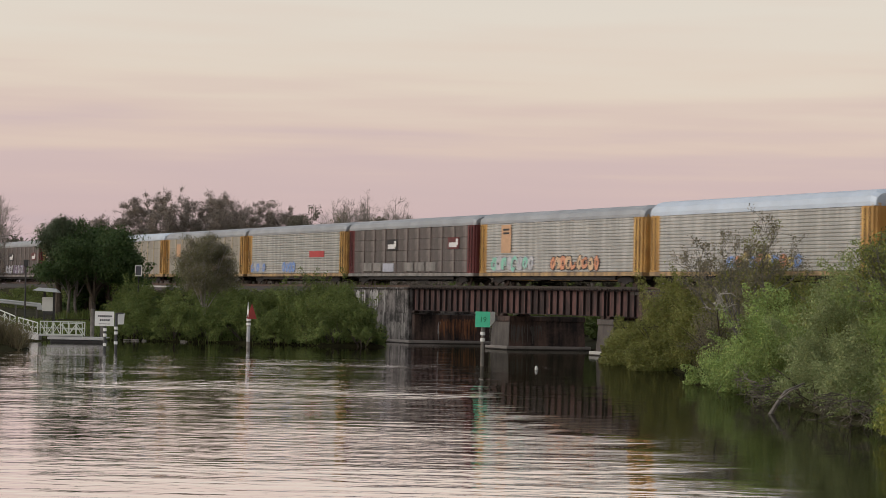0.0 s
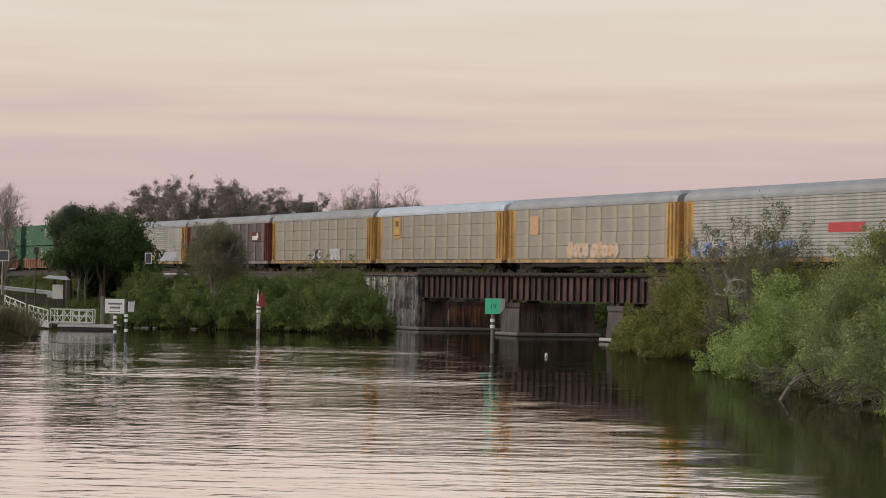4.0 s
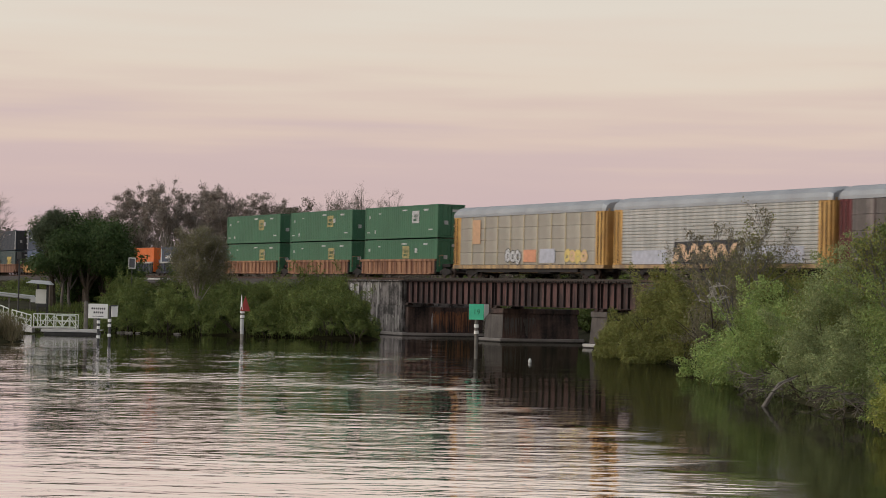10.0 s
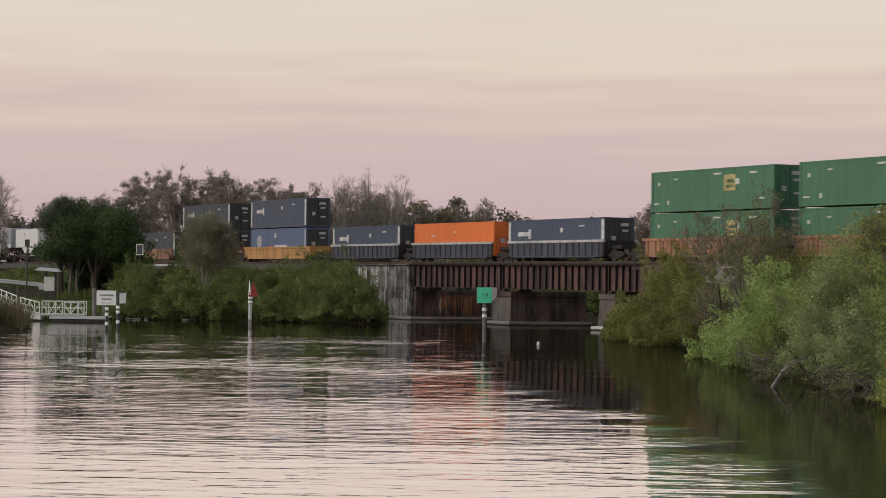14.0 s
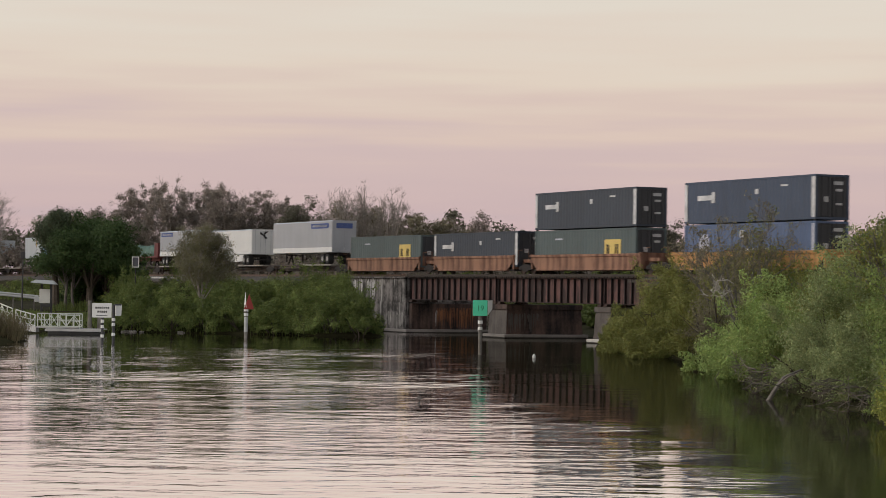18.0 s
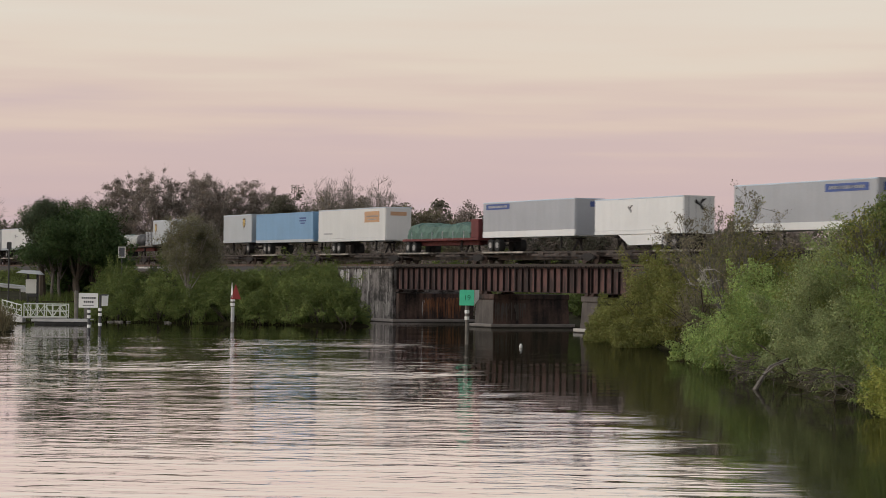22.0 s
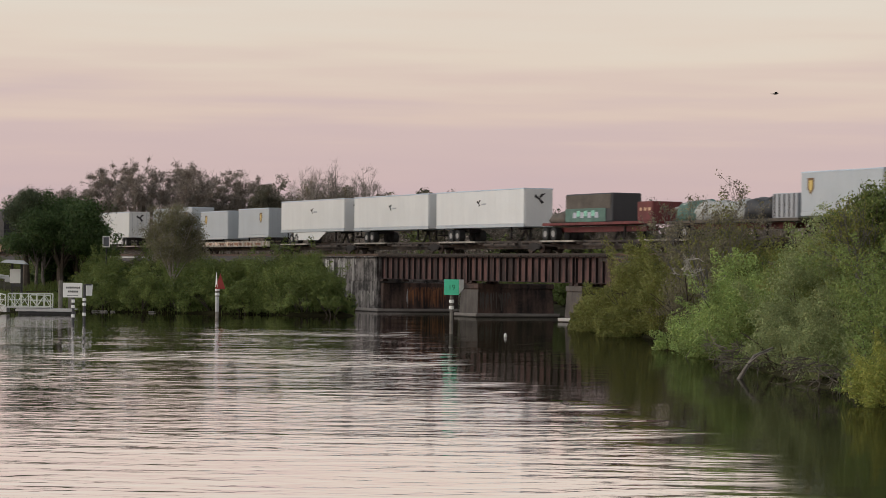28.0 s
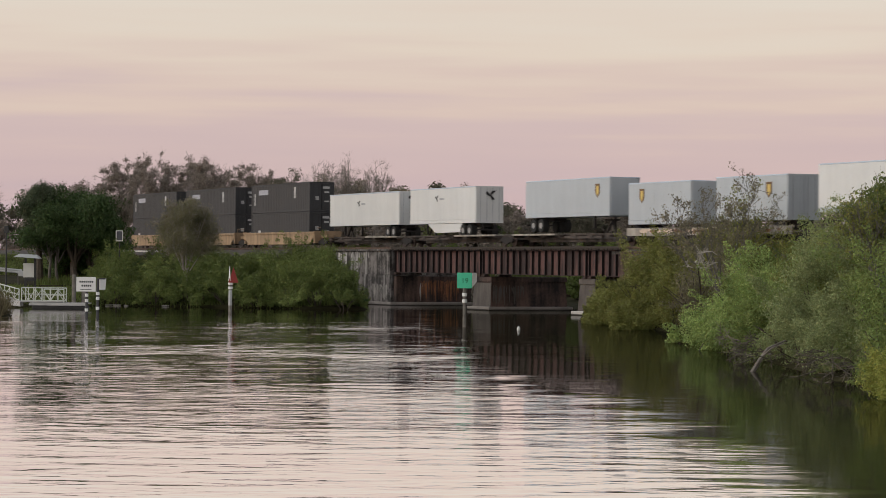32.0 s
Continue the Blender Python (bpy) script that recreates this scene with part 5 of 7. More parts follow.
# low loads on flatbeds
M_sheetgrey = mat("grey_brown_sheet", (0.10, 0.085, 0.07), 0.8, vary=0.3, grain=1.2, fine=10.0, bump=0.5)
M_sheetpale = mat("pale_grey_sheet", (0.33, 0.34, 0.32), 0.75, vary=0.35, grain=1.2, fine=10.0, bump=0.5, dirt=(0.09, 0.09, 0.085))
u1 = rolling("flatbed_trailer", -499.6, 0, "dark flatbed trailer with sheeted machinery and a pale crate", "trailer", "road trailers of the train")
part("deck", Mesh().box(-8.4, 7.8, -1.27, 1.27, 2.05, 2.25, 0.02), M_sheetgrey, u1)
part("tarpaulin", sheeted(Mesh(), -7.2, 1.5, 2.25, 3.6, 5), M_sheetpale, u1, "rumpled pale grey sheet over machinery", smooth=True)
part("tarpaulin", sheeted(Mesh(), -6.9, -4.4, 2.25, 3.75, 9, 1.26), M_tarp, u1, "green sheet over one end of the load", smooth=True)
part("tarpaulin", sheeted(Mesh(), 1.5, 4.6, 2.25, 3.8, 15, 1.2), M_charcoal, u1, "dark sheet over part of the load", smooth=True)
crate = part("crate", Mesh().box(4.8, 7.6, -1.2, 1.2, 2.25, 3.85, 0.04), M_trailergrey, u1, "pale grey slatted crate")
for i in range(5):
    part("slat", Mesh().box(5.0 + i * 0.55, 5.1 + i * 0.55, -1.23, -1.2, 2.3, 3.8), M_under, crate)
flatbed_gear(u1, -6.6, 1.45)
u3 = rolling("flatbed_trailer", -518.0, 0, "red flatbed trailer with a dark sheeted load and red box", "trailer", "road trailers of the train")
part("deck", Mesh().box(-8.3, 8.3, -1.27, 1.27, 2.12, 2.32, 0.02), M_darkred, u3)
flatbed_gear(u3, -7.2, 1.5)
cab = part("sheeted_load", Mesh().box(-4.6, 2.5, -1.25, 1.25, 2.325, 4.45, 0.08), M_charcoal, u3, "black sheeted load")
part("side_sheet", Mesh().box(-4.5, 2.3, -1.275, -1.252, 3.3, 4.35, 0.008), M_sheetgrey, cab, "grey-brown side sheet")
part("tarpaulin", Mesh().box(-4.5, 1.6, -1.30, -1.278, 2.35, 3.35, 0.008), M_tarp, cab, "green sheet with pale marks")
for i in range(7):
    plate(u3, "marking", -3.0 + i * 0.55, -1.305, 2.85 + 0.12 * (i % 2), 0.5, 0.42, G_mint if i % 2 else G_silver)
bx = part("bulkhead", Mesh().box(6.1, 8.2, -1.25, 1.25, 2.325, 3.7, 0.05), M_darkred, u3, "dark red box at the front of the deck")
for x in (6.6, 7.2, 7.8):
    plate(bx, "marking", x, -1.252, 3.15, 0.3, 0.22, G_tan)
part("tarpaulin", sheeted(Mesh(), -7.4, -5.2, 2.32, 3.2, 12, 1.0), M_sheetgrey, u3, smooth=True)

for a, b_, tank in ((-545.3, -529.3, False), (-562.9, -546.9, False), (-581.1, -565.2, True)):
    t = trailer(a, b_, M_trailerwhite, "long white box trailer with small dark emblem", 2.1, 5.17, doors="rear", skirt=M_pupgrey, marks=side_mark(4.05), tank=tank, tandem=-4.6)
    wing_mark(t, 0.1, 4.1)
    bird_mark(t, 0.1, 4.35, 8.06)
t = trailer(-593.2, -584.6, M_pupgrey, "short pale grey trailer with shield emblem", 1.68, 4.66, doors="front")
shield(t, 2.2, 3.65)
t = trailer(-605.0, -596.4, M_pupgrey, "short pale grey trailer with shield emblem", 1.56, 4.58, doors="rear")
shield(t, -2.4, 3.6)
t = trailer(-621.3, -607.8, M_pupgrey, "pale grey trailer with shield emblem", 2.26, 5.16, doors="rear")
shield(t, 4.9, 4.15)
t = trailer(-643.4, -630.3, M_trailerwhite, "white box trailer with dark winged emblem", 2.0, 5.06, marks=[(0.0, 4.1, 0.9, 0.14, M_trailergrey)], tank=True)
wing_mark(t, -1.0, 4.15)
bird_mark(t, 0.1, 4.3, 6.62)
t = trailer(-661.9, -645.8, M_trailerwhite, "white box trailer with dark winged emblem", 2.0, 5.0, marks=[(0.0, 4.0, 0.9, 0.14, M_trailergrey)])
wing_mark(t, -1.0, 4.05)
bird_mark(t, 0.1, 4.3, 8.12)

# ---- plants ----
L_dark = leaf_mat("leaf_dark_oak", (0.068, 0.116, 0.038))
L_mid = leaf_mat("leaf_mid_green", (0.150, 0.200, 0.056))
L_fresh = leaf_mat("leaf_fresh_green", (0.315, 0.425, 0.135))
L_olive = leaf_mat("leaf_olive", (0.220, 0.238, 0.066))
L_grey = leaf_mat("leaf_grey_green", (0.290, 0.345, 0.150))
L_bank = leaf_mat("leaf_bank_green", (0.215, 0.290, 0.085))
L_haze = leaf_mat("leaf_olive_brown", (0.220, 0.215, 0.118))
L_left = leaf_mat("leaf_left_bank", (0.190, 0.245, 0.072))
L_brown = leaf_mat("leaf_brown", (0.225, 0.205, 0.130))
L_yellow = leaf_mat("leaf_yellow_green", (0.360, 0.400, 0.095))
# far leaf colours are lightened to carry the haze of distance
L_far = leaf_mat("leaf_far_trees", (0.285, 0.245, 0.200))
L_fardark = leaf_mat("leaf_far_dark", (0.150, 0.145, 0.100))
M_barkfar = mat("pale_grey_bark", (0.34, 0.30, 0.265), 0.9, vary=0.3, grain=3.0, fine=20.0, bump=0.4)
L_reed = leaf_mat("leaf_reed", (0.165, 0.145, 0.075))
M_bark = mat("bark", (0.085, 0.068, 0.052), 0.9, vary=0.35, grain=3.0, fine=20.0, bump=0.6)
M_barkgrey = mat("grey_bark", (0.155, 0.14, 0.125), 0.9, vary=0.3, grain=3.0, fine=20.0, bump=0.5)
M_barkpale = mat("bleached_bark", (0.42, 0.39, 0.34), 0.85, vary=0.25, grain=4.0, fine=25.0, bump=0.4)
M_root = mat("muddy_root_bark", (0.125, 0.108, 0.085), 0.9, vary=0.35, grain=4.0, fine=25.0, bump=0.4)
M_deadwood = mat("bleached_dead_wood", (0.20, 0.175, 0.145), 0.85, vary=0.25, grain=4.0, fine=25.0, bump=0.4)


def gz(x, y):
    return float(ground_height(np.array([x]), np.array([y]))[0])


def leaf_quads(centres, radii, count, size, seed, squash=0.75, shell=0.55):
    """Leaves thrown over many small clumps. centres (n, 3), radii (n,)."""
    r = np.random.default_rng(seed)
    c = np.asarray(centres, float)
    rad = np.asarray(radii, float)
    w = rad ** 2
    pick = r.choice(len(c), count, p=w / w.sum())
    d = r.normal(size=(count, 3))
    d /= np.linalg.norm(d, axis=1)[:, None]
    far = shell + (1.08 - shell) * r.random(count) ** 0.6
    far *= np.where(r.random(count) < 0.14, 1.0 + 0.35 * r.random(count), 1.0)
    form = 0.68 + 0.7 * r.random((len(c), 3))
    p = c[pick] + d * (rad[pick] * far)[:, None] * form[pick] * np.array([1, 1, squash])
    nrm = d * 1.0 + r.normal(size=(count, 3)) * 0.42 + np.array([0, 0, 0.3])
    nrm /= np.linalg.norm(nrm, axis=1)[:, None]
    a = np.cross(nrm, r.normal(size=(count, 3)))
    a /= np.linalg.norm(a, axis=1)[:, None]
    b2 = np.cross(nrm, a)
    s = size * (0.55 + 0.9 * r.random(count))[:, None]
    la, lb = a * s, b2 * s * 0.5
    return np.stack([p - la, p - lb + nrm * s * 0.12, p + la, p + lb + nrm * s * 0.12], 1)


def limb(m, p, d, length, radius, r, depth, tips, spread=0.6, up=0.12, sides=5, taper=0.62, kids=(2, 4)):
    """A limb that forks; the ends are noted in tips."""
    pts, rad = [Vector(p)], [radius]
    steps = 3
    dd = Vector(d).normalized()
    for i in range(steps):
        dd = (dd + Vector((r.uniform(-1, 1), r.uniform(-1, 1), r.uniform(-0.6, 0.9) + up)) * 0.16).normalized()
        pts.append(pts[-1] + dd * length / steps)
        rad.append(radius * (1 - (1 - taper) * (i + 1) / steps))
    m.tube(pts, rad, max(3, sides), cap=False)
    if depth == 0:
        tips.append((pts[-1], length))
        tips.append((pts[-2], length))
        return
    for _ in range(r.randint(*kids)):
        at_ = r.randint(1, steps)
        nd = (dd + Vector((r.gauss(0, 1), r.gauss(0, 1), r.gauss(0, 0.7) + up * 2)).normalized() * spread * r.uniform(0.7, 1.5)).normalized()
        limb(m, pts[at_], nd, length * r.uniform(0.58, 0.82), max(0.012, rad[at_] * r.uniform(0.55, 0.75)), r, depth - 1, tips, spread, up, sides - 1, taper, kids)


def bush(name, x, y, w, d, h, leaf, count, size, seed, label, lift=0.0, group="bushes on the river bank", category="bush", lean=(0.0, 0.0), twig=True):
    """A shrub: thin stems from the ground and a ragged crown of leaves, w wide, d deep, h high."""
    r = random.Random(seed)
    z = gz(x, y) + lift
    ob = thing(name, pose(x, y, z), label, category, group)
    m, tips = Mesh(), []
    for i in range(6):
        a = r.uniform(0, 2 * math.pi)
        b0 = Vector((math.cos(a) * w * 0.10, math.sin(a) * d * 0.10, -0.25))
        limb(m, b0, (math.cos(a) * 0.6 * w / h + lean[0], math.sin(a) * 0.6 * d / h + lean[1], 1.0), h * 0.42, 0.035 + h * 0.008, r, 1, tips, 0.7, 0.1, 4)
    part("branchwork", m, M_bark, ob)
    cs, rs = [], []
    n_ = 26 + int(w * d * 0.9)
    for i in range(n_):
        a, rr = r.uniform(0, 2 * math.pi), math.sqrt(r.random())
        # the crown bulges: higher in the middle, reaching down at the rim
        zz = h * (1 - 0.55 * rr ** 2.2) * r.uniform(0.19 if y > 120 else 0.10, 0.98)
        cs.append((math.cos(a) * rr * w * 0.46 + lean[0] * zz, math.sin(a) * rr * d * 0.46 + lean[1] * zz, zz))
        rs.append(r.uniform(0.10, 0.20) * (w + d + h) / 3)
    # loose shoots that stand out of the crown
    for i in range(34):
        j = r.randrange(n_)
        way = Vector((cs[j][0], cs[j][1], cs[j][2] - h * 0.35)).normalized() + Vector((r.gauss(0, 0.35), r.gauss(0, 0.35), r.gauss(0.25, 0.3)))
        for u in (1.0, 1.35, 1.65):
            q_ = Vector(cs[j]) + way * rs[j] * u
            cs.append(tuple(q_))
            rs.append(rs[j] * (0.42 - 0.16 * (u - 1.0)))
    crown = Mesh().quads(leaf_quads(cs, rs, count, size, seed))
    part("crown", crown, leaf, ob)
    return ob


def tree(name, x, y, h, leaf, seed, label, crown_w=None, count=6000, size=0.16, trunk=0.22, depth=3, first=0.35, bark=None, group="", category="tree", bare=False, spread=0.6, clump=0.9, z=None, kids=(2, 4), up=0.18, thin=1.0):
    r = random.Random(seed)
    z = gz(x, y) - 0.1 if z is None else z
    ob = thing(name, pose(x, y, z), label, category, group)
    m, tips = Mesh(), []
    bole = h * first
    m.tube([(0, 0, 0), (r.uniform(-0.2, 0.2), r.uniform(-0.2, 0.2), bole * 0.5), (r.uniform(-0.3, 0.3), r.uniform(-0.3, 0.3), bole)], [trunk * 1.3, trunk, trunk * 0.8], 8)
    cw = crown_w or h * 0.7
    for i in range(6):
        a = i * 1.05 + r.uniform(-0.3, 0.3)
        k_ = cw / h
        limb(m, (0, 0, bole * r.uniform(0.75, 1.0)), (math.cos(a) * k_, math.sin(a) * k_, r.uniform(0.7, 1.3)), (h - bole) * 0.46, trunk * 0.55, r, depth, tips, spread, up, 5, 0.62, kids)
    part("trunk", m, bark or M_bark, ob)
    if count:
        tips = [t_ for t_ in tips if r.random() < thin]
        cs = [t_[0] for t_ in tips]
        rs = [clump * r.uniform(0.6, 1.2) for _ in tips]
        part("crown", Mesh().quads(leaf_quads(cs, rs, count, size, seed, shell=0.2)), leaf, ob)
    return ob


def wood_tree(name, x, y, top, base, cw, seed, label, leaf, leaves, size, twigs, bark, group="", clump=0.6, low=0.3, share=0.8, fan=False, trunk=0.3, category="tree"):
    """A tree whose limbs fill a rounded crown, cw wide, up to the height top; fine twigs at the ends."""
    r = random.Random(seed)
    rn = np.random.default_rng(seed)
    ob = thing(name, pose(x, y, base), label, category, group)
    h = top - base
    zc, rz, rx = h * (1 + low) / 2, h * (1 - low) / 2, cw / 2
    lob = [(r.uniform(0, 6.28), r.uniform(0.05, 0.16), k_) for k_ in (2, 3, 5)]

    def bound(p):
        """Keeps a point in the lobed crown."""
        q_ = Vector((p.x / rx, p.y / rx, (p.z - zc) / rz))
        a = math.atan2(q_.y, q_.x)
        lim = 0.92 + sum(k_ * math.sin(n_ * a + ph + 2.0 * q_.z) for ph, k_, n_ in lob)
        le = q_.length
        if le > lim:
            q_ *= lim * r.uniform(0.88, 1.0) / le
        return Vector((q_.x * rx, q_.y * rx, q_.z * rz + zc))
    m = Mesh()
    fork = h * (0.16 if fan else low * 0.9)
    m.tube([(0, 0, 0), (r.uniform(-0.1, 0.1), 0, fork * 0.6), (r.uniform(-0.2, 0.2), r.uniform(-0.2, 0.2), fork), (0, 0, h * 0.55)], [trunk * 1.3, trunk, trunk * 0.85, trunk * 0.4], 7)
    ends = []
    for i in range(13):
        a, e = i * 2.4 + r.uniform(-0.3, 0.3), r.uniform(0.5, 1.45) if fan else r.uniform(-0.1, 1.4)
        tip = bound(Vector((math.cos(a) * math.cos(e) * rx * 1.5, math.sin(a) * math.cos(e) * rx * 1.5, zc + math.sin(e) * rz * 1.5)))
        p0 = Vector((0, 0, r.uniform(fork * 0.8, min(h * 0.55, fork * 1.9))))
        mid_ = p0.lerp(tip, 0.5) + Vector((r.uniform(-0.4, 0.4), r.uniform(-0.4, 0.4), r.uniform(-0.1, 0.5)))
        m.tube([p0, mid_, tip], [trunk * 0.42, trunk * 0.26, 0.02], 4, cap=False)
        for j in range(8):
            s0 = r.uniform(0.3, 0.95)
            b0 = p0.lerp(mid_, s0 * 2) if s0 < 0.5 else mid_.lerp(tip, s0 * 2 - 1)
            dd = (tip - p0).normalized() * 0.8 + Vector((r.gauss(0, 0.7), r.gauss(0, 0.7), r.gauss(0.15, 0.5)))
            b1 = bound(b0 + dd * r.uniform(0.14, 0.30) * cw)
            m.tube([b0, b0.lerp(b1, 0.5) + Vector((0, 0, r.uniform(-0.1, 0.15))), b1], [trunk * 0.15, trunk * 0.10, 0.012], 3, cap=False)
            ends.append((b0.lerp(b1, 0.55), b1 - b0))
            ends.append((b1, b1 - b0))
        ends.append((tip, tip - mid_))
    part("trunk", m, bark, ob)
    e0 = np.array([list(p) for p, _ in ends])
    ed = np.array([list(d.normalized()) for _, d in ends])
    pick = rn.integers(0, len(e0), twigs)
    p0 = e0[pick] + rn.normal(size=(twigs, 3)) * 0.05 * cw * 0.4
    d = ed[pick] * 0.8 + rn.normal(size=(twigs, 3)) * 0.6 + np.array([0, 0, 0.25 if fan else 0.1])
    d /= np.linalg.norm(d, axis=1)[:, None]
    le = cw * ((0.05 if fan else 0.03) + (0.11 if fan else 0.06) * rn.random(twigs))[:, None]
    sd = np.cross(d, rn.normal(size=(twigs, 3)))
    sd /= np.linalg.norm(sd, axis=1)[:, None]
    wd = 0.0022 * cw
    part("twig_work", Mesh().quads(np.stack([p0 - sd * wd, p0 + sd * wd, p0 + d * le + sd * wd * 0.4, p0 + d * le - sd * wd * 0.4], 1)), bark, ob, kind="stuff")
    if leaves:
        cs = [p for p, _ in ends if r.random() < share]
        rs = [clump * r.uniform(0.55, 1.25) for _ in cs]
        part("crown", Mesh().quads(leaf_quads(cs, rs, leaves, size, seed, shell=0.15)), leaf, ob)
    return ob


L_droop = leaf_mat("leaf_drooping_grey_green", (0.085, 0.112, 0.060))


def grass(name, spots, count, size, leaf, seed, label, height=0.6):
    """Many upright blades in one object. spots: (x, y, rx, ry)."""
    r = np.random.default_rng(seed)
    tot = sum(a * b_ for _, _, a, b_ in spots)
    m = Mesh()
    for x, y, a, b_ in spots:
        c = int(count * a * b_ / tot)
        px, py = x + (r.random(c) - 0.5) * 2 * a, y + (r.random(c) - 0.5) * 2 * b_
        pz = ground_height(px, py)
        ok = pz > -0.12
        px, py, pz = px[ok], py[ok], pz[ok]
        c = len(px)
        hh = height * (0.5 + r.random(c))
        le = r.normal(size=(c, 2)) * 0.3
        w_ = size * (0.5 + r.random(c))
        an = r.random(c) * 3.14
        q = np.stack([np.stack([px - np.cos(an) * w_, py - np.sin(an) * w_, pz - 0.05], 1), np.stack([px + np.cos(an) * w_, py + np.sin(an) * w_, pz - 0.05], 1),
                      np.stack([px + le[:, 0] * hh + np.cos(an) * w_ * 0.2, py + le[:, 1] * hh, pz + hh], 1), np.stack([px + le[:, 0] * hh - np.cos(an) * w_ * 0.2, py + le[:, 1] * hh, pz + hh], 1)], 1)
        m.quads(q)
    return solid(name, m, leaf, label, "grass", kind="stuff")


# left bank: low bushes along the water, more up the embankment
for i, (x, y, w, d, h, lf) in enumerate([
        (-25.6, 190.5, 4.2, 4.0, 3.2, L_mid), (-22.4, 190.0, 4.0, 4.0, 3.4, L_left), (-19.2, 189.4, 4.0, 4.0, 3.0, L_mid), (-16.2, 189.0, 3.8, 4.0, 2.9, L_mid),
        (-13.4, 187.6, 4.2, 4.0, 3.0, L_mid), (-11.0, 186.8, 4.4, 4.2, 3.7, L_left), (-8.6, 185.6, 4.0, 4.0, 3.6, L_mid), (-6.3, 184.4, 2.8, 4.0, 2.6, L_mid), (-6.3, 183.6, 1.8, 2.6, 1.5, L_dark),
        (-7.9, 193.0, 4.2, 5.0, 4.3, L_mid), (-11.0, 197.0, 5.0, 5.0, 4.4, L_mid), (-14.5, 200.0, 5.0, 5.0, 4.2, L_left), (-18.5, 203.0, 5.0, 6.0, 4.0, L_mid), (-23.0, 205.0, 5.4, 6.0, 4.0, L_mid), (-27.5, 203.0, 5.0, 6.0, 3.6, L_mid),
        (-12.0, 206.0, 5.0, 5.0, 2.2, L_mid), (-16.0, 214.0, 6.0, 6.0, 2.2, L_mid), (-21.0, 222.0, 7.0, 7.0, 2.2, L_mid), (-26.6, 196.0, 4.0, 4.0, 3.2, L_mid)]):
    bush("bush", x, y - (2.0 if i < 8 else 0.0), w, d, h, lf, 15000, 0.066, 100 + i, "dense green shrub on the river embankment")
# the small tree that stands between the water and the track
wood_tree("small_tree", -20.6, 196.0, 9.1, gz(-20.6, 196.0) - 0.1, 6.4, 31, "rounded olive-brown tree on the embankment", L_haze, 34000, 0.060, 3600, M_barkfar, clump=0.75, low=0.10, trunk=0.13, share=1.0)
# dark live oaks and a palm
tree("oak_tree", -31.6, 205.0, 8.6, L_dark, 41, "dense dark green oak on the bank", 5.2, 48000, 0.10, 0.32, 3, 0.24, clump=1.15)
tree("oak_tree", -33.6, 209.0, 6.6, L_dark, 43, "dense dark green oak on the bank", 3.4, 20000, 0.13, 0.28, 3, 0.25, clump=1.0)
tree("oak_tree", -30.4, 206.5, 7.6, L_dark, 44, "dense dark green oak on the bank", 3.2, 22000, 0.13, 0.24, 3, 0.22, clump=1.0)
bush("bush", -32.6, 209.0, 4.4, 5.0, 5.4, L_dark, 9000, 0.14, 151, "dark shrub under the oaks")
bush("bush", -29.0, 210.0, 6.0, 5.0, 4.6, L_dark, 9000, 0.14, 152, "dark shrub under the oaks")

wood_tree("drooping_tree", -34.9, 206.0, 10.6, 1.6, 3.6, 45, "tall grey-green drooping tree beside the oaks", L_droop, 26000, 0.10, 500, M_bark, clump=0.75, low=0.42, share=1.0)
for i, (x, y) in enumerate(((-33.9, 205.2), (-33.1, 205.0))):
    tree("oak_tree", x, y, 6.6, L_dark, 48 + i, "slender oak with a pale grey stem", 2.6, 9000, 0.10, 0.13, 3, 0.42, M_barkgrey, clump=0.8)
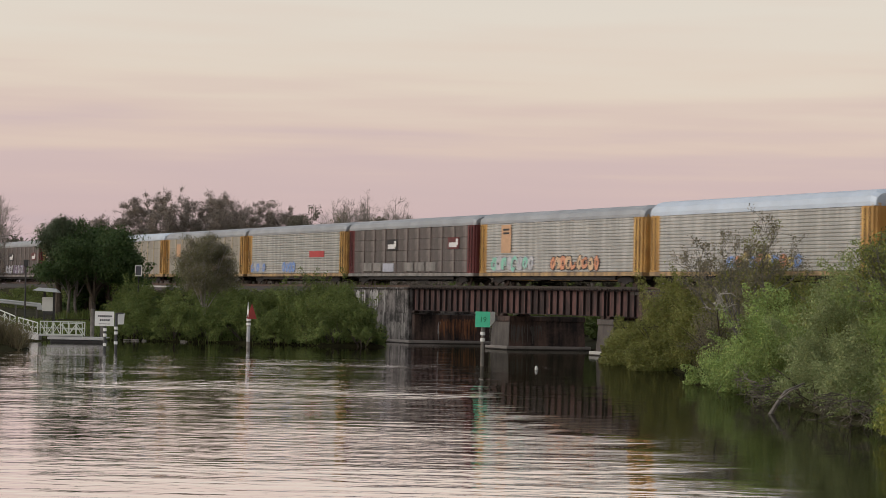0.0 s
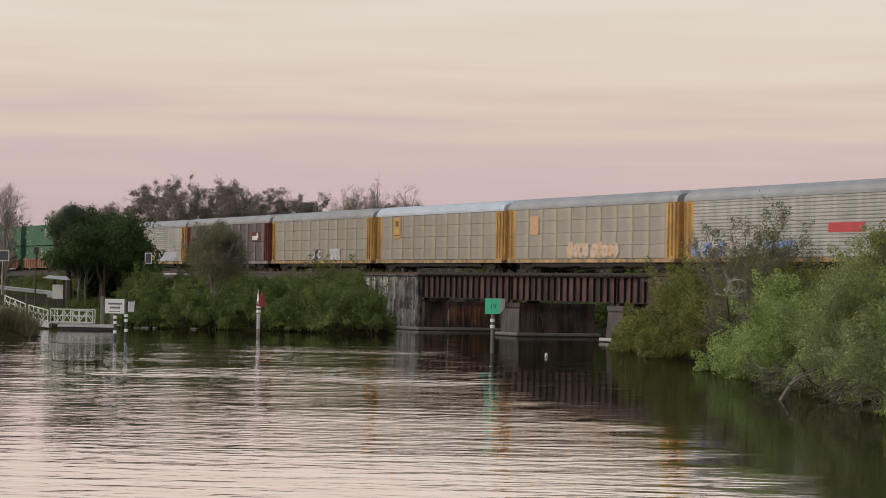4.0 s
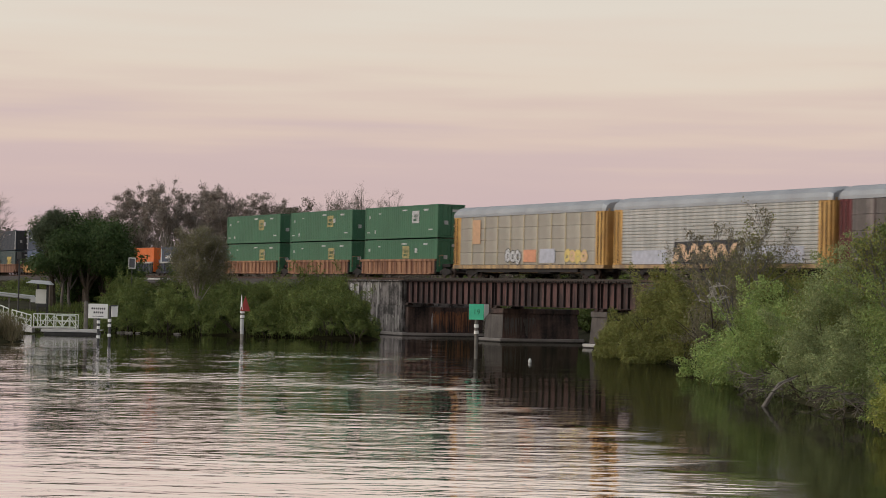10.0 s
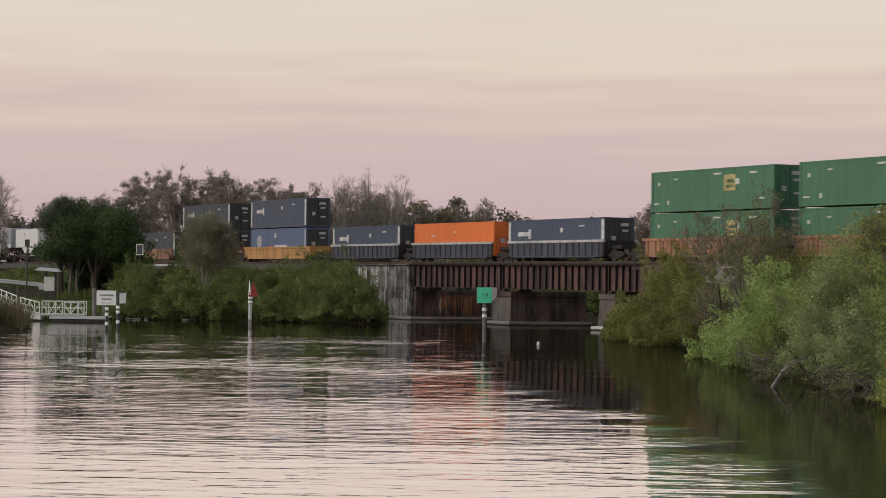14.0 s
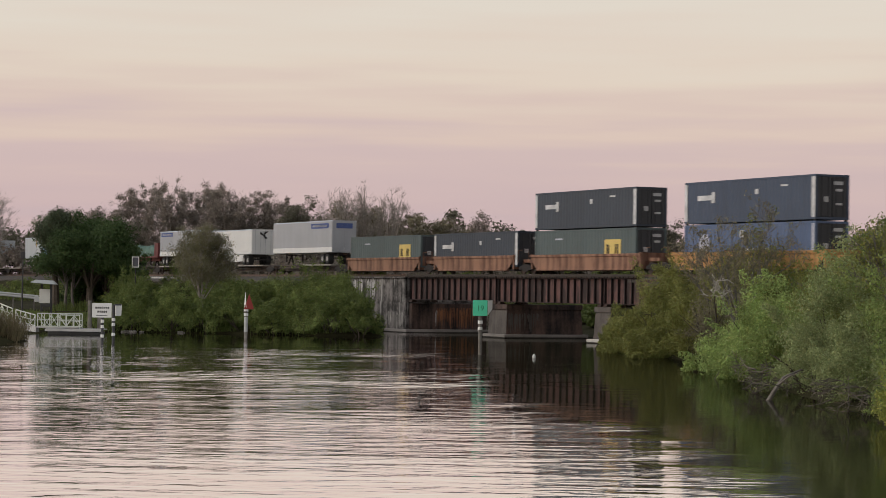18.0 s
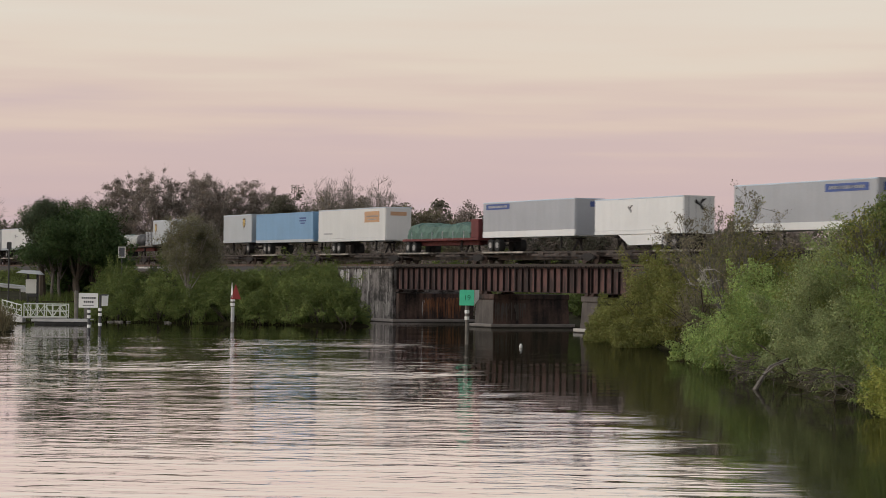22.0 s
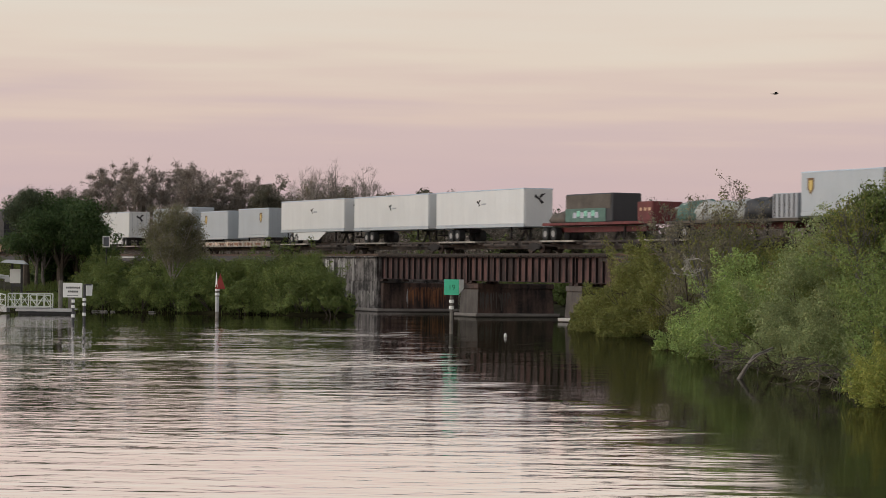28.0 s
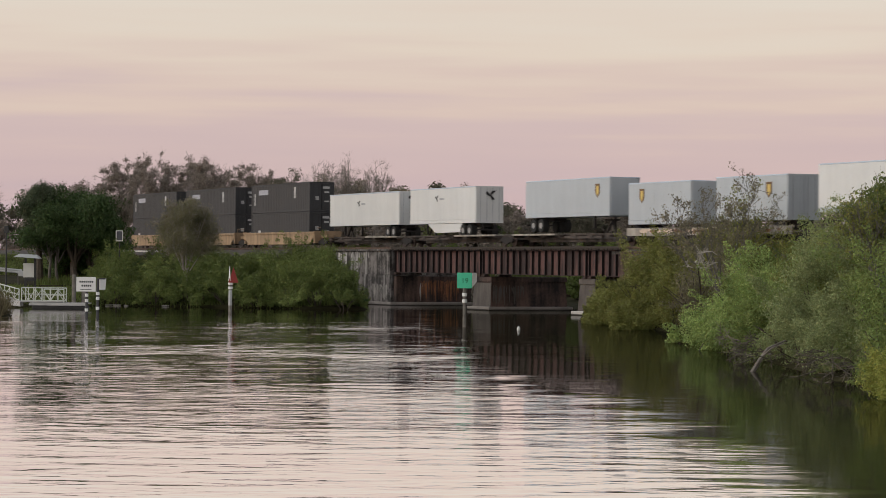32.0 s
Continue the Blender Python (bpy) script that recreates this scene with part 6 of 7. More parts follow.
# right bank, from the bridge towards the camera
RIGHT = [
    (12.2, 142.5, 3.4, 5.0, 3.8, L_olive, 7000, 0.10), (13.7, 138.5, 3.8, 5.0, 4.9, L_olive, 9000, 0.10), (14.9, 131.0, 3.8, 5.0, 4.4, L_olive, 9000, 0.10), (12.5, 135.0, 2.8, 4.5, 2.5, L_olive, 7000, 0.10),
    (16.0, 126.5, 3.6, 4.0, 5.0, L_brown, 5000, 0.08), (17.5, 134.0, 4.0, 4.0, 5.0, L_olive, 5000, 0.10), (11.2, 147.0, 2.0, 3.0, 2.4, L_olive, 3000, 0.10), (17.4, 119.0, 3.0, 4.0, 3.2, L_bank, 5000, 0.10), (18.6, 114.0, 4.0, 4.0, 4.4, L_olive, 5000, 0.10),
    (14.6, 111.0, 3.6, 5.0, 3.4, L_fresh, 12000, 0.095), (15.8, 105.5, 4.6, 6.0, 4.5, L_fresh, 15000, 0.095), (14.2, 103.0, 3.0, 6.0, 3.0, L_fresh, 10000, 0.09), (17.6, 98.5, 5.0, 6.0, 4.8, L_bank, 13000, 0.09),
    (14.4, 96.0, 3.0, 5.0, 3.0, L_bank, 10000, 0.085), (14.7, 88.5, 3.0, 6.0, 3.2, L_grey, 12000, 0.075), (16.6, 90.0, 4.4, 6.0, 4.8, L_grey, 14000, 0.08), (18.4, 91.5, 4.4, 5.0, 6.2, L_olive, 12000, 0.08),
    (14.9, 79.5, 2.6, 5.0, 2.6, L_grey, 10000, 0.07), (16.6, 79.0, 4.0, 5.0, 4.4, L_bank, 12000, 0.075), (14.2, 67.5, 1.7, 3.4, 1.5, L_yellow, 5000, 0.065), (15.4, 71.5, 2.8, 4.0, 3.0, L_bank, 9000, 0.07), (17.0, 67.0, 4.0, 5.0, 4.6, L_bank, 9000, 0.07),
    (15.2, 62.5, 2.2, 4.0, 1.7, L_yellow, 6000, 0.06), (20.5, 104.0, 6.0, 6.0, 5.2, L_bank, 8000, 0.11), (22.0, 120.0, 7.0, 7.0, 5.0, L_olive, 7000, 0.13), (20.0, 146.0, 6.0, 6.0, 3.4, L_olive, 5000, 0.13), (16.6, 150.0, 5.0, 5.0, 3.0, L_olive, 5000, 0.12), (21.0, 82.0, 5.0, 6.0, 6.2, L_bank, 8000, 0.09)]
for i, (x, y, w, d, h, lf, c, sz) in enumerate(RIGHT):
    bush("bush", x, y, w, d, h, lf, int(c * 2.2), sz * 0.58, 200 + i, "tangled yellow-green shrub at the water" if lf is L_yellow else "dense overhanging shrub at the water's edge")
tree("scraggly_tree", 15.6, 118.0, 8.3, L_brown, 81, "scraggly half-bare tree above the bushes", 4.6, 7000, 0.055, 0.12, 4, 0.3, M_barkgrey, clump=0.24, spread=0.7)
tree("scraggly_tree", 17.4, 84.0, 5.8, L_olive, 83, "scraggly half-bare tree above the bushes", 3.6, 5000, 0.055, 0.09, 4, 0.3, M_barkgrey, clump=0.24, spread=0.7)
wood_tree("small_tree", 18.0, 86.0, 7.4, gz(18.0, 86.0) - 0.1, 4.4, 47, "small dark green leafy tree above the bushes", L_mid, 16000, 0.07, 500, M_bark, clump=0.5, low=0.3, trunk=0.10, share=1.0)

# drift wood and bare roots under the right bank
dead = thing("fallen_branch", pose(12.0, 82.8, -0.15), "bleached dead branch leaning into the water", "branch")
mm_ = Mesh()
mm_.tube([(-0.1, -0.1, -0.2), (0.35, 0.4, 0.42), (0.8, 1.0, 0.95), (1.6, 1.7, 1.25)], [0.10, 0.085, 0.06, 0.03], 7)
part("bough", mm_, M_deadwood, dead)
part("twig", Mesh().tube([(0.55, 0.7, 0.66), (0.9, 0.5, 1.0), (1.35, 0.4, 1.2)], [0.045, 0.03, 0.012], 5), M_deadwood, dead)
r_ = random.Random(77)
for i in range(16):
    y = r_.uniform(66, 104)
    x0 = float(np.interp(y, [60, 69, 76, 83, 90, 104], [13.6, 13.9, 13.6, 12.6, 12.6, 13.4]))
    rt = thing("exposed_root", pose(x0, y, 0.0), "tangled bare roots and twigs under the bank", "roots", "roots under the bank")
    mm_, tips_ = Mesh(), []
    for j in range(4):
        limb(mm_, (r_.uniform(-0.2, 1.0), r_.uniform(-1, 1), r_.uniform(0.2, 1.0)), (r_.uniform(-1.0, 0.2), r_.uniform(-0.8, 0.8), r_.uniform(-0.5, 0.3)), r_.uniform(0.35, 0.8), 0.022, r_, 2, tips_, 0.8, -0.1, 4)
    part("tangle", mm_, M_deadwood if i % 6 == 0 else M_root, rt, kind="stuff")
arch = thing("fallen_branch", pose(12.9, 103.0, 0.0), "thin dead bough arching into the water", "branch")
part("bough", Mesh().tube([(1.2, 0.4, 0.9), (0.5, 0, 0.75), (-0.1, -0.2, 0.35), (-0.45, -0.4, -0.2)], [0.03, 0.03, 0.022, 0.016], 5), M_deadwood, arch)

brush = thing("dead_brush", pose(13.88, 113.5, 4.08), "bleached pale dead brush among the shrubs", "brush")
mm_, tips_ = Mesh(), []
r_ = random.Random(90)
for j in range(13):
    limb(mm_, (r_.uniform(-0.35, 0.35), r_.uniform(-0.1, 0.5), r_.uniform(-0.45, 0.1)), (r_.uniform(-1, 1), r_.uniform(-0.7, 0.2), r_.uniform(0.1, 0.9)), r_.uniform(0.25, 0.45), 0.026, r_, 2, tips_, 0.8, 0.0, 4)
part("tangle", mm_, M_barkpale, brush, kind="stuff")
part("stem", Mesh().tube([(0.5, 3.0, -3.4), (0.4, 2.6, -1.6), (0.1, 1.2, -0.5), (0.0, 0.6, -0.2)], [0.045, 0.04, 0.035, 0.03], 5), M_bark, brush)
part("bough", Mesh().tube([(0.0, 0.6, -0.2), (0.1, -0.1, 0.45), (0.6, -0.2, 0.5), (0.9, -0.2, 0.3)], [0.04, 0.04, 0.03, 0.015], 6), M_barkpale, brush)

# far trees behind the railway: fine grey-brown crowns
for i, (x, y, top, cw) in enumerate([(-53.5, 330.0, 14.6, 7.0), (-48.5, 326.0, 15.4, 8.0), (-43.4, 326.0, 17.9, 10.0), (-38.6, 322.0, 18.9, 10.5), (-34.4, 327.0, 18.5, 10.0), (-30.4, 321.0, 18.6, 10.0), (-26.4, 326.0, 18.2, 9.5), (-22.4, 328.0, 17.4, 8.0)]):
    wood_tree("tree", x, y, top, 1.3, cw, 60 + i, "tall grey-brown tree with thin winter leaves", L_far, 10500, 0.125, 2400, M_barkfar, "trees behind the railway", clump=0.68, low=0.30, share=0.7)
wood_tree("tree", -19.4, 316.0, 16.0, 1.3, 8.0, 68, "dense dark round tree behind the railway", L_fardark, 22000, 0.13, 300, M_bark, "trees behind the railway", clump=1.0, low=0.2, share=1.0)
for i, (x, y, top, cw) in enumerate([(-14.8, 335.0, 18.4, 8.0), (-11.6, 338.0, 19.2, 8.0), (-7.2, 335.0, 18.2, 7.6), (-59.5, 300.0, 16.6, 7.0)]):
    wood_tree("tree", x, y, top, 1.3, cw, 70 + i, "bare leafless tree behind the railway", None, 0, 0.1, 2600, M_barkfar, "trees behind the railway", low=0.25, fan=True)
r_ = random.Random(5)
for i in range(17):
    x = -4 + i * 4.6 + r_.uniform(-1.5, 1.5)
    top = 14.0 + r_.uniform(-1.4, 1.2) + (2.4 if abs(x - 5) < 3.5 else 0)
    wood_tree("tree", x, 360 + r_.uniform(-6, 6), top, 1.3, r_.uniform(6.0, 8.0), 300 + i, "grey-green tree in the far tree line", L_far if i % 3 else L_fardark, 6000, 0.17, 900, M_barkfar, "far tree line", clump=0.85, low=0.25, share=0.8)


def palm(x, y, base, top, seed, label):
    """A cabbage palm: a bare trunk and a round head of fan leaves."""
    r = random.Random(seed)
    ob = thing("palm_tree", pose(x, y, base), label, "palm", "far palms")
    h = top - base - 1.3
    part("trunk", Mesh().tube([(0, 0, 0), (0.15, 0, h * 0.5), (0.1, 0.1, h)], [0.24, 0.19, 0.17], 8), M_barkfar, ob)
    q = []
    for i in range(46):
        a, e = r.uniform(0, 2 * math.pi), r.uniform(-0.8, 1.35)
        d = Vector((math.cos(a) * math.cos(e), math.sin(a) * math.cos(e), math.sin(e)))
        c = Vector((0.1, 0.1, h)) + d * 0.7
        side = d.cross(Vector((0.1, 0.2, 1))).normalized()
        for j in range(7):
            bd = (d * math.cos((j - 3) * 0.32) + side * math.sin((j - 3) * 0.32)).normalized()
            tip = c + bd * r.uniform(0.7, 1.0) - Vector((0, 0, 0.2 + 0.08 * abs(j - 3)))
            w_ = bd.cross(Vector((0.1, 0, 1))).normalized() * 0.07
            q.append([c, c + bd * 0.4 - w_, tip, c + bd * 0.4 + w_])
    part("fronds", Mesh().quads(np.array([[list(p) for p in s] for s in q])), L_dark, ob, "dark green fan fronds", kind="stuff")


palm(9.3, 352.0, 1.3, 11.1, 5, "dark far cabbage palm with a pale trunk")
palm(11.4, 354.0, 1.3, 9.9, 6, "dark far cabbage palm with a pale trunk")
# scrub and woodland edge that closes the view under the far trees
cs_, rs_ = [], []
for i in range(1000):
    x = r_.uniform(-100, 90)
    cs_.append((x, 372 + r_.uniform(-5, 8), r_.uniform(0.5, 11.6 + (3.0 if -14 < x < 14 else 1.0 if x < 8 else 0.0) + 1.1 * math.sin(x * 0.31) + 0.8 * math.sin(x * 0.83))))
    rs_.append(r_.uniform(1.1, 2.2))
for i in range(210):
    x = r_.uniform(-16, 32)
    cs_.append((x, 366 + r_.uniform(-4, 4), r_.uniform(7.0, 13.6 - 0.05 * (x + 16) + 0.7 * math.sin(x * 0.6))))
    rs_.append(r_.uniform(0.9, 1.6))
for i in range(420):
    cs_.append((r_.uniform(-34, 44), 368 + r_.uniform(-3, 3), r_.uniform(1.0, 9.5)))
    rs_.append(r_.uniform(1.0, 1.7))
solid("woodland_edge", Mesh().quads(leaf_quads(cs_, rs_, 190000, 0.31, 9, shell=0.3)), L_fardark, "dense grey-green woodland edge beyond the railway", "woodland", kind="stuff")
cs_, rs_ = [], []
for i in range(260):
    x = r_.uniform(-75, -1)
    cs_.append((x, 340 + r_.uniform(-4, 5), r_.uniform(0.5, 10.6 if x > -50 else 9.0)))
    rs_.append(r_.uniform(1.0, 1.9))
under_ = (cs_, rs_)
cs_, rs_ = [], []
for i in range(230):
    x = r_.uniform(-18, 5)
    top = 16.8 - 0.022 * max(x + 16, 0) ** 1.6 + 0.5 * math.sin(x * 1.1)
    cs_.append((x, 349 + r_.uniform(-3, 3), r_.uniform(2.0, top - 1.0)))
    rs_.append(r_.uniform(0.9, 1.6))
solid("thicket", Mesh().quads(leaf_quads(cs_, rs_, 36000, 0.21, 29, shell=0.3)), L_brown, "brown-green thicket behind the bare trees", "woodland", kind="stuff")
cs_, rs_ = under_
solid("underwood", Mesh().quads(leaf_quads(cs_, rs_, 46000, 0.26, 19, shell=0.3)), L_far, "grey-brown underwood beneath the far trees", "woodland", kind="stuff")
cs_, rs_ = [], []
for i in range(520):
    s_ = r_.uniform(-300, 66) if i < 330 else r_.uniform(114, 200)
    p_ = track(s_, -r_.uniform(9, 16), 0)
    cs_.append((p_.x, p_.y, r_.uniform(0.6, 7.2 if i < 330 else 8.0)))
    rs_.append(r_.uniform(0.8, 1.6))
solid("hedgerow", Mesh().quads(leaf_quads(cs_, rs_, 64000, 0.17, 10, shell=0.4)), L_far, "scrubby hedgerow behind the track", "hedge", kind="stuff")
cs_, rs_ = [], []
for i in range(230):
    s_ = r_.uniform(-120, 52)
    q_ = r_.uniform(3.2, 9.5)
    p_ = track(s_, q_, 0)
    cs_.append((p_.x, p_.y, gz(p_.x, p_.y) + r_.uniform(0.1, 0.9 if q_ < 5 else 1.6)))
    rs_.append(r_.uniform(0.5, 1.0))
solid("slope_scrub", Mesh().quads(leaf_quads(cs_, rs_, 30000, 0.11, 14, shell=0.4)), L_mid, "low green scrub on the railway slope", "scrub", kind="stuff")
for i, (x, y, w, d, h) in enumerate([(13.4, 216.0, 4.0, 4.0, 3.8), (16.5, 219.0, 5.0, 5.0, 4.4), (20.5, 224.0, 6.0, 6.0, 5.0), (14.6, 206.0, 4.0, 4.0, 3.0), (9.0, 272.0, 8.0, 6.0, 6.0), (1.0, 268.0, 9.0, 6.0, 6.5), (17.0, 276.0, 9.0, 6.0, 6.5)]):
    bush("bush", x, y, w, d, h, L_mid, 6000, 0.13, 500 + i, "green shrub on the bank behind the bridge")

grass("reeds", [(-30.2, 151.2, 2.4, 2.2), (-36.0, 148.0, 5.0, 4.0)], 16000, 0.02, L_reed, 11, "dry olive reeds at the water's edge", 1.15)
grass("bank_grass", [(-34.0, 190.0, 7.0, 6.0), (-20.0, 190.0, 8.0, 3.5), (-10.0, 187.0, 5.5, 4.0)], 26000, 0.03, L_mid, 12, "short rough grass on the bank", 0.22)
grass("slope_grass", [(-14.0, 205.0, 9.0, 12.0), (-26.0, 215.0, 9.0, 12.0), (24.0, 140.0, 6.0, 14.0)], 50000, 0.035, L_mid, 13, "tall weedy grass on the embankment", 0.6)

# ---- landing, signs and markers on the left ----
M_dock = mat("pale_dock_boards", (0.46, 0.45, 0.43), 0.75, vary=0.2, grain=1.5, fine=14.0, bump=0.3, random_by="object")
M_railwhite = mat("white_railing", (0.62, 0.66, 0.58), 0.5, vary=0.12, grain=2.0, fine=16.0)
M_pile = mat("weathered_pile", (0.20, 0.185, 0.16), 0.9, vary=0.3, grain=2.0, fine=18.0, bump=0.5, streak=0.3)
M_signwhite = mat("sign_white", (0.70, 0.70, 0.66), 0.5, vary=0.06, grain=2.0)
M_marker_green = mat("marker_green", (0.075, 0.58, 0.335), 0.5, vary=0.08, grain=2.0, emit=0.0)
M_marker_dark = mat("marker_green_dark", (0.015, 0.20, 0.10), 0.5, vary=0.1)
M_marker_red = mat("marker_red", (0.34, 0.045, 0.035), 0.5, vary=0.12, grain=2.0)
M_kiosk = mat("kiosk_roof", (0.42, 0.43, 0.42), 0.6, vary=0.15, grain=1.5)
M_boardface = mat("dull_board_face", (0.09, 0.095, 0.11), 0.6, vary=0.2, grain=2.0)
M_kioskdark = mat("kiosk_frame", (0.05, 0.05, 0.05), 0.7, vary=0.2)
M_guard = mat("dull_galvanised_rail", (0.50, 0.52, 0.52), 0.5, vary=0.05, grain=1.0)
M_rock = mat("pale_shore_rock", (0.34, 0.32, 0.29), 0.9, vary=0.3, grain=3.0, fine=12.0, bump=0.6)

dock = thing("floating_dock", pose(-28.9, 177.0, 0.0), "pale floating dock with white edge beside the bank", "dock")
part("float", Mesh().box(-1.5, 2.6, -1.10, 1.35, -0.3, 0.20, 0.04), M_kioskdark, dock)
part("fascia", Mesh().box(-1.7, 2.8, -1.32, -1.24, 0.22, 0.42, 0.01), M_dock, dock)
board = Mesh().box(-0.068, 0.068, -1.22, 1.42, 0.36, 0.42, 0.006).data("deck_board", M_dock)
for i in range(31):
    part("deck_board", board, None, dock, at=pose(-1.60 + i * 0.143, 0, 0))


def railing(parent, p0, p1, high, posts, name="railing"):
    """A railing of tubes from p0 to p1: top, middle and bottom rails, posts and diagonals."""
    a, c = Vector(p0), Vector(p1)
    up = Vector((0, 0, 1))
    rail_ = part(name, Mesh().tube([a + up * high, c + up * high], 0.045, 6).tube([a + up * high * 0.55, c + up * high * 0.55], 0.032, 6).tube([a + up * 0.12, c + up * 0.12], 0.032, 6), M_railwhite, parent)
    for i in range(posts + 1):
        q_ = a.lerp(c, i / posts)
        part("post", Mesh().tube([q_, q_ + up * high], 0.04, 6), M_railwhite, rail_)
    for i in range(posts):
        q0, q1 = a.lerp(c, i / posts), a.lerp(c, (i + 1) / posts)
        part("diagonal", Mesh().tube([q0 + up * (0.12 if i % 2 else high * 0.9), q1 + up * (high * 0.9 if i % 2 else 0.12)], 0.028, 5), M_railwhite, rail_)


gang = thing("gangway", pose(-31.4, 177.6, 0.46), "white-railed metal gangway from the bank to the dock", "gangway")
part("tread", Mesh().box(-0.1, 3.2, -0.65, 0.65, -0.02, 0.08, 0.01), M_dock, gang)
railing(gang, (0.0, -0.6, 0.0), (1.6, -0.6, 0.0), 1.12, 3)
railing(gang, (1.75, -0.6, 0.0), (3.3, -0.6, -0.02), 1.02, 3)
railing(gang, (0.1, 0.6, 0.0), (3.3, 0.6, 0.0), 1.1, 5)
up_path = thing("access_ramp", pose(-31.5, 177.6, 0.46), "pale sloping access ramp with white railing", "ramp")
part("slab", Mesh().loft([[(0, -0.7, -0.35), (0, 0.7, -0.35), (0, 0.7, 0.05), (0, -0.7, 0.05)], [(-1.9, 0.4, -0.2), (-1.9, 1.8, -0.2), (-1.9, 1.8, 0.45), (-1.9, 0.4, 0.45)], [(-4.2, 2.4, 0.3), (-4.2, 3.8, 0.3), (-4.2, 3.8, 1.15), (-4.2, 2.4, 1.15)], [(-6.4, 4.6, 0.3), (-6.4, 6.0, 0.3), (-6.4, 6.0, 1.5), (-6.4, 4.6, 1.5)]]), M_dock, up_path)
railing(up_path, (-0.1, -0.62, 0.05), (-1.8, 0.42, 0.42), 0.95, 4)
railing(up_path, (-2.1, 0.55, 0.5), (-4.1, 2.4, 1.12), 0.95, 4)
for x, y, top in ((-27.85, 180.4, 2.62), (-27.1, 180.6, 2.3)):
    pl = thing("mooring_pile", pose(x, y, 0.0), "weathered wooden mooring pile beside the dock", "pile", "mooring piles")
    part("timber", Mesh().tube([(0, 0, -1.4), (0, 0, top - 0.08), (0.01, 0, top)], [0.18, 0.165, 0.12], 10), M_pile, pl)

# bands of a marker post
def marker_post(name, x, y, top, radius, label, bands, group="marker posts", paint=None):
    ob = thing(name, pose(x, y, 0.0), label, "channel marker", group)
    part("post", Mesh().tube([(0, 0, -1.5), (0, 0, top)], [radius * 1.1, radius], 10), paint or M_pile, ob)
    for z in bands:
        part("band", Mesh().tube([(0, 0, z), (0, 0, z + 0.2)], radius * 1.35, 10), M_signwhite, ob, "white reflective band")
    return ob


nw = marker_post("regulatory_sign", -22.25, 149.6, 2.6, 0.085, "white rectangular waterway sign on a banded post", (1.38, 1.02, 0.40), paint=M_kioskdark)
bd = part("sign_board", Mesh().box(-0.67, 0.61, -0.13, -0.10, 1.72, 2.68, 0.008), M_signwhite, nw)
for z, w in ((2.38, 0.92), (2.12, 0.72)):
    for i in range(7):
        if w < 0.8 and i in (0, 6):
            continue
        part("lettering_bar", Mesh().box(-0.46 + i * 0.135, -0.46 + i * 0.135 + 0.095, -0.136, -0.130, z - 0.075, z + 0.05), M_black, bd)
part("lettering_bar", Mesh().box(-0.4, 0.34, -0.136, -0.130, 1.84, 1.875), M_black, bd)
n2 = marker_post("regulatory_sign", -21.98, 152.8, 2.55, 0.09, "second waterway post with a board seen edge-on", (1.45, 1.12, 0.45), paint=M_kioskdark)
part("sign_board", Mesh().add([(0.12, -0.10, 1.80), (0.12, -0.10, 2.55), (0.44, 0.66, 2.55), (0.40, 0.66, 1.80), (0.15, -0.12, 1.80), (0.15, -0.12, 2.55), (0.47, 0.64, 2.55), (0.43, 0.64, 1.80)], [(0, 1, 2, 3), (7, 6, 5, 4), (0, 4, 5, 1), (1, 5, 6, 2), (2, 6, 7, 3), (3, 7, 4, 0)]), M_signwhite, n2)
part("cap", Mesh().box(0.08, 0.5, -0.14, 0.0, 2.5, 2.6, 0.01), M_kioskdark, n2)

rd = marker_post("red_channel_marker", -14.64, 171.7, 2.5, 0.13, "red triangular channel marker on a pale post", (2.02, 1.68))
part("post_sleeve", Mesh().tube([(0, 0, 0.45), (0, 0, 1.6)], 0.14, 10), M_kiosk, rd, "pale sleeve")


def triangle(parent, turn, material, name="day_board"):
    m = Mesh()
    pts = [(-0.42, 2.30), (0.42, 2.30), (0.0, 3.45)]
    m.add([(a, -0.03 + d, c) for d in (0, 0.025) for a, c in pts], [(0, 1, 2), (5, 4, 3), (0, 3, 4, 1), (1, 4, 5, 2), (2, 5, 3, 0)])
    return part(name, m, material, parent, at=pose(0.0, 0, 0, 0, 0, turn))


t1 = triangle(rd, 24, M_marker_red)
t1.matrix_basis = pose(0.22, -0.05, -0.12, 0, 0, 30)
t2 = triangle(rd, -70, M_signwhite, "back_board")
t2.matrix_basis = pose(-0.06, 0.1, 0, 0, 0, -74)
gn = marker_post("green_channel_marker", 2.5, 136.0, 2.7, 0.11, "green square channel marker numbered 19", (1.86, 1.48))
gb = part("day_board", Mesh().box(-0.46, 0.42, -0.16, -0.13, 2.34, 3.28, 0.006), M_marker_green, gn, "bright green square board")
txt = bpy.data.curves.new("number", "FONT")
txt.body, txt.size, txt.align_x = "19", 0.44, "CENTER"
txt.extrude = 0.004
num = new("number", txt)
num.data.materials.append(M_marker_dark)
num.parent = gb
num.matrix_basis = pose(0.0, -0.166, 2.66, 90, 0, 0)
part("back_board", Mesh().add([(0.44, -0.13, 2.4), (0.72, 0.6, 2.75), (0.72, 0.6, 3.28), (0.44, -0.13, 3.28), (0.46, -0.14, 2.4), (0.74, 0.59, 2.75), (0.74, 0.59, 3.28), (0.46, -0.14, 3.28)], [(3, 2, 1, 0), (4, 5, 6, 7), (0, 1, 5, 4), (1, 2, 6, 5), (2, 3, 7, 6), (3, 0, 4, 7)]), M_signwhite, gn, "pale back board")

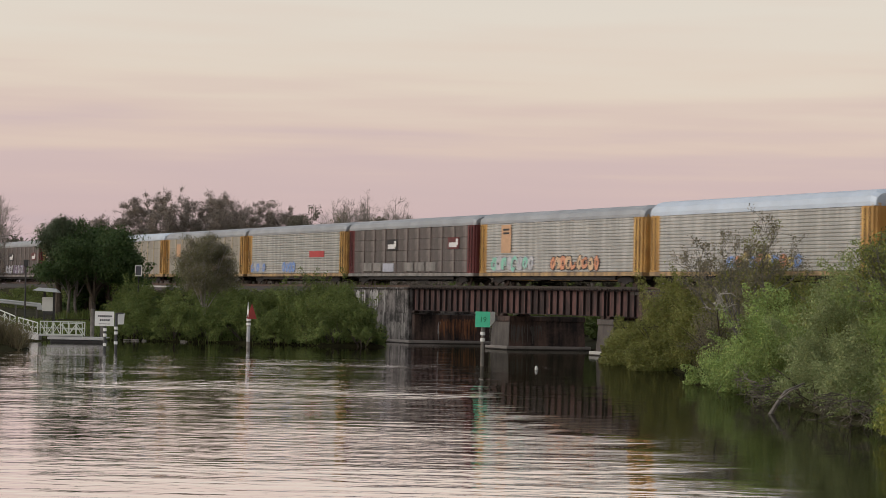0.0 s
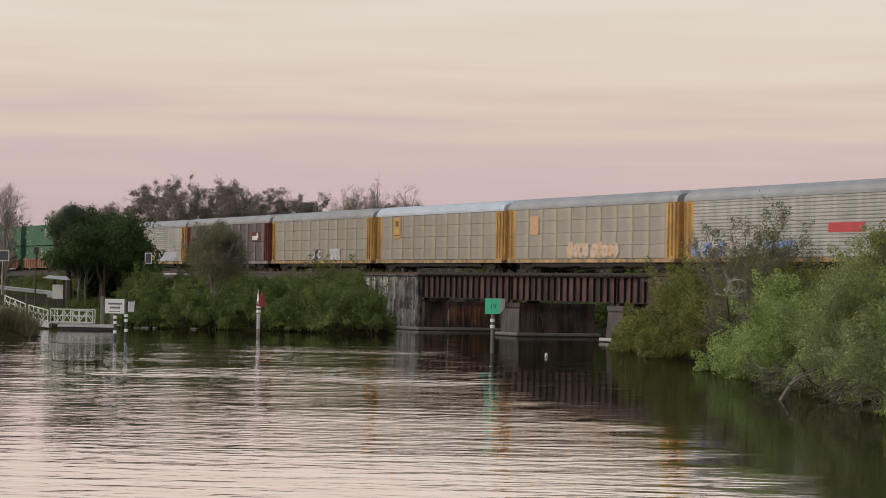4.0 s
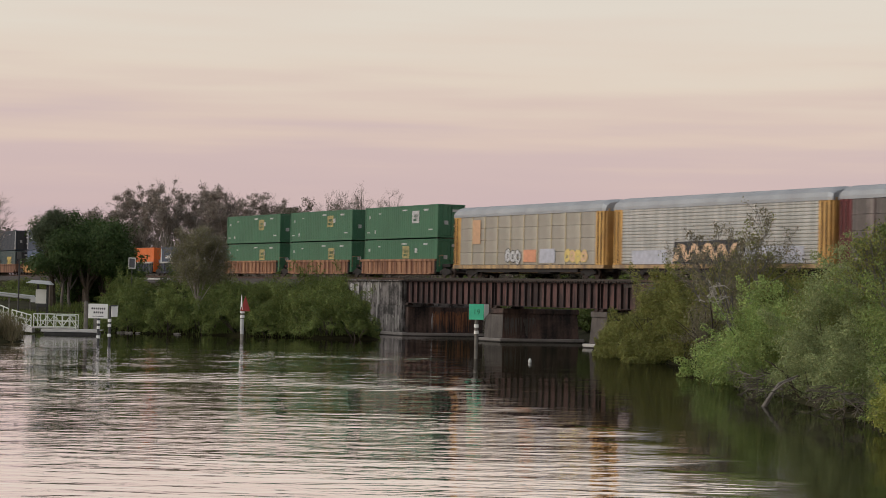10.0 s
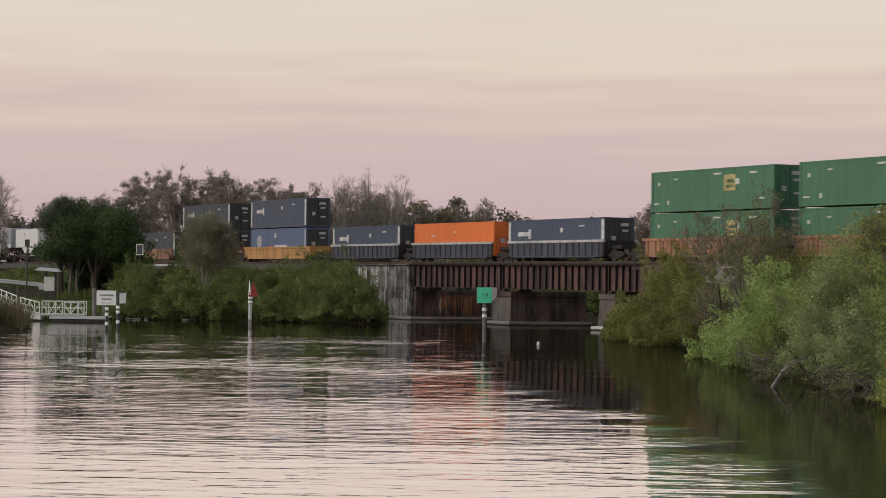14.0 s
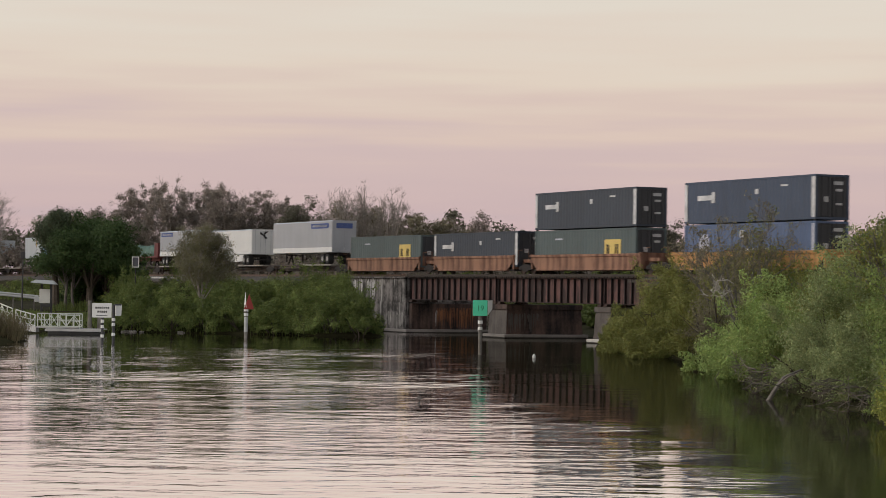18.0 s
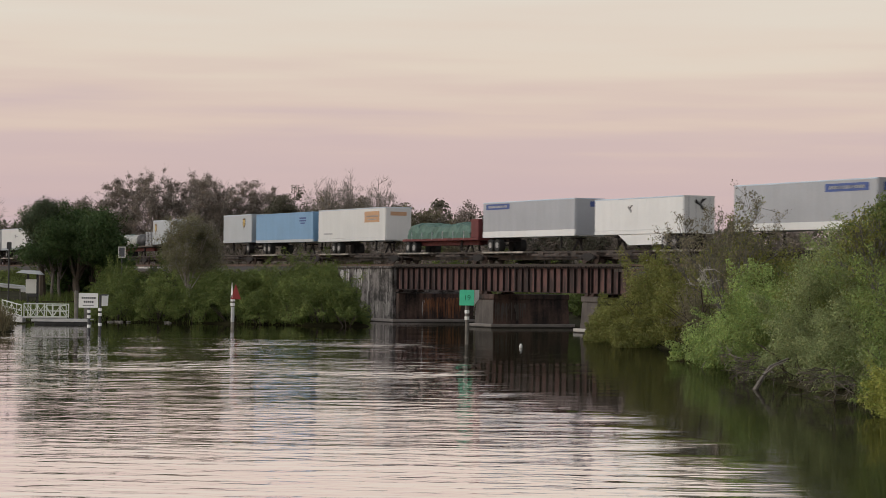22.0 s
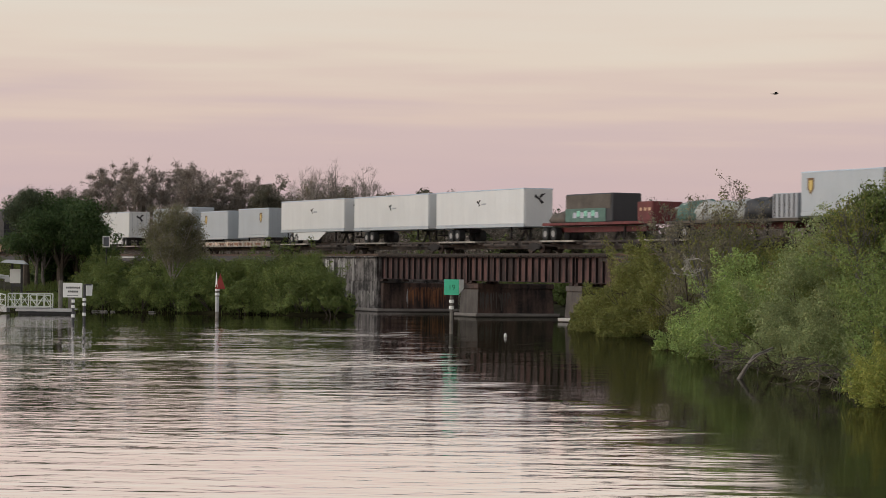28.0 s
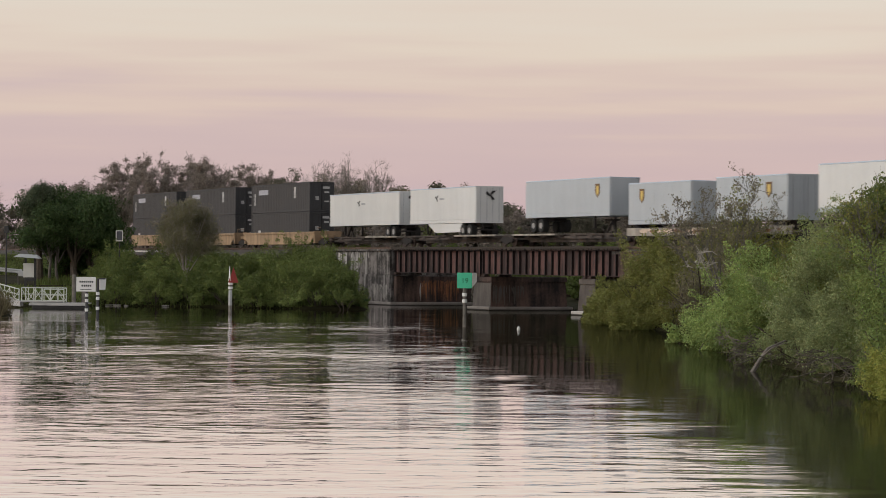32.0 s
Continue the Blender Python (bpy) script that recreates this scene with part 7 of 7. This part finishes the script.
fl = thing("float_buoy", pose(5.53, 130.4, 0.0), "small white float buoy on the water", "buoy")
part("float", Mesh().tube([(0, 0, -0.15), (0, 0, 0.02), (0, 0, 0.10), (0, 0, 0.20), (0, 0, 0.24)], [0.04, 0.09, 0.10, 0.06, 0.02], 12), M_signwhite, fl, smooth=True)
part("ring", Mesh().tube([(0, 0, 0.24), (0, 0, 0.28)], 0.02, 6), M_kioskdark, fl)

# kiosk, lamp, guard rail
kk = thing("information_kiosk", pose(-33.5, 192.0, gz(-33.5, 192.0)), "small roofed information kiosk with a white panel", "kiosk")
KZ = 1.5 - gz(-33.5, 192.0)
part("roof", Mesh().add([(-1.15, -0.8, 2.5 + KZ), (1.0, -0.8, 2.35 + KZ), (1.0, 0.8, 2.35 + KZ), (-1.15, 0.8, 2.5 + KZ), (-0.75, -0.2, 2.74 + KZ), (0.7, -0.2, 2.68 + KZ), (0.7, 0.2, 2.68 + KZ), (-0.75, 0.2, 2.74 + KZ)], [(3, 2, 1, 0), (4, 5, 6, 7), (0, 1, 5, 4), (1, 2, 6, 5), (2, 3, 7, 6), (3, 0, 4, 7)]), M_kiosk, kk, "pale hipped roof")
for x in (-0.25, 0.55):
    part("post", Mesh().box(x - 0.09, x + 0.09, -0.09, 0.09, 0.0, 2.4 + KZ), M_kioskdark, kk)
part("panel", Mesh().box(-0.42, 0.48, -0.16, -0.10, 0.75 + KZ, 1.95 + KZ, 0.01), M_signwhite, kk, "pale notice panel")
part("shelf", Mesh().box(-0.3, 0.6, -0.3, 0.1, 0.45 + KZ, 0.7 + KZ, 0.02), M_kioskdark, kk)
lamp = thing("lamp_post", pose(-35.4, 192.0, gz(-35.4, 192.0)), "black lamp post with a box lantern, unlit", "lamp")
part("pole", Mesh().tube([(0, 0, 0), (0, 0, 0.8), (0, 0, 4.7)], [0.11, 0.075, 0.055], 8), M_kioskdark, lamp)
part("lantern", Mesh().box(-0.18, 0.18, -0.18, 0.18, 4.7, 5.3, 0.04), M_kioskdark, lamp)
guard = thing("guard_rail", pose(-35.97, 203.0, 0.0), "pale steel guard rail beside the landing road", "guard rail")
SLOPE = -0.0837
sec = [(0.0, -0.19), (-0.05, -0.14), (-0.05, -0.06), (0.0, 0.0), (-0.05, 0.06), (-0.05, 0.14), (0.0, 0.19), (0.012, 0.19), (0.012, -0.19)]
part("beam", Mesh().loft([[(x, y, 2.67 + SLOPE * x + z) for y, z in sec] for x in (-12.0, -6.0, 0.0)]), M_guard, guard)
part("end_terminal", Mesh().box(-0.35, 0.30, -0.16, 0.05, 2.25, 2.73, 0.05), M_guard, guard, "pale rounded end piece")
for i in range(7):
    x = -0.4 - i * 1.9
    g = gz(-35.97 + x, 203.1)
    part("post", Mesh().box(x - 0.07, x + 0.07, 0.02, 0.16, g - 0.2, 2.67 + SLOPE * x + 0.15), M_pile, guard)



def trackside_board(x, y, z, w):
    """A dark board with a white rim, z its lower edge."""
    g = gz(x, y)
    ts = thing("trackside_board", pose(x, y, g), "small white-rimmed dark board on a post", "sign", "boards by the track")
    part("post", Mesh().tube([(0, 0, 0), (0, 0, z - g + 1.0)], 0.05, 6), M_kioskdark, ts)
    rim = Mesh().box(-w, w, -0.09, -0.05, z - g, z - g + 0.08, 0.01).box(-w, w, -0.09, -0.05, z - g + 0.89, z - g + 0.97, 0.01)
    for e in (-1, 1):
        rim.box(*sorted((e * w, e * (w - 0.075))), -0.09, -0.05, z - g + 0.08, z - g + 0.89)
    part("rim", rim, M_signwhite, ts, "white rim")
    part("face", Mesh().box(-w + 0.06, w - 0.06, -0.08, -0.055, z - g + 0.07, z - g + 0.9), M_boardface, ts)


trackside_board(-26.9, 200.0, 5.45, 0.32)
trackside_board(-39.15, 197.0, 5.4, 0.50)

# pale rocks and concrete bits along the shore
r_ = random.Random(8)
for i in range(15):
    x = r_.uniform(-27.0, -23.6) if i < 12 else r_.uniform(-21.6, -20.4)
    y = float(np.interp(x, [-32, -26, -20, -13], [184.5, 188.0, 187.0, 185.0])) + r_.uniform(-0.5, 0.3)
    w = r_.uniform(0.08, 0.2)
    m = Mesh()
    rings = []
    for zf, rf in ((-0.2, 0.9), (0.05, 1.0), (0.28, 0.8), (0.4, 0.4)):
        rings.append([(math.cos(a_) * w * rf * r_.uniform(0.8, 1.15), math.sin(a_) * w * 0.7 * rf * r_.uniform(0.8, 1.15), w * zf) for a_ in [q_ * math.pi / 4 for q_ in range(8)]])
    m.loft(rings)
    solid("shore_rock", m, M_rock, "pale weathered rock at the waterline", "rock", "rocks along the shore", at=pose(x, y, 0.05))

# a bird that wheels over the river late in the clip
bird = thing("soaring_bird", pose(60.0, 200.0, 30.0), "small dark bird gliding over the river", "bird")
part("body", Mesh().tube([(-0.28, 0, 0), (-0.1, 0, 0.0), (0.12, 0, 0.02), (0.26, 0, 0.03), (0.34, 0, 0.02)], [0.02, 0.07, 0.085, 0.05, 0.01], 8), M_kioskdark, bird, smooth=True)
for sy in (-1, 1):
    part("wing", Mesh().add([(x, sy * y, z + d) for d in (0, 0.015) for x, y, z in ((0.16, 0.03, 0.03), (0.20, 0.32, 0.12), (0.02, 0.68, 0.06), (-0.06, 0.34, 0.10), (-0.08, 0.03, 0.03))], [tuple(range(4, -1, -1)), tuple(range(5, 10))] + [(i, (i + 1) % 5, 5 + (i + 1) % 5, 5 + i) for i in range(5)]), M_kioskdark, bird)
part("tail", Mesh().add([(-0.22, -0.03, 0.0), (-0.44, -0.09, 0.0), (-0.44, 0.09, 0.0), (-0.22, 0.03, 0.0), (-0.22, -0.03, 0.012), (-0.44, -0.09, 0.012), (-0.44, 0.09, 0.012), (-0.22, 0.03, 0.012)], [(0, 1, 2, 3), (7, 6, 5, 4), (0, 4, 5, 1), (1, 5, 6, 2), (2, 6, 7, 3), (3, 7, 4, 0)]), M_kioskdark, bird)

# pale concrete slabs laid end to end beside the track
r_ = random.Random(21)
for i in range(16):
    s_ = -11.0 + i * 2.5
    if i in (7, 12):
        continue
    solid("edge_slab", Mesh().box(-1.2, 1.2, -0.22, 0.22, -0.30, 0.12, 0.02), M_dock, "pale concrete slab beside the railway track", "slab", "slabs beside the track", at=along(s_, 1.05 + r_.uniform(-0.03, 0.03), 4.80 + r_.uniform(-0.02, 0.02)))


def motions():
    """The train runs through from the far end of the line towards the camera's right."""
    for ob, s, z in MOVERS:
        walk(ob, [(t_, along(s + run, -1.45, RAIL + z)) for t_, run in RUN])
    # seconds, place, heading and bank of the bird
    walk(bird, [(t_, pose(x, y, z, roll_, 0, turn)) for t_, x, y, z, roll_, turn in (
        (0.0, 190.0, 230.0, 32.0, 0, 180), (12.0, 130.0, 225.0, 28.0, 0, 180), (24.0, 46.5, 220.0, 24.3, -5, 180), (24.5, 42.6, 220.0, 24.0, -5, 180), (25.0, 38.7, 220.0, 23.7, -8, 178),
        (25.5, 34.4, 220.0, 23.7, -15, 172), (26.0, 31.0, 220.8, 23.3, -25, 130), (26.5, 29.2, 222.5, 22.7, -28, 75), (27.0, 29.6, 222.0, 22.1, -22, 20), (27.5, 31.6, 221.0, 21.6, -12, -4),
        (28.0, 35.4, 220.0, 21.4, -6, -4), (28.5, 39.2, 220.0, 21.7, -3, 0), (29.2, 45.0, 220.0, 22.2, 0, 0), (32.0, 68.0, 220.0, 24.0, 0, 0))])


motions()
